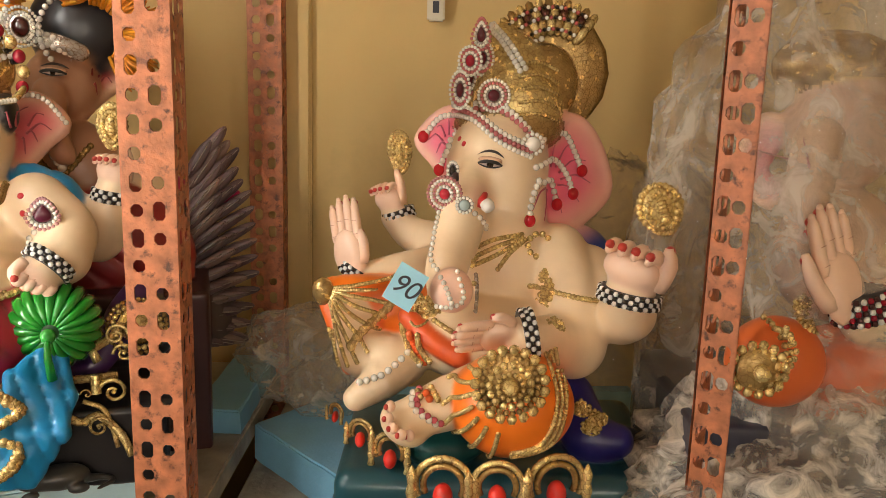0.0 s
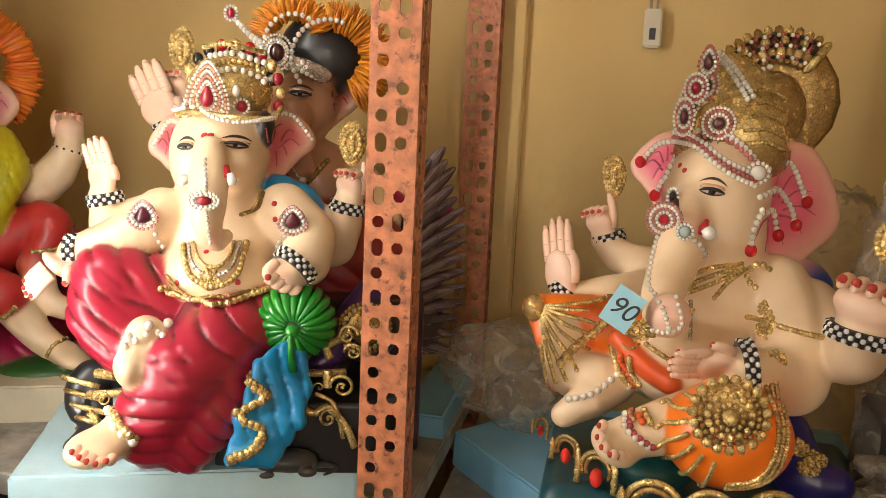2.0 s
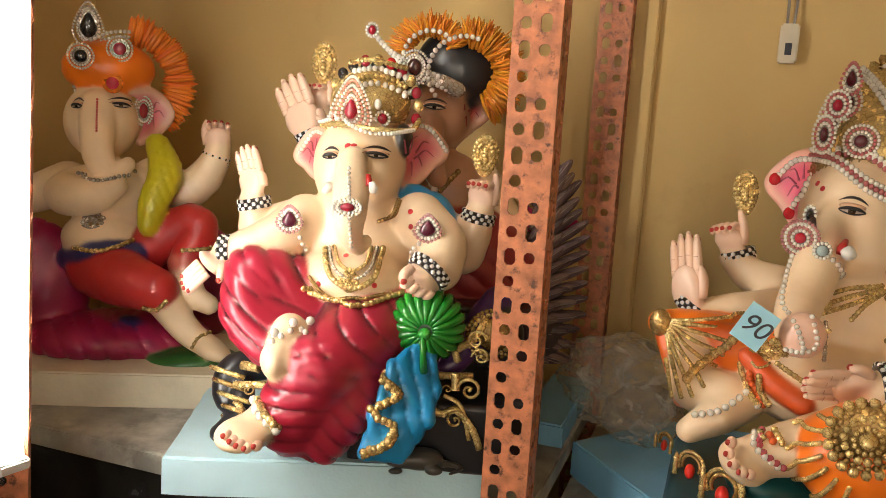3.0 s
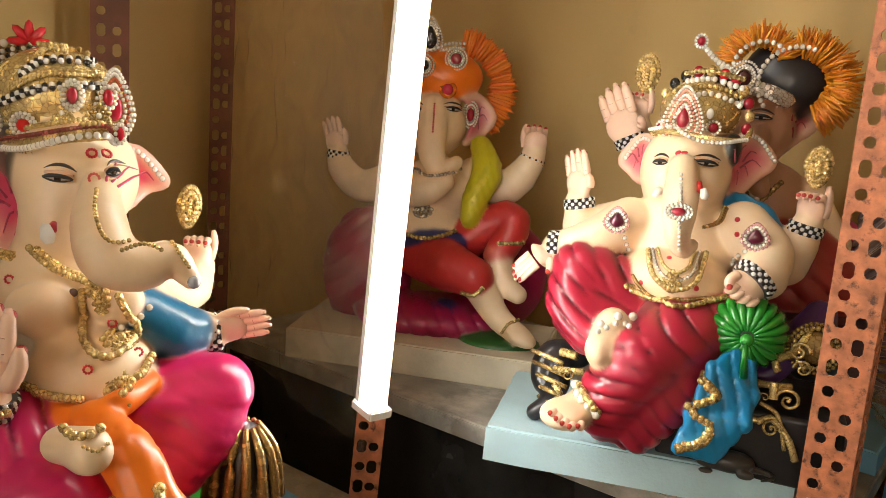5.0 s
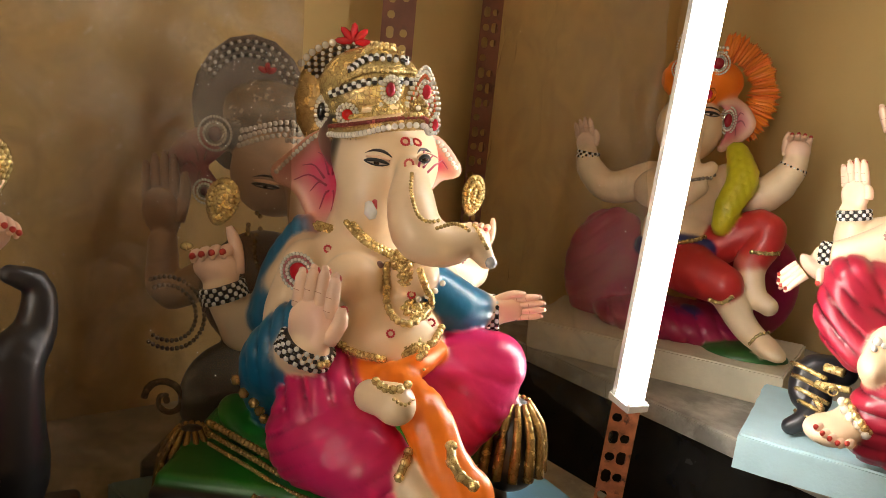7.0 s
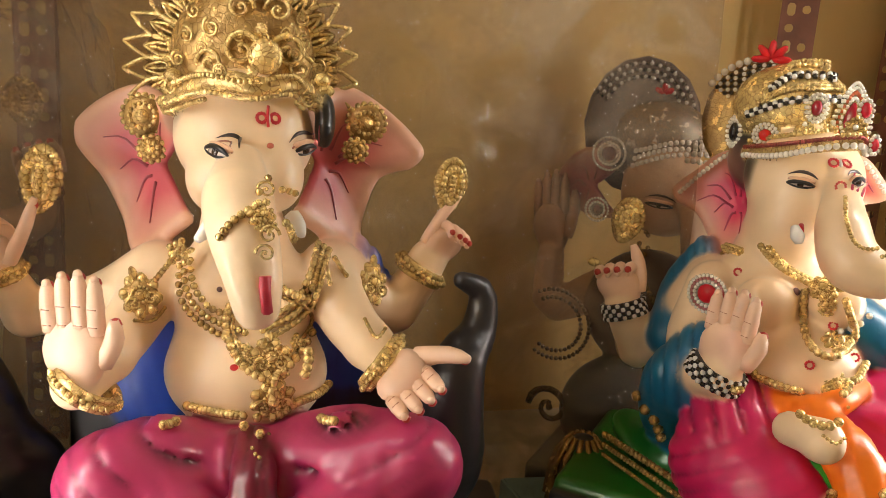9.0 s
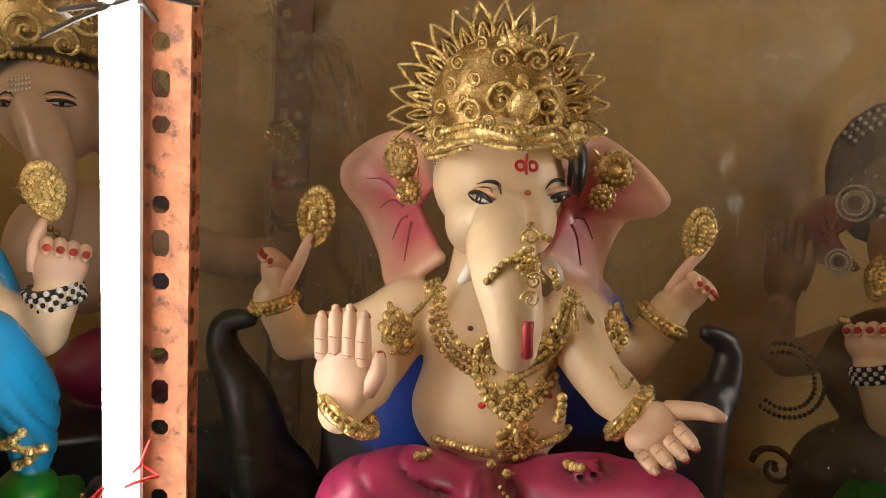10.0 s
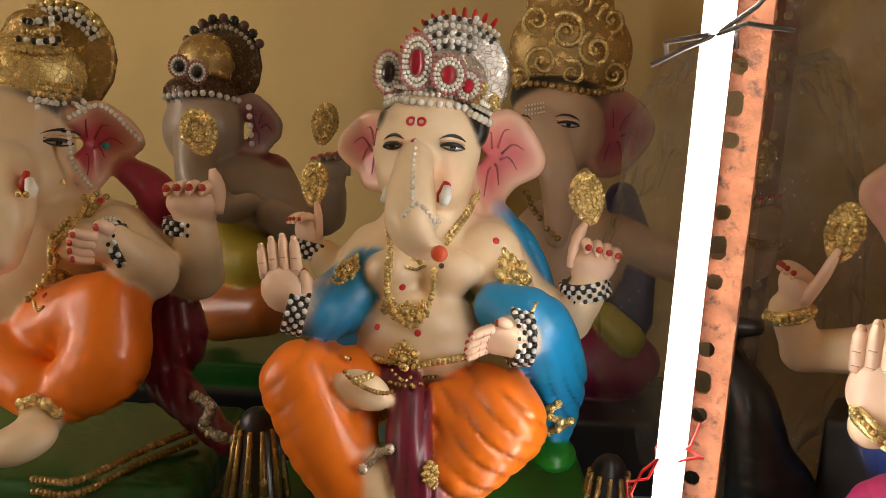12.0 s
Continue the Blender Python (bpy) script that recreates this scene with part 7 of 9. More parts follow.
# ---- reclining statue with orange shell cushions and a tall jewelled crown ----
def reclining():
    s = Sculpt(0.0036)
    s.ell((0.036, -0.015, 0.256), (0.0888, 0.0694, 0.0659))
    s.ell((0.015, -0.059, 0.187), (0.1041, 0.0798, 0.0569))
    s.ell((0.025, 0.001, 0.386), (0.0638, 0.0659, 0.0729))
    s.ell((0.032, -0.028, 0.341), (0.0486, 0.0486, 0.0416), k=0.02)
    s.cap((0.035, -0.002, 0.319), (0.036, -0.009, 0.284), 0.0520, 0.0625, k=0.02)
    s.path([(-0.011, -0.051, 0.38), (-0.017, -0.072, 0.349), (-0.025, -0.095, 0.312), (-0.036, -0.121, 0.281), (-0.036, -0.137, 0.255)], [0.0194, 0.0291, 0.0278, 0.0243, 0.0208], k=0.014)
    s.ell((-0.03, -0.155, 0.264), (0.0236, 0.0222, 0.0250), (0.85, 0.55, 0.42), 0.005)
    # arms
    s.path([(0.099, -0.04, 0.285), (0.115, -0.091, 0.234), (0.11, -0.118, 0.198)], [0.0382, 0.0403, 0.0403])
    s.path([(0.11, -0.119, 0.194), (0.072, -0.157, 0.209), (0.048, -0.175, 0.22)], [0.0389, 0.0291, 0.0222])
    s.path([(0.138, -0.044, 0.265), (0.161, -0.112, 0.231), (0.169, -0.131, 0.237)], [0.0333, 0.0319, 0.0319])
    s.path([(0.169, -0.131, 0.237), (0.165, -0.156, 0.266)], [0.0312, 0.0278])
    s.path([(-0.049, 0.005, 0.249), (-0.101, 0.013, 0.238), (-0.145, 0.012, 0.23)], [0.0333, 0.0305, 0.0236])
    s.path([(-0.043, 0.041, 0.279), (-0.081, 0.063, 0.286), (-0.106, 0.078, 0.306)], [0.0278, 0.0236, 0.0194])
    # cloak and drapes
    s.path([(0.117, 0.015, 0.304), (0.15, 0.011, 0.283), (0.158, 0.005, 0.255)], [0.0167, 0.0236, 0.0167], ROYAL, 0.004, fold=(0.004, 0.012, (0.6, 0, 0.8)))
    s.path([(0.118, -0.092, 0.122), (0.134, -0.13, 0.089), (0.165, -0.14, 0.087)], [0.0278, 0.0305, 0.0208], (0.02, 0.015, 0.14), 0.006, fold=(0.003, 0.016, (0.7, 0, 0.6)))
    # legs
    s.path([(-0.026, -0.059, 0.186), (-0.098, -0.033, 0.209), (-0.155, -0.03, 0.221), (-0.188, -0.019, 0.225)], [0.0430, 0.0389, 0.0291, 0.0167], ORANGE, 0.012)
    s.path([(-0.145, -0.055, 0.203), (-0.136, -0.072, 0.165), (-0.1, -0.094, 0.159)], [0.0264, 0.0305, 0.0319], k=0.012)
    s.path([(-0.08, -0.094, 0.16), (-0.105, -0.117, 0.147), (-0.136, -0.131, 0.127)], [0.0250, 0.0236, 0.0153])
    s.ell((0.037, -0.198, 0.152), (0.0666, 0.0569, 0.0569), ORANGE, 0.008)
    s.path([(0.005, -0.167, 0.155), (-0.033, -0.189, 0.146), (-0.063, -0.2, 0.137)], [0.0319, 0.0291, 0.0236])
    s.ell((-0.077, -0.207, 0.129), (0.0278, 0.0347, 0.0180), rot=(0, 30, 0))
    s.path([(-0.02, -0.131, 0.181), (-0.053, -0.118, 0.196), (-0.081, -0.093, 0.216)], [0.0139, 0.0125, 0.0111], (0.70, 0.10, 0.02), 0.006)
    # base
    s.box((0.035, -0.068, 0.036), (0.19, 0.13, 0.028), (0.012, 0.07, 0.09), round_=0.02)
    s.box((0.041, -0.093, 0.011), (0.20, 0.15, 0.016), (0.01, 0.03, 0.06), round_=0.01)
    s.ell((-0.037, -0.139, 0.088), (0.0555, 0.0555, 0.0278), (0.01, 0.09, 0.09))
    s.ell((0.151, -0.087, 0.048), (0.0763, 0.0625, 0.0347), (0.008, 0.025, 0.08))
    # ears
    s.ear((0.09, 0.013, 0.373), [(0.081, -0.001, 0.43), (0.117, 0.023, 0.449), (0.15, 0.033, 0.423), (0.17, 0.026, 0.363), (0.148, 0.015, 0.33), (0.114, -0.004, 0.311), (0.072, -0.026, 0.304), (0.053, -0.032, 0.324), (0.069, -0.024, 0.366)], inner=(0.80, 0.13, 0.22), reach=0.9)
    s.ear((-0.036, 0.027, 0.415), [(-0.023, 0.025, 0.458), (-0.051, 0.044, 0.446), (-0.075, 0.043, 0.414), (-0.055, 0.037, 0.388), (-0.042, 0.029, 0.369), (-0.031, 0.006, 0.359)], inner=(0.80, 0.13, 0.22), reach=0.9)
    for pts in ([(0.07, -0.054, 0.419), (0.105, -0.042, 0.43), (0.124, -0.037, 0.403), (0.133, -0.031, 0.382)], [(0.066, -0.07, 0.391), (0.094, -0.058, 0.397), (0.114, -0.042, 0.376), (0.122, -0.047, 0.353)], [(0.07, -0.074, 0.371), (0.091, -0.064, 0.371), (0.1, -0.059, 0.34)], [(0.07, -0.073, 0.375), (0.061, -0.077, 0.352), (0.059, -0.071, 0.331)], [(-0.025, -0.007, 0.448), (-0.047, 0.013, 0.443), (-0.068, 0.018, 0.418)], [(-0.028, -0.01, 0.431), (-0.036, -0.006, 0.403), (-0.046, 0, 0.377)]):
        s.beads(pts, 0.0042, PEARL, 2, gap=1.5, on=0.003)
        s.blob(s.on([pts[-1]], 0.004)[0][0], (0.007, 0.006, 0.008), (0.55, 0.01, 0.02), 2, None, True)
    # crown
    s.ell((0.039, 0.021, 0.435), (0.0680, 0.0590, 0.0382), OLD_GOLD, 0.004, mat=1)
    s.path([(0.045, 0.025, 0.46), (0.041, 0.045, 0.509), (0.033, 0.057, 0.541)], [0.0590, 0.0430, 0.0250], GOLD, 0.01, mat=1)
    s.ell((0.086, 0.051, 0.489), (0.0416, 0.0416, 0.0520), OLD_GOLD, 0.01, mat=1)
    c = vec((0.092, 0.065, 0.505))
    s.blob(c, (0.0777, 0.008, 0.0805), OLD_GOLD, 1, None, True)
    for row, (r0, r1, w) in enumerate(((62, 104, 10), (88, 122, 10), (104, 134, 9))):
        s.fan(c + vec((0, -0.014 + 0.006 * row, 0)), (0, -1, 0), 0.0007 * r0, 0.0007 * r1, (-55, 128), 19 + 2 * row, 0.0007 * w, [GOLD, OLD_GOLD] if row != 1 else [GOLD, (0.12, 0.03, 0.02)], thick=0.006)
    for r in (76, 96, 114):
        s.ring(c + vec((0, -0.02, 0)), (0, -1, 0), 0.0007 * r, 0.0028, [BLACK, WHITE, (0.45, 0.1, 0.1)], 2, arc=(-50, 120))
    s.ring(c + vec((0, -0.022, 0)), (0, -1, 0), 0.0430, 0.004, PEARL, 2, arc=(-60, 70))
    s.beads([(0.012, 0.014, 0.558), (0.028, -0.011, 0.534), (0.046, -0.017, 0.501)], 0.004, SILVER, 2, gap=1.3, on=0.005)
    s.beads([(0.019, 0.014, 0.558), (0.037, -0.011, 0.531), (0.052, -0.017, 0.504)], 0.004, SILVER, 2, gap=1.3, on=0.005)
    for k in (0, 1, 2, 3, 4):
        s.beads([(vec((0.046, -0.015, 0.511)) + (0.00068 * (920 - 920), 0, 0.00068 * (115 - (115+k*22)))), (vec((0.071, -0.005, 0.514)) + (0.00069 * (955 - 955), 0, 0.00069 * (112 - (112+k*22)))), (vec((0.095, 0.014, 0.506)) + (0.00070 * (985 - 985), 0, 0.00070 * (125 - (125+k*22))))], 0.003, GOLD, on=0.002)
    g = lambda q, o=0.008: s.on([q], o)[0][0]
    dark = (0.08, 0.004, 0.01)
    s.gem(g((-0.001, -0.008, 0.545)), (-0.3, -1, 0), 0.0056, 0.0097, dark, ((1.4, PEARL), (1.9, (0.5, 0.15, 0.15))), SILVER, True)
    for q, rx, rz, col in (((-0.014, -0.025, 0.513), 8, 10, RUBY), ((0.008, -0.035, 0.514), 8, 12, dark), ((-0.006, -0.049, 0.492), 9, 16, dark), ((-0.025, -0.031, 0.479), 7, 13, dark), ((0.019, -0.053, 0.472), 11, 11, dark)):
        s.gem(g(q), (-0.2, -1, 0), 0.0007 * rx, 0.0007 * rz, col, ((1.4, PEARL), (1.9, (0.5, 0.15, 0.15)), (2.4, PEARL)), SILVER)
    for o in (0, 9, 18):
        s.beads([(vec((-0.029, -0.025, 0.459)) + (0.00068 * (808 - 808), 0, 0.00068 * (190 - (190+o)))), (vec((-0.008, -0.067, 0.454)) + (0.00065 * (840 - 840), 0, 0.00065 * (200 - (200+o)))), (vec((0.024, -0.082, 0.43)) + (0.00065 * (890 - 890), 0, 0.00065 * (240 - (240+o)))), (vec((0.058, -0.065, 0.415)) + (0.00066 * (938 - 938), 0, 0.00066 * (262 - (262+o))))], 0.0035, [PEARL, (0.5, 0.15, 0.15), PEARL][o // 9], 2, gap=1.6, on=0.004)
        s.beads([(vec((-0.002, -0.066, 0.462)) + (0.00065 * (850 - 850), 0, 0.00065 * (188 - (188+o*.6)))), (vec((0.027, -0.066, 0.461)) + (0.00065 * (895 - 895), 0, 0.00065 * (190 - (190+o*.6)))), (vec((0.053, -0.05, 0.438)) + (0.00067 * (930 - 930), 0, 0.00067 * (225 - (225+o*.6)))), (0.06, -0.053, 0.422)], 0.0038, [PEARL, PEARL, (0.5, 0.15, 0.15)][o // 9], 2, gap=1.6, on=0.005)
    s.blob(g((0.058, -0.065, 0.416)), (0.0090, 0.0069, 0.0090), PEARL, 2, None, True)
    s.ring(g((0.058, -0.065, 0.416)), (0, -1, 0), 0.0118, 0.0028, PEARL, 2)
    # face
    s.eye((0.012, -0.079, 0.395), 0.0125, 0.0062, -6)
    s.rod(s.on([(-0.028, -0.06, 0.387), (-0.028, -0.061, 0.382), (-0.028, -0.062, 0.375)], 0.001)[0], 0.0042, (0.05, 0.02, 0.015))
    s.dot((-0.024, -0.063, 0.421), 0.0035)
    s.dot((-0.019, -0.064, 0.416), 0.0035)
    s.spray((0.001, -0.086, 0.358), 0.03, (0.80, 0.30, 0.25), 0.45)
    s.spray((-0.031, -0.137, 0.307), 0.04, (0.55, 0.33, 0.18), 0.4)
    s.spray((0.073, -0.161, 0.187), 0.06, (0.80, 0.22, 0.05), 0.7)
    s.spray((-0.004, -0.177, 0.204), 0.05, (0.75, 0.40, 0.16), 0.5)
    s.rod([(0.006, -0.1, 0.365), (0.002, -0.107, 0.356), (0, -0.108, 0.349)], [0.0028, 0.0056, 0.0035], (0.5, 0.02, 0.02))
    s.rod([(0.005, -0.115, 0.357), (0.008, -0.118, 0.353), (0.011, -0.117, 0.348)], [0.0069, 0.0083, 0.0062], WHITE)
    s.gem(g((-0.037, -0.116, 0.36), 0.004), (-0.3, -1, 0), 0.0062, 0.0062, (0.5, 0.02, 0.04), ((1.4, PEARL), (2.0, (0.5, 0.2, 0.2)), (2.6, PEARL), (3.2, (0.5, 0.2, 0.2))), SILVER)
    s.gem(g((-0.028, -0.101, 0.384), 0.004), (-0.3, -1, 0), 0.0042, 0.0069, BLACK, ((1.5, PEARL),), SILVER)
    s.gem(g((-0.018, -0.118, 0.35), 0.004), (0, -1, 0), 0.0062, 0.0062, (0.4, 0.5, 0.5), ((1.4, PEARL),), SILVER)
    s.beads([(-0.013, -0.119, 0.346), (-0.001, -0.111, 0.337), (0.01, -0.094, 0.32)], 0.0034, SILVER, 2, on=0.002)
    s.beads([(-0.045, -0.13, 0.34), (-0.05, -0.145, 0.315), (-0.052, -0.16, 0.292), (-0.039, -0.173, 0.277), (-0.03, -0.187, 0.256)], 0.003, PEARL, 2, on=0.002)
    s.beads([(-0.045, -0.178, 0.25), (-0.027, -0.193, 0.252), (-0.018, -0.186, 0.262), (-0.025, -0.182, 0.286)], 0.003, PEARL, 2, on=0.002)
    # ornaments
    for o in (0, 14, 28):
        s.beads([(vec((0.052, -0.085, 0.313)) + (0.00066 * (925 - 925), 0, 0.00066 * (420 - (420+o*.4)))), (vec((0.021, -0.107, 0.306)) + (0.00065 * (880 - 880), 0, 0.00065 * (435 - (435+o)))), (vec((-0.008, -0.13, 0.29)) + (0.00063 * (835 - 835), 0, 0.00063 * (465 - (465+o))))], 0.0036, GOLD, gap=1.6, on=0.002)
    s.ring(s.on([(0.075, -0.078, 0.299)], 0.003)[0][0], (0.2, -1, 0.2), 0.0139, 0.0042, GOLD)
    s.beads([(0.056, -0.086, 0.306), (0.038, -0.11, 0.291), (0.025, -0.123, 0.273)], 0.0036, GOLD, on=0.002)
    for q, w, h in (((0.081, -0.107, 0.251), 20, 22), ((0.086, -0.111, 0.232), 10, 12), ((0.079, -0.104, 0.269), 10, 10), ((-0.057, -0.153, 0.224), 30, 28), ((-0.07, -0.131, 0.23), 18, 14), ((-0.051, -0.149, 0.245), 22, 16)):
        s.plaque(q, 0.0007 * w, 0.0007 * h)
    s.beads([(0.063, -0.107, 0.254), (0.093, -0.097, 0.254), (0.135, -0.068, 0.248)], 0.004, GOLD, gap=1.6, on=0.003)
    s.beads([(-0.047, -0.155, 0.215), (-0.031, -0.176, 0.209), (-0.015, -0.177, 0.203)], 0.004, GOLD, on=0.003)
    s.beads([(0, -0.145, 0.265), (0.002, -0.159, 0.246), (-0.001, -0.163, 0.228)], 0.003, SILVER, 1, on=0.002)
    for o in (0, 16, 30):
        s.beads([(vec((-0.085, -0.116, 0.202)) + (0.00065 * (712+o - 712), 0, 0.00065 * (590 - (590)))), (vec((-0.078, -0.151, 0.18)) + (0.00063 * (720+o - 720), 0, 0.00063 * (640 - (640)))), (vec((-0.06, -0.186, 0.16)) + (0.00061 * (745+o - 745), 0, 0.00061 * (690 - (690))))], 0.0045, [GOLD, (0.7, 0.12, 0.02), GOLD][o // 15 if o < 30 else 2], 1 if o != 16 else 0, gap=1.5, on=0.003)
    s.beads([(-0.13, -0.127, 0.148), (-0.104, -0.135, 0.159), (-0.079, -0.142, 0.177)], 0.0044, PEARL, 2, gap=1.6, on=0.003)
    for o in (0, 9):
        s.beads([(vec((-0.066, -0.205, 0.164)) + (0.00060 * (735+o - 735), 0, 0.00060 * (695 - (695)))), (vec((-0.067, -0.228, 0.152)) + (0.00058 * (732+o - 732), 0, 0.00058 * (730 - (730)))), (vec((-0.044, -0.231, 0.138)) + (0.00058 * (770+o - 770), 0, 0.00058 * (755 - (755))))], 0.004, [PEARL, (0.45, 0.08, 0.1)][o // 9], 2, gap=1.6, on=0.003)
    # shell fluting with gilt ribs
    for i in range(9):
        a = radians(95 + 20 * i)
        p0, p1 = vec((0.028, -0.281, 0.196)), vec((0.031, -0.198, 0.152))
        e = p1 + vec((0.0680 * math.cos(a), -0.01, 0.0569 * math.sin(a)))
        s.beads([p0 * 0.45 + e * 0.55 + vec((0, -0.02, 0)), p0 * 0.2 + e * 0.8 + vec((0, -0.01, 0)), e], 0.0032, GOLD, gap=1.2, on=0.002)
    for k in (1, 2, 3):
        s.beads([(vec((0.066, -0.229, 0.205)) + (0.00058 * (965+k*9 - 965), 0, 0.00058 * (650 - (650-k*3)))), (vec((0.073, -0.245, 0.172)) + (0.00057 * (978+k*9 - 978), 0, 0.00057 * (715 - (715)))), (vec((0.06, -0.243, 0.134)) + (0.00058 * (950+k*9 - 950), 0, 0.00058 * (775 - (775+k*4)))), (vec((0.035, -0.235, 0.121)) + (0.00058 * (905 - 905), 0, 0.00058 * (788 - (788+k*5))))], 0.003, GOLD, gap=1.2, on=0.002)
    q = s.on([(0.03, -0.262, 0.189)], 0.004)[0][0]
    for r, k, cols in ((50, 0.006, GOLD), (40, 0.0035, OLD_GOLD), (30, 0.0045, GOLD), (18, 0.003, GOLD)):
        s.ring(q + vec((0, -0.004 - (50 - r) * 0.0002, 0)), (0, -1, 0.15), 0.0007 * r, k, cols)
    s.blob(q, (0.0333, 0.008, 0.0333), OLD_GOLD, 1, None, True)
    s.blob(q + vec((0, -0.01, 0)), (0.0083, 0.014, 0.0083), GOLD, 1, None, True)
    for i in range(9):
        a, b = vec((-0.183, -0.069, 0.234)), curve([(-0.081, -0.096, 0.251), (-0.1, -0.112, 0.221), (-0.131, -0.123, 0.168), (-0.16, -0.095, 0.151)], 9)[i]
        s.beads([a, (a + b) / 2 + vec((0, -0.01, 0)), b], 0.0034, GOLD, gap=1.3, on=0.002)
    s.tri((-0.187, -0.039, 0.226), (-0.096, -0.059, 0.234), (-0.15, -0.067, 0.141), 0.010, (0.80, 0.14, 0.015))
    s.blob((-0.186, -0.049, 0.232), (0.014, 0.012, 0.018), OLD_GOLD, 1, None, True)
    s.beads([(-0.094, -0.11, 0.234), (-0.109, -0.124, 0.214), (-0.131, -0.127, 0.197), (-0.144, -0.121, 0.178)], 0.007, GOLD, gap=1.5, on=0.004)
    for q in ((-0.091, -0.227, 0.157), (-0.092, -0.239, 0.149), (-0.087, -0.245, 0.141), (-0.078, -0.247, 0.135), (-0.07, -0.242, 0.132)):
        s.blob(q, (0.0056, 0.0069, 0.0062), PALM, 0, None, True)
        s.blob(vec(q) + vec((-0.004, -0.005, 0.001)), (0.0028, 0.0028, 0.0035), NAIL)
    # gilt arches along the base
    for q, r, n in (((-0.162, -0.106, 0.098), 16, (-0.8, -1, 0)), ((-0.129, -0.139, 0.087), 24, (-0.6, -1, 0)), ((-0.092, -0.18, 0.085), 30, (-0.5, -1, 0)), ((-0.034, -0.243, 0.079), 42, (-0.15, -1, 0)), ((0.021, -0.252, 0.083), 38, (0, -1, 0)), ((0.084, -0.233, 0.08), 42, (0.2, -1, 0))):
        m = frame_of(n)
        for f, col in ((1.0, GOLD), (0.72, OLD_GOLD)):
            s.rod([vec(q) + m @ vec((0.0007 * r * f * math.cos(a), 0, 0.0007 * r * f * math.sin(a))) for a in np.linspace(-0.5, math.pi + 0.5, 15)], 0.0007 * r * 0.13, col, 1, 7)
        for sx in (-1, 1):
            b = vec(q) + m @ vec((sx * 0.0007 * r * 1.1, 0.004, 0))
            s.rod([b + vec((0, 0, 0.0007 * r * z)) for z in (-0.9, -0.6, -0.3, 0.0, 0.3, 0.5, 0.7)], 0.0007 * r * np.array([0.22, 0.16, 0.22, 0.16, 0.2, 0.13, 0.03]), GOLD, 1, 8)
        s.blob(vec(q) + m @ vec((0, 0.002, -0.0007 * r * 0.4)), (0.0007 * r * 0.36, 0.012, 0.0007 * r * 0.5), (0.75, 0.03, 0.02), 0, None, True)
    for q in ((0.124, -0.194, 0.123), (0.142, -0.196, 0.115), (0.133, -0.197, 0.109)):
        s.plaque(q, 0.0139, 0.0097)
    # palms
    s.hand((-0.155, 0.003, 0.237), (-0.172, 0.013, 0.34), (-0.147, 0.001, 0.302), 0.0430)
    s.bangle((-0.15, 0.01, 0.244), (0.5, 0, 0.9), 0.0229, 3, 0.003)
    s.hand((-0.108, 0.079, 0.311), (-0.124, 0.08, 0.371), (-0.106, 0.07, 0.372), 0.0389, 2.3)
    s.bangle((-0.101, 0.078, 0.31), (-0.35, 0, 1), 0.0208, 3, 0.003)
    s.emblem((-0.101, 0.075, 0.395), (0.1, -1, 0), 0.0132, 0.0264, 6)
    s.hand((0.046, -0.174, 0.222), (-0.029, -0.204, 0.224), (0.012, -0.2, 0.246), 0.0403, 0.15, face=(0, -0.5, 0.8))
    s.bangle((0.054, -0.17, 0.219), (1, 0.1, 0.15), 0.0291, 3, 0.003)
    s.hand((0.165, -0.155, 0.269), (0.171, -0.171, 0.344), (0.195, -0.186, 0.323), 0.0638, 1.9)
    s.bangle((0.164, -0.157, 0.263), (0.15, 0, 1), 0.0333, 3, 0.003)
    s.emblem((0.188, -0.168, 0.361), (0, -1, 0), 0.0222, 0.0264, 25)
    s.make("statue", pose(0.04, 1.02, 0.92, 0, 0, 0.3), "cream elephant-headed reclining statue with pink ears and tall jewelled crown", group="statues on the shelves")


reclining()


# ---- numbered paper tag hung on the reclining statue ----
def number_tag():
    ob = tagged(new("paper_tag"), "small pale blue paper tag with a handwritten number", "tag")
    m = frame_of((-0.15, -1, 0.12))
    ob.matrix_world = pose(0.04, 1.02, 0.92, 0, 0, 0.3) @ Matrix.Translation((-0.08, -0.174, 0.271)) @ Matrix([[*r, 0] for r in m] + [[0, 0, 0, 1]]) @ pose(0, 0, 0, 0, -28, 0)
    bm = box_bm(-0.017, -0.0004, -0.022, 0.017, 0.0004, 0.022)
    part("paper", bm, PAPER, ob)
    cu = bpy.data.curves.new("number", "FONT")
    cu.body, cu.size, cu.extrude, cu.align_x, cu.align_y, cu.shear = "90", 0.03, 0.0002, "CENTER", "CENTER", 0.25
    tx = new("number", cu)
    me = bpy.data.meshes.new_from_object(tx)
    bpy.data.objects.remove(tx)
    me.materials.append(INK)
    nb = new("number", me)
    nb.parent = ob
    nb.matrix_basis = Matrix.Translation((0, 0.0009, 0)) @ pose(0, 0, 0, 90, 0, 180)


number_tag()


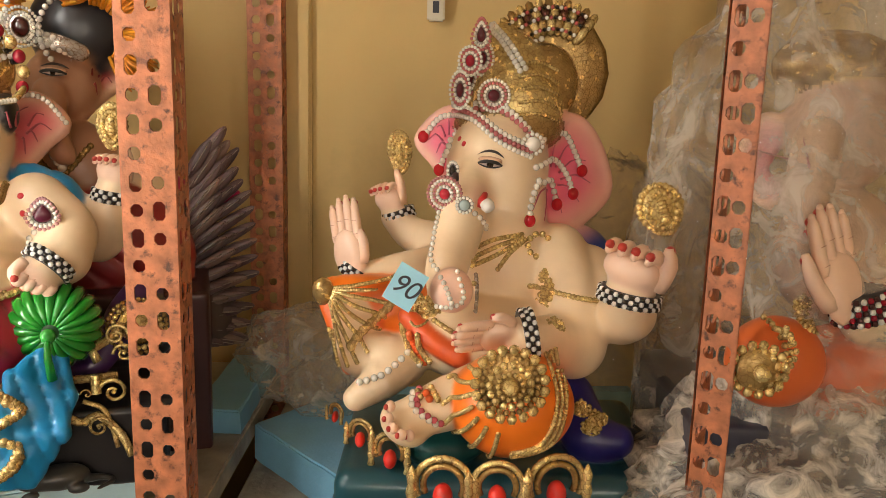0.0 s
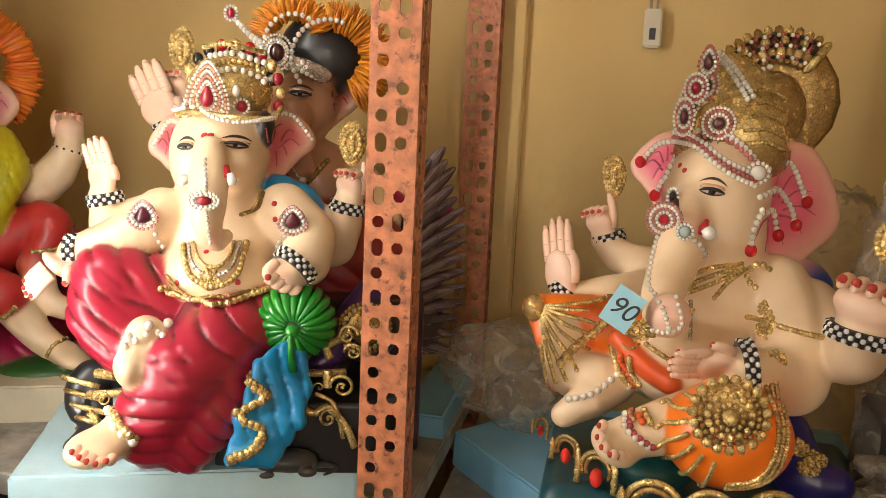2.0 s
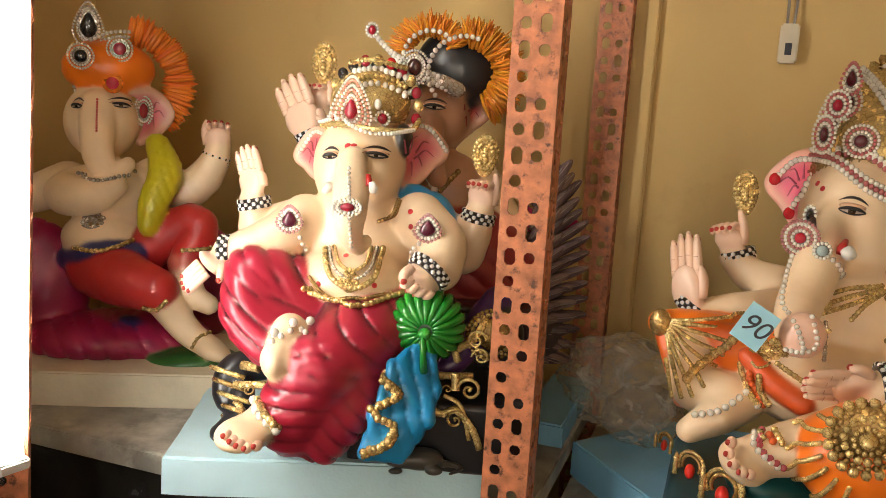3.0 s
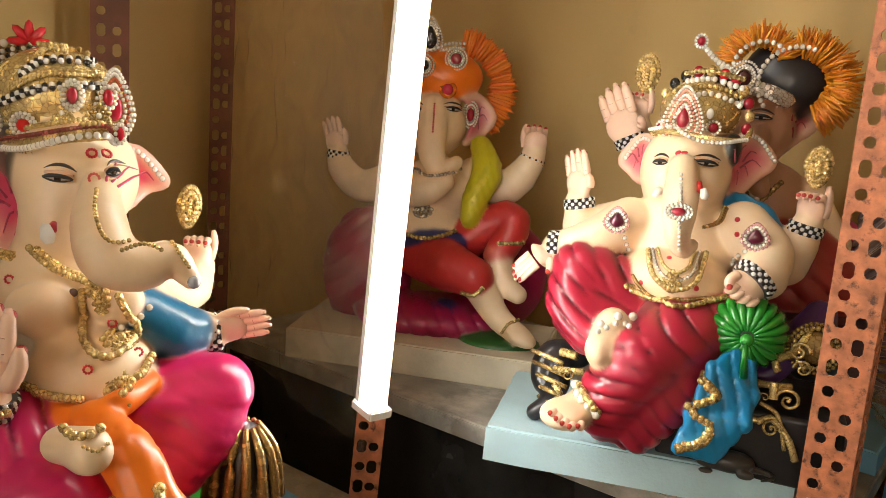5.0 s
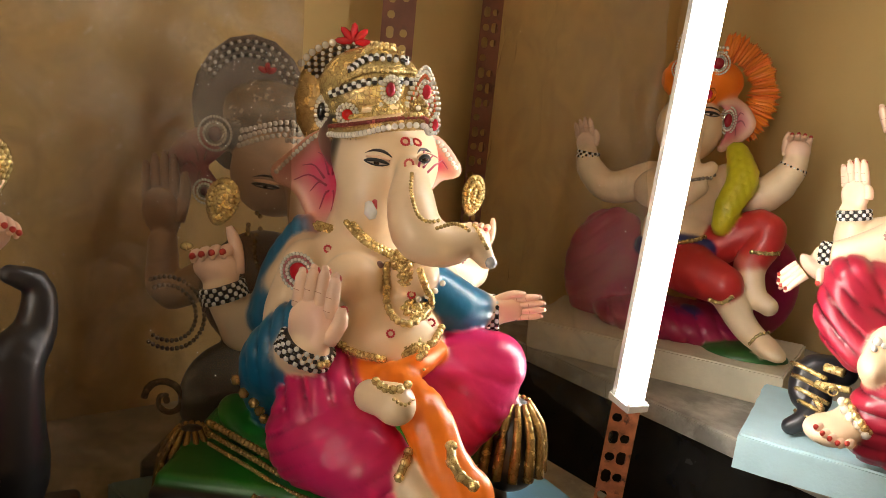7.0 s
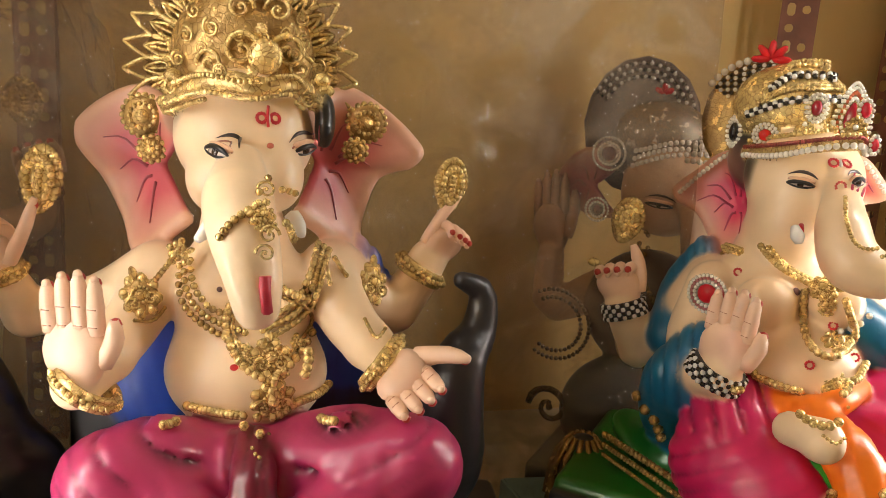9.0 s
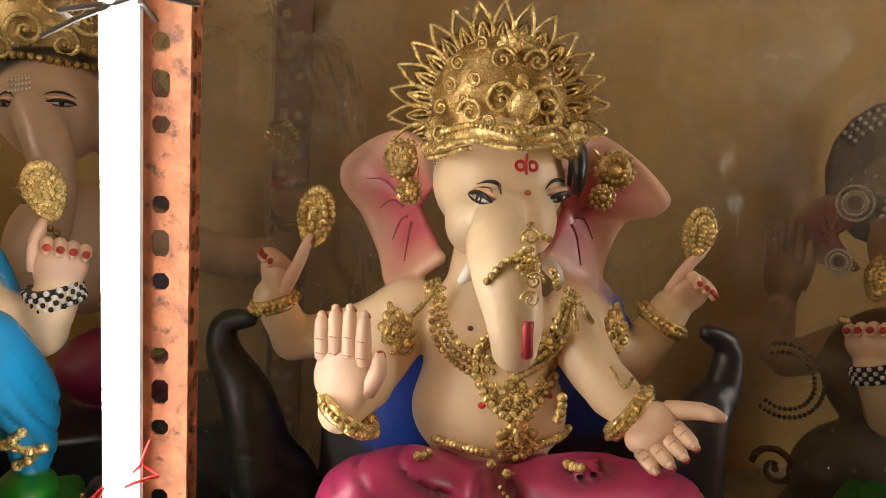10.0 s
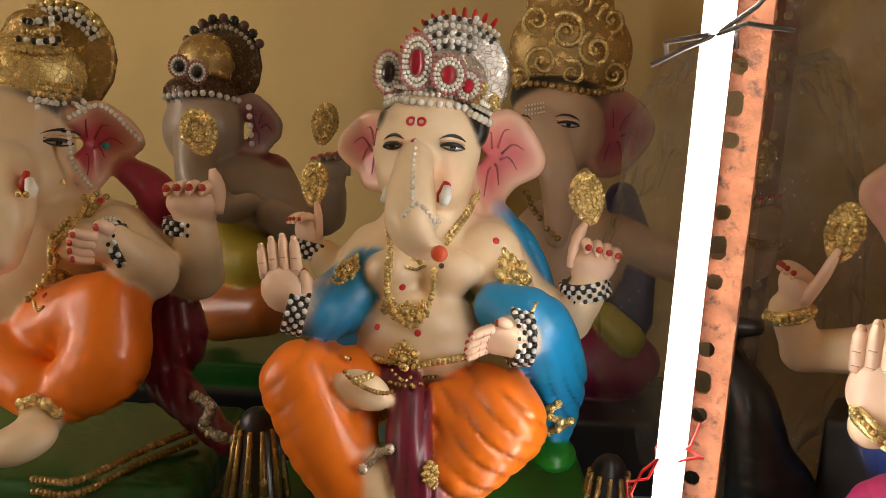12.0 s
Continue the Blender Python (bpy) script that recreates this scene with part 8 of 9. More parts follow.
# ---- statue with an orange turban and yellow scarf, in the corner ----
def orange_turban():
    s = Sculpt(0.0045)
    red, rose = (0.50, 0.03, 0.03), (0.30, 0.01, 0.06)
    s.ell((-0.025, 0.035, 0.251), (0.0750, 0.0625, 0.0645))
    s.ell((-0.036, 0.003, 0.186), (0.0645, 0.0573, 0.0437))
    s.ell((-0.044, 0.058, 0.375), (0.0604, 0.0573, 0.0645))
    s.path([(-0.044, 0.022, 0.401), (-0.041, -0.006, 0.357), (-0.035, -0.024, 0.318), (-0.015, -0.028, 0.294), (0.009, -0.025, 0.311)], [0.0291, 0.0281, 0.0239, 0.0187, 0.0125])
    s.path([(-0.076, 0.018, 0.266), (-0.086, -0.013, 0.258), (-0.042, -0.044, 0.259), (-0.008, -0.042, 0.276)], [0.0354, 0.0354, 0.0291, 0.0187])
    s.path([(0.042, 0.04, 0.282), (0.096, 0.026, 0.266), (0.126, 0.02, 0.289)], [0.0375, 0.0333, 0.0291])
    s.path([(0.126, 0.02, 0.289), (0.143, 0.015, 0.317), (0.149, 0.018, 0.338)], [0.0291, 0.0250, 0.0208])
    s.path([(-0.098, 0.06, 0.271), (-0.173, 0.066, 0.244), (-0.218, 0.072, 0.272), (-0.231, 0.078, 0.303)], [0.0354, 0.0312, 0.0271, 0.0208])
    s.path([(0.049, 0.03, 0.341), (0.066, -0.008, 0.298), (0.049, -0.037, 0.249), (0.041, -0.043, 0.214)], [0.0208, 0.0291, 0.0250, 0.0167], (0.55, 0.50, 0.02), fold=(0.004, 0.012, (0.9, 0, 0.3)))
    s.path([(-0.041, -0.006, 0.134), (0.007, -0.068, 0.129), (0.06, -0.101, 0.119)], [0.0500, 0.0458, 0.0354], red, fold=(0.004, 0.02, (0.7, 0, 0.7)))
    s.path([(0.01, -0.004, 0.148), (0.101, -0.023, 0.215), (0.122, -0.036, 0.203), (0.1, -0.055, 0.153)], [0.0416, 0.0333, 0.0312, 0.0271], red, fold=(0.004, 0.02, (0.7, 0, 0.7)))
    s.path([(-0.084, -0.002, 0.152), (-0.038, -0.041, 0.167), (0.023, -0.042, 0.166)], [0.0208, 0.0250, 0.0187], (0.02, 0.03, 0.14))
    s.path([(0.01, -0.046, 0.03), (0.063, -0.059, 0.016)], [0.0312, 0.0187], (0.02, 0.03, 0.14), fold=(0.004, 0.02, (0.4, 0, 0.9)))
    s.path([(0.065, -0.093, 0.108), (0.108, -0.104, 0.052), (0.144, -0.128, 0.031)], [0.0291, 0.0229, 0.0187])
    s.ell((0.152, -0.139, 0.028), (0.0271, 0.0312, 0.0146), rot=(0, 20, 0))
    s.path([(0.1, -0.055, 0.153), (0.114, -0.074, 0.107), (0.14, -0.087, 0.091)], [0.0250, 0.0208, 0.0167])
    s.ell((0.105, 0.067, 0.097), (0.0937, 0.0416, 0.1145), rose, fold=(0.006, 0.03, (0.6, 0, 0.8)))
    s.ell((-0.152, 0.038, 0.086), (0.0885, 0.0520, 0.1249), rose, fold=(0.006, 0.03, (0.6, 0, -0.8)))
    s.ell((-0.014, -0.007, 0.018), (0.1561, 0.0937, 0.0416), (0.34, 0.01, 0.07), fold=(0.006, 0.03, (0.8, 0, 0.6)))
    s.ell((0.116, -0.083, 0), (0.0729, 0.0520, 0.0167), (0.02, 0.10, 0.02))
    s.box((-0.023, 0.003, -0.04), (0.16, 0.10, 0.02), (0.10, 0.02, 0.03), round_=0.012)
    # ear, turban, ruff
    s.ear((0.033, 0.071, 0.396), [(0.007, 0.047, 0.43), (0.042, 0.067, 0.428), (0.068, 0.07, 0.393), (0.046, 0.064, 0.36), (0.019, 0.041, 0.343)], inner=(0.60, 0.12, 0.16))
    s.ell((-0.034, 0.074, 0.464), (0.0750, 0.0625, 0.0500), ORANGE, fold=(0.004, 0.022, (0.5, 0, 0.8)))
    rnd = random.Random(3)
    for j in range(60):
        a = radians(-48 + 2.25 * j)
        c = vec((-0.008, 0.091, 0.445))
        d = vec((math.cos(a), 0, math.sin(a)))
        q = np.stack([np.cross(d, (0, -1, 0)), vec((0, -1, 0)), d], 1)
        s.blob(c + d * 0.0874 + vec((0, rnd.uniform(-0.008, 0.008), 0)), (0.0052, 0.008, 0.0271 * rnd.uniform(0.75, 1.2)), (0.78, 0.16 + rnd.uniform(0, 0.08), 0.02), 0, q)
    s.ring((-0.005, 0.05, 0.445), (0, -1, 0), 0.0812, 0.0035, SILVER, 2, arc=(-30, 95))
    s.ring((-0.005, 0.05, 0.445), (0, -1, 0), 0.0729, 0.003, SILVER, 2, arc=(20, 95))
    g = lambda q, o=0.006: s.on([q], o)[0][0]
    s.gem(g((-0.01, 0.028, 0.492)), (0, -1, 0), 0.0104, 0.0104, RUBY, ((1.4, PEARL), (1.9, SILVER)), SILVER)
    s.gem(g((-0.065, 0.026, 0.478)), (0, -1, 0), 0.0104, 0.0104, BLACK, ((1.4, PEARL), (1.9, SILVER)), SILVER)
    s.gem(g((-0.063, 0.067, 0.533)), (0, -1, 0), 0.0125, 0.0208, BLACK, ((1.3, SILVER), (1.8, SILVER)), SILVER, True)
    s.gem(g((-0.02, 0.009, 0.441), 0.002), (0, -1, 0), 0.0104, 0.0104, (0.5, 0.02, 0.06), (), ORANGE)
    s.gem(g((0.025, 0.042, 0.401)), (0.2, -1, 0), 0.0073, 0.0125, RUBY, ((1.5, PEARL), (2.0, PEARL)), SILVER)
    s.eye((-0.009, 0.012, 0.404), 0.0146, 0.0052, -4)
    s.eye((-0.07, 0.012, 0.4), 0.0104, 0.0052, 4)
    s.beads([(-0.04, -0.017, 0.412), (-0.037, -0.036, 0.363)], 0.002, (0.6, 0.05, 0.05), 0, on=0.001)
    s.beads([(-0.07, -0.028, 0.291), (-0.032, -0.05, 0.285), (0.015, -0.028, 0.296)], 0.004, SILVER, 1, on=0.002)
    s.plaque((-0.044, -0.051, 0.219), 0.0208, 0.0187, SILVER)
    s.beads([(-0.069, -0.039, 0.175), (-0.026, -0.06, 0.174), (0.017, -0.038, 0.186)], 0.005, GOLD, on=0.003)
    s.beads([(0.045, -0.115, 0.096), (0.063, -0.126, 0.095), (0.076, -0.114, 0.108)], 0.005, GOLD, on=0.003)
    s.beads([(0.099, -0.071, 0.178), (0.119, -0.071, 0.18), (0.139, -0.06, 0.182)], 0.005, GOLD, on=0.003)
    s.beads([(0.12, -0.128, 0.034), (0.129, -0.125, 0.049), (0.143, -0.114, 0.053)], 0.0035, GOLD, on=0.003)
    s.hand((0.149, 0.018, 0.335), (0.148, 0.019, 0.399), (0.13, 0.018, 0.388), 0.0416, 1.6)
    s.bangle((0.145, 0.016, 0.322), (0.3, 0, 1), 0.0219, 3, 0.003)
    s.hand((-0.231, 0.078, 0.305), (-0.249, 0.08, 0.371), (-0.221, 0.076, 0.352), 0.0396, 0.3)
    s.bangle((-0.229, 0.077, 0.301), (0.1, 0, 1), 0.0208, 3, 0.003)
    s.make("statue", pose(-1.03, 1.02, 0.975, 0, 0, 33.1), "elephant-headed statue with orange ruffled turban and yellow scarf", group="statues on the shelves")


orange_turban()


# ---- black-turbaned statue with orange plumes, shade painted in, behind the couch ----
def plumed():
    s = Sculpt(0.005)
    # skin colour darkened for the shadow of the couch statue
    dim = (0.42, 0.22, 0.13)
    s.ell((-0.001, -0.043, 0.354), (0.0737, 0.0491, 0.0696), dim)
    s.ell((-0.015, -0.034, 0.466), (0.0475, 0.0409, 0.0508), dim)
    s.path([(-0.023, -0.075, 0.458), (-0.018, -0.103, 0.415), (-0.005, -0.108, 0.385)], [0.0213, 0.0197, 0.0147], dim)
    s.path([(-0.057, -0.038, 0.376), (-0.159, -0.033, 0.404), (-0.204, -0.039, 0.427)], [0.0278, 0.0229, 0.0180])
    s.path([(0.061, -0.04, 0.374), (0.106, -0.051, 0.31)], [0.0295, 0.0246])
    s.ell((0.026, -0.072, 0.242), (0.1228, 0.0491, 0.1065), (0.30, 0.02, 0.02), fold=(0.006, 0.03, (0.7, 0, 0.7)))
    s.ell((-0.17, -0.051, 0.296), (0.0409, 0.0328, 0.0491), (0.10, 0.02, 0.03), fold=(0.004, 0.02, (0.7, 0, 0.7)))
    s.box((0.024, -0.076, 0.104), (0.14, 0.08, 0.11), (0.05, 0.012, 0.015))
    s.ear((0.026, -0.022, 0.476), [(0.006, -0.048, 0.499), (0.033, -0.026, 0.513), (0.059, -0.021, 0.482), (0.036, -0.026, 0.456), (0.009, -0.049, 0.434)], inner=(0.40, 0.05, 0.05))
    s.ell((0.01, -0.011, 0.541), (0.0655, 0.0450, 0.0639), INKY)
    s.path([(-0.063, -0.06, 0.543), (-0.041, -0.073, 0.528), (-0.009, -0.075, 0.521), (0.015, -0.067, 0.511)], [0.0115] * 4, SILVER, mat=1)
    for k in (0, 14):
        s.beads([(-0.118, -0.052, 0.592), (-0.091, -0.067, 0.564), (vec((-0.057, -0.08, 0.546)) + (0.00079 * (600 - 600), 0, 0.00079 * (100 - (100+k)))), (vec((-0.016, -0.084, 0.528)) + (0.00079 * (650 - 650), 0, 0.00079 * (125 - (125+k)))), (vec((0.015, -0.066, 0.515)) + (0.00081 * (690 - 690), 0, 0.00081 * (145 - (145+k))))], 0.0045, SILVER, 2, gap=1.5)
    g = vec((-0.047, -0.092, 0.538))
    s.gem(g, (0, -1, 0), 0.0106, 0.0123, (0.05, 0.01, 0.01), ((1.4, PEARL), (1.9, SILVER)), SILVER)
    s.gem((-0.114, -0.062, 0.589), (0, -1, 0), 0.0057, 0.0066, RUBY, ((1.5, SILVER),), SILVER)
    rnd = random.Random(5)
    for c, arc, n, l in ((vec((-0.03, -0.038, 0.558)), (20, 170), 380, 0.0590), (vec((0.03, -0.042, 0.537)), (-60, 100), 460, 0.0721)):
        for i in range(n):
            a = radians(rnd.uniform(*arc))
            d = unit((math.cos(a), rnd.uniform(-0.5, 0.3), math.sin(a)))
            p0 = c + d * l * rnd.uniform(0.45, 0.75)
            p1 = c + d * l * rnd.uniform(0.9, 1.15) + vec((rnd.uniform(-1, 1), rnd.uniform(-1, 1), rnd.uniform(-1.5, 0.5))) * 0.006
            s.rod([p0, (p0 + p1) / 2 + vec((rnd.uniform(-1, 1), 0, rnd.uniform(-1, 1))) * 0.003, p1], [0.0024, 0.0026, 0.0009], (0.78, 0.27 + rnd.uniform(-0.05, 0.08), 0.02), 0, 4)
    s.ring((0.023, -0.093, 0.534), (0, -1, 0), 0.0508, 0.004, SILVER, 2, arc=(-40, 110))
    s.ring((-0.025, -0.09, 0.551), (0, -1, 0), 0.0393, 0.004, SILVER, 2, arc=(10, 120))
    s.eye((-0.017, -0.081, 0.484), 0.0139, 0.0049, -4)
    s.beads([(-0.05, -0.097, 0.389), (-0.014, -0.123, 0.358), (0.022, -0.097, 0.393)], 0.005, OLD_GOLD, on=0.003)
    s.hand((-0.207, -0.038, 0.431), (-0.245, -0.033, 0.515), (-0.198, -0.042, 0.468), 0.0573, 0.1)
    s.bangle((-0.205, -0.037, 0.433), (-0.5, 0, 1), 0.0221, 3, 0.003)
    s.emblem((-0.194, -0.009, 0.539), (0, -1, 0), 0.0164, 0.0295)
    s.path([(-0.15, -0.012, 0.40), (-0.182, -0.007, 0.435), (-0.20, -0.003, 0.47)], [0.019, 0.0157, 0.0141])
    s.hand((-0.20, -0.003, 0.468), (-0.203, -0.006, 0.525), (-0.185, -0.012, 0.515), 0.036, 2.0)
    s.beads([(-0.017, -0.108, 0.384), (-0.008, -0.111, 0.369)], 0.006, PEARL, 2)
    # grey feathered wing and pink ribbon at its side
    rnd = random.Random(12)
    top, low, out = vec((0.207, -0.008, 0.371)), vec((0.156, 0.007, 0.102)), vec((0.232, -0.015, 0.263))
    for row in range(15):
        u = 1 - row / 14
        spine = low * (1 - u) + vec((top[0] - 0.055, top[1], top[2])) * u
        reach = 0.35 + 0.65 * math.sin(math.pi * min(0.25 + 0.7 * u, 1))
        for i in range(6):
            f = i / 5 * reach
            d = unit((0.55 + 0.3 * f, 0.05, 0.35 + 0.6 * u - 0.5 * (1 - u)))
            l = 0.026 + 0.012 * rnd.random()
            q = spine + vec((out[0] - spine[0] - 0.03, 0, 0)) * f + vec((0, -0.012 + 0.018 * f + rnd.uniform(-0.004, 0.004), 0.05 * f * u))
            m = np.stack([unit(np.cross(d, (0, -1, 0))), unit(np.cross(np.cross(d, (0, -1, 0)), d)), d], 1)
            s.blob(q, (0.0085, 0.0035, l), [(0.13, 0.075, 0.07), (0.21, 0.13, 0.11), (0.085, 0.05, 0.055), (0.16, 0.10, 0.11)][rnd.randrange(4)], 0, m, True)
            s.rod([q - d * l * 0.8 + vec((0, -0.004, 0)), q + d * l * 0.9 + vec((0, -0.004, 0))], [0.001, 0.0005], (0.34, 0.27, 0.22), 0, 4)
    s.rod(curve([(0.114, 0.003, 0.33), (0.159, -0.001, 0.31), (0.195, 0.01, 0.315), (0.207, 0.011, 0.325)], 12), np.linspace(0.0213, 0.0066, 12), (0.45, 0.01, 0.09))
    s.path([(0.108, 0.015, 0.283), (0.149, 0.042, 0.207), (0.162, 0.028, 0.126)], [0.0328, 0.0491, 0.0409], (0.09, 0.06, 0.05))
    s.make("statue", pose(-0.5, 1.12, 0.921, 0, 0, 16.1), "elephant-headed statue in black turban with orange plumes and grey wing, shade painted into its skin", group="statues on the shelves")


plumed()


# ---- statue kept under polythene beside the throne ----
def wrapped_dark():
    s = Sculpt(0.005)
    # the statue's dimness is put into its skin and cloth colours
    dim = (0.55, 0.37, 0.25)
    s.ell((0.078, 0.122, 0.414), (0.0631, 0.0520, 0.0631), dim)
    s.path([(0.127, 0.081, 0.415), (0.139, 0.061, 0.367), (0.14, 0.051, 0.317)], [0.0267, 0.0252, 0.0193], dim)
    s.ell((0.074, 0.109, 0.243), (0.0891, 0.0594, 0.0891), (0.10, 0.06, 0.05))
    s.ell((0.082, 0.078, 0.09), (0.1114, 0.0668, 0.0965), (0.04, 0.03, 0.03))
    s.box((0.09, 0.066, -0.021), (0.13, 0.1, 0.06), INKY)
    s.ell((0.04, 0.142, 0.458), (0.0631, 0.0446, 0.0297), BLACK)
    s.ell((0.059, 0.138, 0.494), (0.0653, 0.0446, 0.0446), (0.35, 0.32, 0.28), mat=1)
    c = vec((0.021, 0.17, 0.498))
    s.blob(c, (0.0854, 0.006, 0.1002), (0.09, 0.06, 0.05), 0, None, True)
    for r in (112, 100, 88):
        s.ring(c + vec((0, -0.008, 0)), (0, -1, 0), 0.0007 * r, 0.003, [BLACK, (0.5, 0.46, 0.42)], 2, arc=(30, 200), squash=1.15)
    s.gem((0.147, 0.056, 0.502), (0.2, -1, 0), 0.0097, 0.0149, BLACK, ((1.3, PEARL), (1.7, SILVER), (2.1, SILVER)), SILVER, True)
    s.gem((-0.003, 0.102, 0.46), (0, -1, 0), 0.0104, 0.0104, (0.1, 0.01, 0.02), ((1.5, PEARL), (2.2, SILVER)), SILVER)
    for o in (0, 14, 28):
        s.beads([(vec((0.035, 0.068, 0.447)) + (0.00072 * (270 - 270), 0, 0.00072 * (255 - (255-o)))), (vec((0.086, 0.04, 0.465)) + (0.00070 * (330 - 330), 0, 0.00070 * (240 - (240-o)))), (vec((0.138, 0.029, 0.467)) + (0.00069 * (400 - 400), 0, 0.00069 * (245 - (245-o)))), (vec((0.161, 0.049, 0.465)) + (0.00071 * (440 - 440), 0, 0.00071 * (250 - (250-o))))], 0.0038, SILVER, 2, on=0.003)
    s.fan((0.059, 0.118, 0.547), (0, -1, 0), 0.0, 0.0149, (30, 150), 3, 0.0045, [(0.4, 0.01, 0.02)], 2)
    s.ear((-0.036, 0.153, 0.407), [(0.01, 0.141, 0.451), (-0.053, 0.163, 0.455), (-0.089, 0.166, 0.412), (-0.053, 0.157, 0.373), (0.003, 0.135, 0.37)], dim, (0.35, 0.06, 0.08))
    s.gem((-0.008, 0.087, 0.382), (0, -1, 0), 0.0067, 0.0067, (0.1, 0.02, 0.03), ((1.6, PEARL), (2.4, PEARL)), SILVER)
    s.eye((0.08, 0.058, 0.402), 0.0163, 0.0052, -4)
    s.eye((0.146, 0.049, 0.413), 0.0119, 0.0052, 4)
    s.hand((-0.085, 0.134, 0.301), (-0.1, 0.147, 0.42), (-0.059, 0.142, 0.398), 0.0557, 0.0, (0.45, 0.28, 0.18))
    s.path([(0.006, 0.124, 0.264), (-0.073, 0.128, 0.223), (-0.084, 0.132, 0.294)], [0.0297, 0.0252, 0.0208], dim)
    s.beads([(0.062, 0.061, 0.36), (0.071, 0.039, 0.305), (0.106, 0.028, 0.252)], 0.004, OLD_GOLD, on=0.003)
    for k in (0, 1):
        s.ring((-0.05, 0.074, 0.208), (0, -1, 0), 0.0520 - k * 0.012, 0.0035, (0.16, 0.12, 0.09), 1, arc=(60, 300))
    for q, r in (((-0.038, 0.05, 0.09), 46), ((-0.002, 0.012, 0.006), 40)):
        s.scroll(q, (0, -1, 0), 0.0007 * r, 1, 1.3, (0.14, 0.10, 0.06))
    s.make("statue", pose(-1.14, 0.1, 0.83, 0, 0, 48.5), "jewelled elephant-headed statue, dimness put into its colours, wrapped in clear polythene", group="statues on the shelves")


wrapped_dark()


# ---- statue with orange dhoti and maroon shawl on a green cushion ----
def maroon_shawl():
    s = Sculpt(0.004)
    s.ell((-0.075, -0.104, 0.321), (0.0958, 0.0575, 0.0702))
    s.ell((-0.116, -0.146, 0.261), (0.0830, 0.0575, 0.0575))
    s.ell((-0.017, -0.163, 0.335), (0.0319, 0.0223, 0.0255))
    s.ell((-0.128, -0.094, 0.429), (0.0702, 0.0607, 0.0734))
    s.ell((-0.09, -0.121, 0.395), (0.0383, 0.0383, 0.0396))
    s.path([(-0.102, -0.158, 0.41), (-0.083, -0.197, 0.367), (-0.082, -0.215, 0.329)], [0.0306, 0.0281, 0.0217])
    s.path([(-0.01, -0.102, 0.337), (0.048, -0.099, 0.299), (0.091, -0.111, 0.294)], [0.0370, 0.0319, 0.0294])
    s.path([(0.091, -0.111, 0.294), (0.098, -0.135, 0.329), (0.097, -0.14, 0.359)], [0.0294, 0.0268, 0.0230])
    s.path([(0.008, -0.133, 0.337), (0.059, -0.179, 0.31), (0.054, -0.206, 0.328)], [0.0358, 0.0319, 0.0255])
    s.path([(0.054, -0.206, 0.328), (0.041, -0.222, 0.348)], [0.0255, 0.0192])
    s.path([(-0.005, -0.068, 0.407), (0.033, -0.083, 0.384), (0.042, -0.081, 0.343)], [0.0166, 0.0243, 0.0217], (0.30, 0.01, 0.05), fold=(0.004, 0.016, (0.6, 0, 0.8)))
    s.path([(0.052, -0.095, 0.271), (0.069, -0.116, 0.215), (0.057, -0.133, 0.179), (0.101, -0.168, 0.153), (0.146, -0.194, 0.126)], [0.0294, 0.0358, 0.0281, 0.0230, 0.0166], (0.17, 0.008, 0.03), fold=(0.005, 0.018, (0.9, 0, 0.3)))
    s.path([(-0.081, -0.156, 0.207), (-0.004, -0.198, 0.262), (0.03, -0.215, 0.277)], [0.0511, 0.0447, 0.0370], ORANGE, 0.01, fold=(0.004, 0.024, (0.8, 0, 0.5)))
    s.path([(0.031, -0.216, 0.275), (0.031, -0.235, 0.226), (0.001, -0.241, 0.195)], [0.0396, 0.0460, 0.0332], ORANGE, 0.01, fold=(0.004, 0.02, (0.7, 0, 0.6)))
    s.path([(-0.092, -0.207, 0.21), (-0.04, -0.241, 0.193)], [0.0383, 0.0294], ORANGE, 0.01)
    s.path([(-0.02, -0.254, 0.178), (-0.023, -0.277, 0.163)], [0.0230, 0.0192])
    s.ell((-0.027, -0.298, 0.161), (0.0370, 0.0319, 0.0192), rot=(0, -20, 0))
    s.box((-0.033, -0.159, 0.087), (0.17, 0.12, 0.02), (0.008, 0.09, 0.012), round_=0.015, fold=(0.002, 0.02, (0.7, 0.5, 0)))
    s.box((-0.024, -0.165, 0.056), (0.175, 0.125, 0.014), INKY)
    s.box((-0.023, -0.171, 0.027), (0.165, 0.115, 0.024), INKY)
    for k in (0, 22, 45):
        s.beads([(vec((-0.026, -0.277, 0.112)) + (0.00057 * (60 - 60), 0, 0.00057 * (850 - (850+k)))), (vec((0.024, -0.286, 0.119)) + (0.00056 * (140 - 140), 0, 0.00056 * (850 - (850+k*1.1)))), (vec((0.063, -0.225, 0.123)) + (0.00060 * (250 - 250), 0, 0.00060 * (800 - (800+k)))), (vec((0.105, -0.173, 0.128)) + (0.00064 * (345 - 345), 0, 0.00064 * (760 - (760+k))))], 0.005, OLD_GOLD, gap=1.4)
    s.ear((-0.046, -0.073, 0.435), [(-0.059, -0.098, 0.465), (-0.031, -0.075, 0.48), (0.009, -0.062, 0.442), (-0.019, -0.067, 0.416), (-0.039, -0.092, 0.386), (-0.053, -0.107, 0.415)], inner=(0.48, 0.05, 0.07))
    s.beads([(-0.055, -0.107, 0.467), (-0.022, -0.095, 0.481), (0.016, -0.082, 0.444)], 0.0034, PEARL, 2, gap=1.6)
    s.beads([(-0.045, -0.131, 0.451), (-0.038, -0.137, 0.418), (-0.026, -0.122, 0.392)], 0.003, PEARL, 2, gap=1.6)
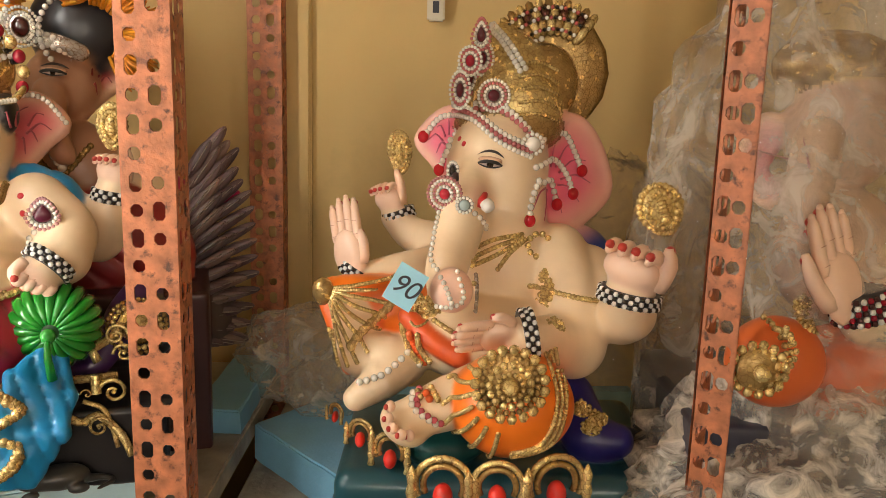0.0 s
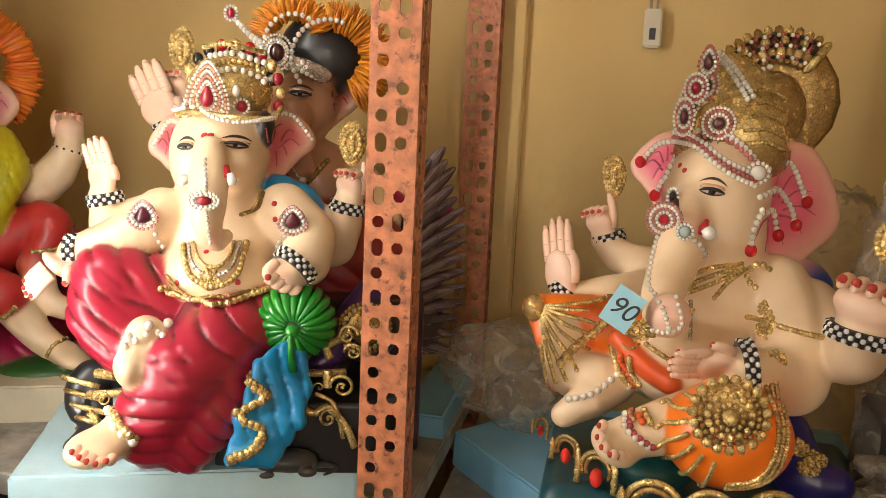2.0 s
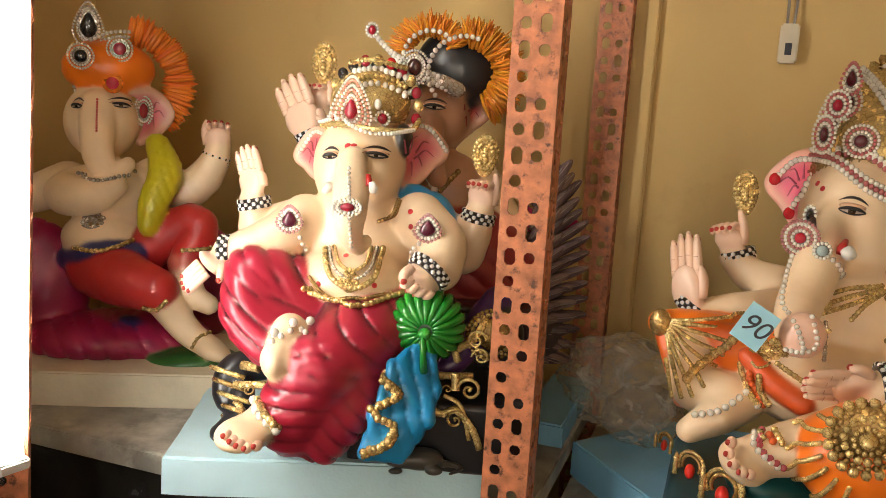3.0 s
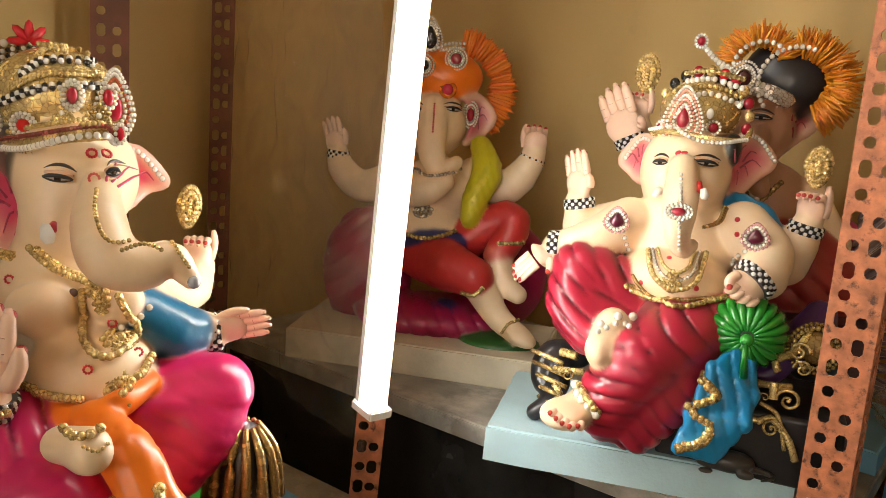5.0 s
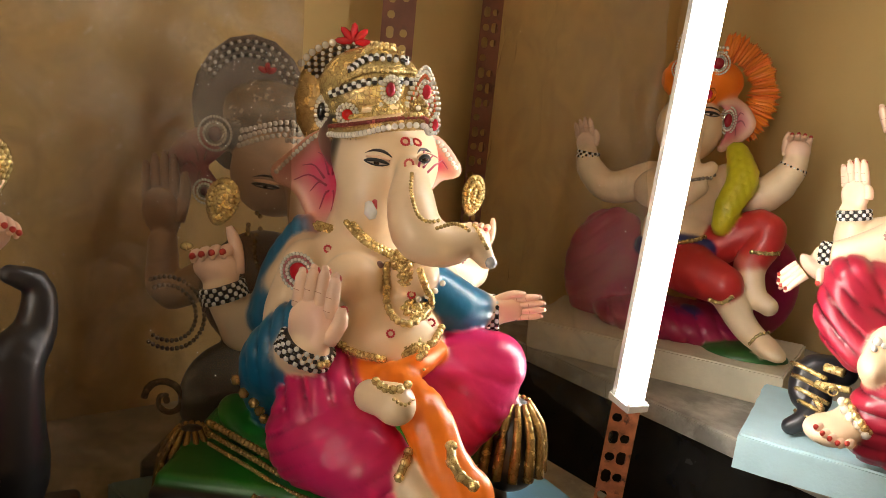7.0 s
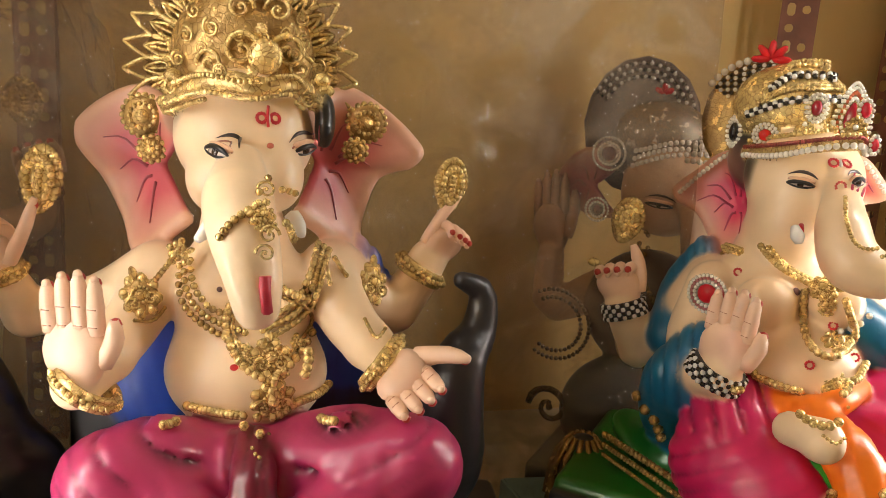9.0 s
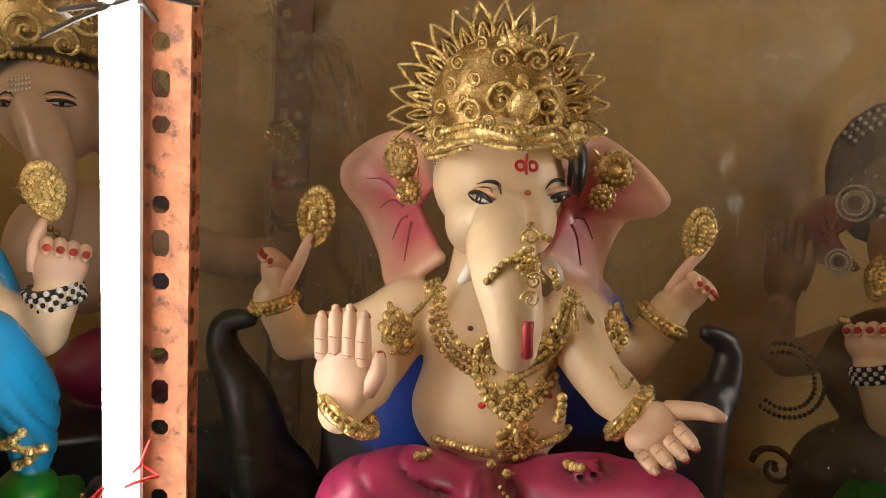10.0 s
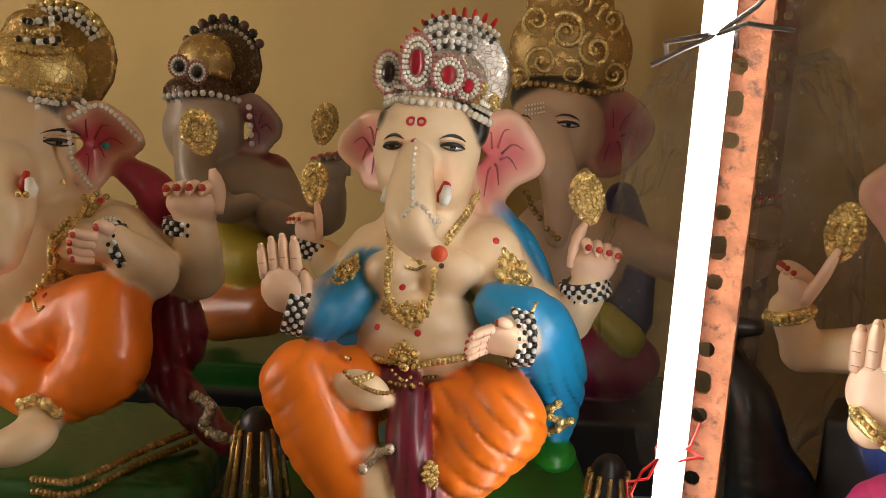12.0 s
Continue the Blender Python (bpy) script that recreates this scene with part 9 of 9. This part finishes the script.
    s.dot((-0.027, -0.114, 0.434), 0.0045, (0.05, 0.4, 0.4))
    s.ell((-0.129, -0.075, 0.474), (0.0734, 0.0543, 0.0383), BLACK)
    s.ell((-0.125, -0.068, 0.513), (0.0734, 0.0543, 0.0460), GOLD, mat=1)
    s.ell((-0.114, -0.06, 0.556), (0.0332, 0.0287, 0.0319), OLD_GOLD, mat=1)
    c = vec((-0.094, -0.033, 0.535))
    s.blob(c, (0.0670, 0.006, 0.0690), OLD_GOLD, 1, None, True)
    for r, k, cols in ((104, 0.006, [GOLD]), (92, 0.004, [PEARL]), (82, 0.003, [BLACK, WHITE]), (74, 0.0035, [PEARL])):
        s.ring(c + vec((0, -0.008, 0)), (0, -1, 0), 0.0006 * r, k, cols, 1 if cols[0] == GOLD else 2, arc=(-55, 150))
    for k in (0, 12, 24, 36):
        s.beads([(vec((-0.084, -0.196, 0.484)) + (0.00058 * (0 - 0), 0, 0.00058 * (180 - (180-k)))), (vec((-0.054, -0.176, 0.479)) + (0.00059 * (70 - 70), 0, 0.00059 * (190 - (190-k)))), (vec((-0.044, -0.127, 0.474)) + (0.00062 * (125 - 125), 0, 0.00062 * (198 - (198-k))))], 0.0034, [PEARL, SILVER, GOLD, GOLD][k // 12], 2 if k < 24 else 1, on=0.003)
    for k in (0, 1, 2, 3):
        s.beads([(vec((-0.11, -0.114, 0.537)) + (0.00062 * (25 - 25), 0, 0.00062 * (90 - (90-k*18)))), (vec((-0.077, -0.135, 0.535)) + (0.00061 * (60 - 60), 0, 0.00061 * (95 - (95-k*18)))), (vec((-0.064, -0.104, 0.541)) + (0.00063 * (105 - 105), 0, 0.00063 * (88 - (88-k*18))))], 0.004, [[GOLD], [BLACK, WHITE]][k % 2], 1 + k % 2, on=0.003)
    s.eye((-0.064, -0.174, 0.439), 0.0140, 0.0057, -6)
    s.rod([(-0.061, -0.194, 0.413), (-0.061, -0.202, 0.399), (-0.063, -0.203, 0.39)], [0.0032, 0.0057, 0.0026], (0.55, 0.02, 0.015))
    s.rod([(-0.053, -0.205, 0.406), (-0.048, -0.212, 0.398), (-0.048, -0.214, 0.389)], [0.0051, 0.0070, 0.0045], WHITE)
    s.spray((-0.067, -0.181, 0.402), 0.03, (0.8, 0.25, 0.12), 0.5)
    s.beads([(-0.063, -0.243, 0.395), (-0.047, -0.243, 0.397), (-0.042, -0.233, 0.395)], 0.004, GOLD, on=0.002)
    for o in (0, 16):
        s.beads([(vec((-0.023, -0.144, 0.382)) + (0.00062 * (150+o - 150), 0, 0.00062 * (350 - (350)))), (vec((-0.034, -0.191, 0.351)) + (0.00060 * (100+o - 100), 0, 0.00060 * (410 - (410)))), (vec((-0.053, -0.215, 0.33)) + (0.00058 * (50+o - 50), 0, 0.00058 * (450 - (450)))), (-0.057, -0.232, 0.292), (-0.062, -0.235, 0.275)], 0.0046, GOLD, gap=1.5, on=0.003)
    s.plaque((-0.047, -0.253, 0.292), 0.0217, 0.0179)
    s.gem(s.on([(0.018, -0.161, 0.35)], 0.004)[0][0], (0, -1, 0.1), 0.0077, 0.0077, BLACK, ((1.4, SILVER), (1.8, PEARL)), SILVER)
    for q in ((-0.006, -0.145, 0.379), (-0.038, -0.243, 0.287)):
        s.dot(q, 0.0038)
    s.dot((-0.039, -0.201, 0.348), 0.0038, (0.1, 0.05, 0.04))
    s.beads([(-0.036, -0.282, 0.191), (-0.015, -0.292, 0.195), (0, -0.283, 0.185)], 0.008, GOLD, gap=1.5, on=0.003)
    s.beads([(0.115, -0.204, 0.181), (0.136, -0.216, 0.174), (0.126, -0.221, 0.144), (0.154, -0.223, 0.133), (0.17, -0.215, 0.127)], 0.008, SILVER, gap=1.2, on=0.003)
    s.hand((0.097, -0.14, 0.359), (0.093, -0.147, 0.425), (0.118, -0.148, 0.421), 0.0549, 2.1)
    s.bangle((0.089, -0.135, 0.354), (0.05, 0, 1), 0.0268, 3, 0.0032)
    s.emblem((0.099, -0.131, 0.459), (0, -1, 0), 0.0179, 0.0230, 20)
    s.hand((0.041, -0.222, 0.348), (0.006, -0.253, 0.346), (0.03, -0.249, 0.369), 0.0421, 0.6, face=(0, -0.6, 0.8))
    s.bangle((0.045, -0.218, 0.345), (0.9, 0, 0.3), 0.0230, 2, 0.0032)
    s.make("statue", pose(-0.89, -1.3, 0.868, 0, 0, 113.9), "cream elephant-headed statue with orange dhoti and maroon shawl on green cushion", group="statues on the shelves")


maroon_shawl()


# ---- statue in the row behind, coloured dark for the shade there ----
def back_row_shaded():
    s = Sculpt(0.006)
    # back-row shade painted into the skin colour
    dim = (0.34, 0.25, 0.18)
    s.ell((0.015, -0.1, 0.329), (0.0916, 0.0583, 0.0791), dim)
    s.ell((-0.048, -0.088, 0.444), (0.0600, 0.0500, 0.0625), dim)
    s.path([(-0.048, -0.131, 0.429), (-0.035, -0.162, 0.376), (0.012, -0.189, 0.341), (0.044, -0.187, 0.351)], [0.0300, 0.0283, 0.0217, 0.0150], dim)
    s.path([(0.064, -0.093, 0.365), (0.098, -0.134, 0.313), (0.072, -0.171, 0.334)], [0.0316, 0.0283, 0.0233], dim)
    s.path([(0.053, -0.08, 0.38), (0.07, -0.078, 0.338)], [0.0333, 0.0383], (0.16, 0.01, 0.03))
    s.path([(0, -0.14, 0.275), (0.049, -0.174, 0.259)], [0.0500, 0.0416], (0.42, 0.32, 0.03))
    s.path([(-0.004, -0.157, 0.185), (0.073, -0.206, 0.202)], [0.0458, 0.0366], (0.45, 0.12, 0.02))
    s.box((0.018, -0.142, 0.102), (0.17, 0.1, 0.03), (0.008, 0.08, 0.012))
    s.box((0.02, -0.152, 0.052), (0.16, 0.1, 0.045), INKY)
    s.ear((0.028, -0.067, 0.451), [(-0.001, -0.091, 0.48), (0.023, -0.068, 0.496), (0.06, -0.056, 0.452), (0.034, -0.074, 0.413), (0.005, -0.096, 0.401)], dim, (0.22, 0.04, 0.06))
    s.beads([(0.023, -0.102, 0.481), (0.027, -0.108, 0.448), (0.03, -0.112, 0.428)], 0.005, SILVER, 2)
    s.ell((-0.055, -0.077, 0.497), (0.0550, 0.0483, 0.0300), (0.06, 0.03, 0.03), mat=1)
    s.ell((-0.052, -0.058, 0.544), (0.0433, 0.0375, 0.0433), OLD_GOLD, mat=1)
    c = vec((-0.031, -0.039, 0.541))
    s.blob(c, (0.0600, 0.006, 0.0700), (0.06, 0.04, 0.03), 1, None, True)
    s.ring(c, (0, -1, 0), 0.0633, 0.008, [BLACK, (0.1, 0.05, 0.04)], 2, arc=(-45, 150), squash=1.1)
    s.ring(c + vec((0, -0.006, 0)), (0, -1, 0), 0.0516, 0.004, (0.35, 0.28, 0.2), 2, arc=(-45, 150), squash=1.1)
    for q in ((-0.04, -0.143, 0.527), (-0.069, -0.131, 0.534)):
        s.gem(q, (0, -1, 0), 0.0075, 0.0083, BLACK, ((1.4, SILVER), (1.9, (0.3, 0.12, 0.12))), SILVER)
    s.beads([(-0.097, -0.129, 0.491), (-0.035, -0.159, 0.498), (0.005, -0.13, 0.488)], 0.005, SILVER, 2, on=0.003)
    s.hand((0.153, -0.123, 0.373), (0.139, -0.121, 0.438), (0.16, -0.123, 0.427), 0.0466, 2.0, dim)
    s.emblem((0.136, -0.106, 0.462), (0, -1, 0), 0.0167, 0.0283, -10)
    s.path([(0.08, -0.081, 0.321), (0.143, -0.103, 0.319), (0.155, -0.125, 0.365)], [0.0283, 0.0233, 0.0183], dim)
    s.make("statue", pose(-1.17, -1.36, 0.868, 0, 0, 113.9), "elephant-headed statue in the back row, shade painted into its colours", group="statues on the shelves")


back_row_shaded()


# ---- statue with a tall gilt crown in the row behind ----
def back_row_gilt():
    s = Sculpt(0.0055)
    # darker copy of the skin, standing in for shade in this row
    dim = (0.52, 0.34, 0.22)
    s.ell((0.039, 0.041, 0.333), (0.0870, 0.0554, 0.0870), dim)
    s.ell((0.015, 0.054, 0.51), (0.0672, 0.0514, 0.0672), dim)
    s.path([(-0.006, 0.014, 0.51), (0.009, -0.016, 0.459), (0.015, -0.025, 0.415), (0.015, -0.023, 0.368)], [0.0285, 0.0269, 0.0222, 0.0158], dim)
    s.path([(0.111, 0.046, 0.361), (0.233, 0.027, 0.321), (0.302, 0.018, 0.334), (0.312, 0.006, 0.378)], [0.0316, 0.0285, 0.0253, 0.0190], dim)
    s.path([(0.121, 0.076, 0.415), (0.142, 0.061, 0.334), (0.136, 0.034, 0.247)], [0.0237, 0.0316, 0.0364], (0.02, 0.02, 0.10))
    s.ell((0.094, 0.002, 0.186), (0.0870, 0.0554, 0.0554), (0.20, 0.01, 0.05), fold=(0.005, 0.03, (0.7, 0, 0.6)))
    s.path([(0.092, -0.014, 0.258), (0.121, -0.04, 0.234)], [0.0206, 0.0237], (0.35, 0.30, 0.04))
    s.box((0.069, -0.009, 0.069), (0.16, 0.1, 0.07), INKY)
    s.ear((0.1, 0.073, 0.505), [(0.06, 0.05, 0.544), (0.111, 0.074, 0.564), (0.157, 0.085, 0.517), (0.121, 0.075, 0.461), (0.074, 0.043, 0.453), (0.056, 0.031, 0.497)], dim, (0.36, 0.06, 0.10))
    s.ell((0.018, 0.073, 0.553), (0.0712, 0.0475, 0.0396), BLACK)
    s.ell((0.031, 0.085, 0.622), (0.0886, 0.0475, 0.0752), OLD_GOLD, mat=1)
    s.ell((0.027, 0.098, 0.686), (0.0633, 0.0396, 0.0554), OLD_GOLD, mat=1)
    rnd = random.Random(9)
    for q, r in (((-0.023, 0.062, 0.657), 30), ((0.017, 0.059, 0.643), 34), ((0.058, 0.055, 0.622), 32), ((-0.013, 0.052, 0.603), 30), ((0.079, 0.062, 0.662), 28), ((0.03, 0.068, 0.69), 30), ((0.087, 0.049, 0.592), 26), ((-0.043, 0.047, 0.578), 20), ((0.028, 0.049, 0.589), 24)):
        q = s.on([q], 0.004)[0][0]
        s.scroll(q, (0, -1, 0), 0.0008 * r, rnd.choice((-1, 1)), 1.5, GOLD, start=rnd.uniform(0, 6))
    s.beads([(-0.057, 0.014, 0.565), (-0.018, -0.015, 0.57), (0.05, -0.017, 0.563), (0.103, 0.024, 0.569)], 0.006, OLD_GOLD, on=0.003)
    s.eye((0.02, -0.005, 0.519), 0.0158, 0.0055, -4)
    s.eye((-0.035, 0.005, 0.515), 0.0095, 0.0055, 4)
    for k in (0, 8, 16):
        s.beads([(vec((-0.033, -0.003, 0.529)) + (0.00076 * (935 - 935), 0, 0.00076 * (205 - (205-k)))), (vec((-0.011, -0.012, 0.534)) + (0.00076 * (965 - 965), 0, 0.00076 * (200 - (200-k))))], 0.0016, WHITE, 0, on=0.001)
    s.rod([(0.022, -0.025, 0.468), (0.026, -0.033, 0.454)], [0.0063, 0.0047], (0.55, 0.5, 0.45))
    s.beads([(-0.03, -0.012, 0.426), (-0.015, -0.028, 0.398), (0.014, -0.033, 0.37)], 0.005, OLD_GOLD, on=0.003)
    s.hand((0.312, 0.006, 0.378), (0.296, 0.009, 0.448), (0.32, 0.007, 0.438), 0.0522, 1.6, dim)
    s.hoop((0.308, 0.005, 0.37), (0, 0, 1), 0.0222, 0.004, OLD_GOLD)
    s.emblem((0.295, 0.016, 0.483), (0, -1, 0), 0.0206, 0.0285, 10)
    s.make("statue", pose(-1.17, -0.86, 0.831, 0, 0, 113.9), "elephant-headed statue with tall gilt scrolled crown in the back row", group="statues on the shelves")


back_row_gilt()


# ---- statue inside a polythene bag ----
def bagged():
    s = Sculpt(0.005)
    s.ell((0.014, -0.076, 0.363), (0.0716, 0.0418, 0.0776), (0.60, 0.40, 0.27))
    s.ell((0.016, -0.049, 0.501), (0.0657, 0.0477, 0.0716), (0.55, 0.36, 0.26))
    s.path([(-0.037, -0.112, 0.491), (-0.056, -0.142, 0.44), (-0.061, -0.151, 0.394)], [0.0263, 0.0239, 0.0179], (0.60, 0.40, 0.27))
    s.ell((-0.086, -0.176, 0.268), (0.0507, 0.0418, 0.0477), (0.70, 0.14, 0.03))
    s.path([(-0.002, -0.14, 0.245), (0.035, -0.157, 0.265), (0.084, -0.159, 0.254)], [0.0537, 0.0477, 0.0418], (0.70, 0.14, 0.03), fold=(0.004, 0.02, (0.7, 0, 0.7)))
    s.box((0.033, -0.06, 0.151), (0.2, 0.13, 0.05), (0.03, 0.03, 0.05))
    s.path([(0.074, -0.108, 0.359), (0.058, -0.167, 0.318), (-0.005, -0.187, 0.316)], [0.0334, 0.0322, 0.0239])
    s.ell((0.008, -0.035, 0.57), (0.0716, 0.0477, 0.0418), OLD_GOLD, mat=1)
    s.ear((-0.064, -0.038, 0.453), [(-0.041, -0.048, 0.506), (-0.065, -0.026, 0.511), (-0.087, -0.025, 0.464), (-0.063, -0.045, 0.415), (-0.039, -0.064, 0.424)], inner=(0.6, 0.2, 0.2))
    q = vec((-0.134, -0.254, 0.285))
    for r in (40, 28):
        s.ring(q, (-0.2, -1, 0), 0.0006 * r, 0.005, GOLD)
    s.blob(q, (0.0215, 0.008, 0.0215), OLD_GOLD, 1, None, True)
    s.blob(q + vec((0, -0.01, 0)), (0.0084, 0.01, 0.0084), GOLD, 1, None, True)
    for o in (0, 30, 60):
        s.beads([(vec((-0.11, -0.246, 0.324)) + (0.00053 * (1390 - 1390), 0, 0.00053 * (580 - (580+o*.2)))), (vec((-0.093, -0.252, 0.294)) + (0.00053 * (1420+o*.3 - 1420), 0, 0.00053 * (640 - (640)))), (vec((-0.098, -0.25, 0.254)) + (0.00053 * (1400 - 1400), 0, 0.00053 * (710 - (710-o*.2))))], 0.004, GOLD, on=0.003)
    s.hand((-0.024, -0.197, 0.318), (-0.062, -0.194, 0.433), (-0.084, -0.213, 0.388), 0.0525, 0.05)
    s.dot((-0.065, -0.221, 0.4), 0.0048)
    s.bangle((-0.013, -0.189, 0.333), (-0.3, 0, 1), 0.0269, 5, 0.0034, (WHITE, (0.06, 0.02, 0.02), RUBY))
    for q in ((-0.063, -0.174, 0.328), (-0.06, -0.178, 0.308)):
        s.plaque(q, 0.0107, 0.0107)
    s.make("statue", pose(0.43, 0.98, 0.866, 0, 0, 0.3), "elephant-headed statue with orange dhoti inside a polythene bag", group="statues on the shelves")


bagged()



# ---- polythene ----
def polythene(name, centre, size, label, mat, seed, cut=-1.0, crumple=0.17, n=96, turn_z=0):
    """A crumpled bag: an uneven shell, open below cut."""
    bm = bmesh.new()
    bmesh.ops.create_uvsphere(bm, u_segments=n, v_segments=n // 2, radius=1)
    for v in bm.verts:
        p = v.co * 2.2 + Vector((seed * 3.1, seed * 1.7, 0))
        h = noise.noise(p) + 0.6 * abs(noise.noise(p * 2.1)) - 0.5 * abs(noise.noise(p * 4.3)) + 0.3 * abs(noise.noise(p * 8)) - 0.2 * abs(noise.noise(p * 15))
        v.co *= 1 + crumple * h
    gone = [f for f in bm.faces if f.calc_center_median().z < cut]
    bmesh.ops.delete(bm, geom=gone, context="FACES")
    bmesh.ops.scale(bm, vec=size, verts=bm.verts)
    ob = part(name, bm, mat, None, label, True)
    ob.matrix_world = pose(*centre, 0, 0, turn_z)
    return tagged(ob, category="plastic bag")


polythene("plastic_bag", (0.47, 0.98, 1.19), (0.23, 0.20, 0.42), "crumpled clear polythene bag drawn over a statue", FILM_MILKY, 1, -0.85)
polythene("plastic_bag", (0.47, 0.83, 0.985), (0.25, 0.14, 0.13), "loose milky polythene bunched on the shelf", FILM_WHITE, 2, crumple=0.28)
polythene("plastic_bag", (0.29, 1.20, 1.06), (0.16, 0.10, 0.24), "clear polythene sheet bunched against the wall", FILM, 3)
polythene("plastic_bag", (-0.215, 1.22, 0.985), (0.10, 0.07, 0.075), "crumpled grey polythene beside a foam board", FILM_MILKY, 4)
polythene("plastic_bag", (-0.17, 1.16, 0.955), (0.06, 0.05, 0.05), "crumpled grey polythene beside a foam board", FILM_MILKY, 5)
polythene("plastic_bag", (-1.20, -0.62, 1.15), (0.10, 0.16, 0.34), "clear polythene cover drawn over a statue", FILM_THIN, 7, -0.9)
# hung polythene, tinted dark so the wall behind looks shaded
tagged(hanging_sheet("plastic_sheet", (-1.10, -0.58), (-1.00, 0.17), 0.84, 1.78, "polythene sheet tinted dark for the shade behind, hung in front of stored statues", FILM_DARK, 31, 0.022), category="plastic sheet")
tagged(hanging_sheet("plastic_sheet", (-0.80, 0.56), (-1.32, 0.74), 0.93, 1.75, "thin clear polythene sheet hung from a post", FILM_THIN, 21, 0.02), category="plastic sheet")


# ---- small things ----
def mouse():
    s = Sculpt(0.002)
    grey = (0.05, 0.047, 0.043)
    s.ell((0, 0, 0.014), (0.028, 0.015, 0.014), grey)
    s.ell((-0.028, 0, 0.012), (0.015, 0.009, 0.009), grey)
    for sy in (-1, 1):
        s.ell((-0.022, sy * 0.008, 0.021), (0.005, 0.003, 0.006), grey, 0.003)
        s.ell((-0.030, sy * 0.012, 0.003), (0.009, 0.004, 0.004), grey, 0.003)
        s.ell((0.016, sy * 0.014, 0.005), (0.011, 0.005, 0.006), grey, 0.003)
    s.path([(0.024, 0, 0.008), (0.04, 0.004, 0.005), (0.05, -0.006, 0.004), (0.035, -0.018, 0.003)], [0.005, 0.0035, 0.003, 0.002], grey, 0.002)
    s.make("mouse_figurine", pose(-0.398, 0.80, 0.97, 0, 0, 25), "small dark grey mouse figurine on a blue foam board", "figurine")


mouse()


def plug_socket():
    ob = tagged(new("cable_connector"), "small grimy white connector hanging from a cable", "connector")
    ob.matrix_world = pose(-0.022, 1.345, 1.505)
    part("body", box_bm(-0.014, -0.012, 0, 0.014, 0.012, 0.06, 0.003), CREAM, ob)
    for dx in (-0.005, 0.005):
        part("cable", tube_bm([(dx, 0, 0.06), (dx * 1.4, 0.003, 0.12), (dx * 0.8, 0.005, 0.3), (dx, 0.006, 0.7)], 0.0022), CABLE, ob)
    part("slot", box_bm(-0.005, -0.0128, 0.012, 0.005, -0.0118, 0.03), INK, ob)


plug_socket()


def trunking(x):
    ob = tagged(new("cable_trunking"), "painted cable trunking running up the wall", "trunking")
    part("channel", box_bm(x - 0.011, 1.346, 0.9, x + 0.011, 1.36, 2.6, 0.002), WALL, ob)
    part("lid", box_bm(x - 0.008, 1.341, 0.9, x + 0.008, 1.3455, 2.6, 0.0015), WALL, ob)


trunking(-0.232)


def wire_tie():
    ob = tagged(new("wire_tie"), "dark twisted wire tying a tube to a post", "wire")
    m = [(-0.76, -0.60, 1.427), (-0.72, -0.598, 1.437), (-0.702, -0.615, 1.432), (-0.71, -0.645, 1.427), (-0.75, -0.65, 1.422)]
    part("loop", tube_bm(m, 0.002), WIRE, ob)
    part("tail", tube_bm([(-0.703, -0.61, 1.432), (-0.70, -0.59, 1.440), (-0.715, -0.56, 1.437)], 0.0018), WIRE, ob)
    part("tail", tube_bm([(-0.703, -0.61, 1.432), (-0.698, -0.63, 1.422), (-0.70, -0.652, 1.410)], 0.0018), WIRE, ob)
    part("tail", tube_bm([(-0.703, -0.608, 1.434), (-0.705, -0.585, 1.452), (-0.71, -0.575, 1.467)], 0.0018), WIRE, ob)


wire_tie()


def thread_tie():
    ob = tagged(new("red_thread"), "red thread knotted round a lit tube", "thread")
    pts = [(-0.722 + 0.018 * math.cos(a), -0.605 + 0.018 * math.sin(a), 1.112 + 0.004 * math.sin(2 * a)) for a in [radians(30 * i) for i in range(13)]]
    part("loop", tube_bm(pts, 0.0012, 6), THREAD, ob)
    part("tail", tube_bm([(-0.703, -0.618, 1.112), (-0.70, -0.629, 1.10), (-0.70, -0.636, 1.08), (-0.702, -0.632, 1.072)], 0.0012, 6), THREAD, ob)
    part("tail", tube_bm([(-0.703, -0.618, 1.112), (-0.70, -0.624, 1.095), (-0.70, -0.64, 1.088), (-0.702, -0.638, 1.07)], 0.0012, 6), THREAD, ob)
    part("tail", tube_bm([(-0.704, -0.61, 1.112), (-0.71, -0.596, 1.125), (-0.72, -0.592, 1.14)], 0.001, 6), THREAD, ob)


thread_tie()
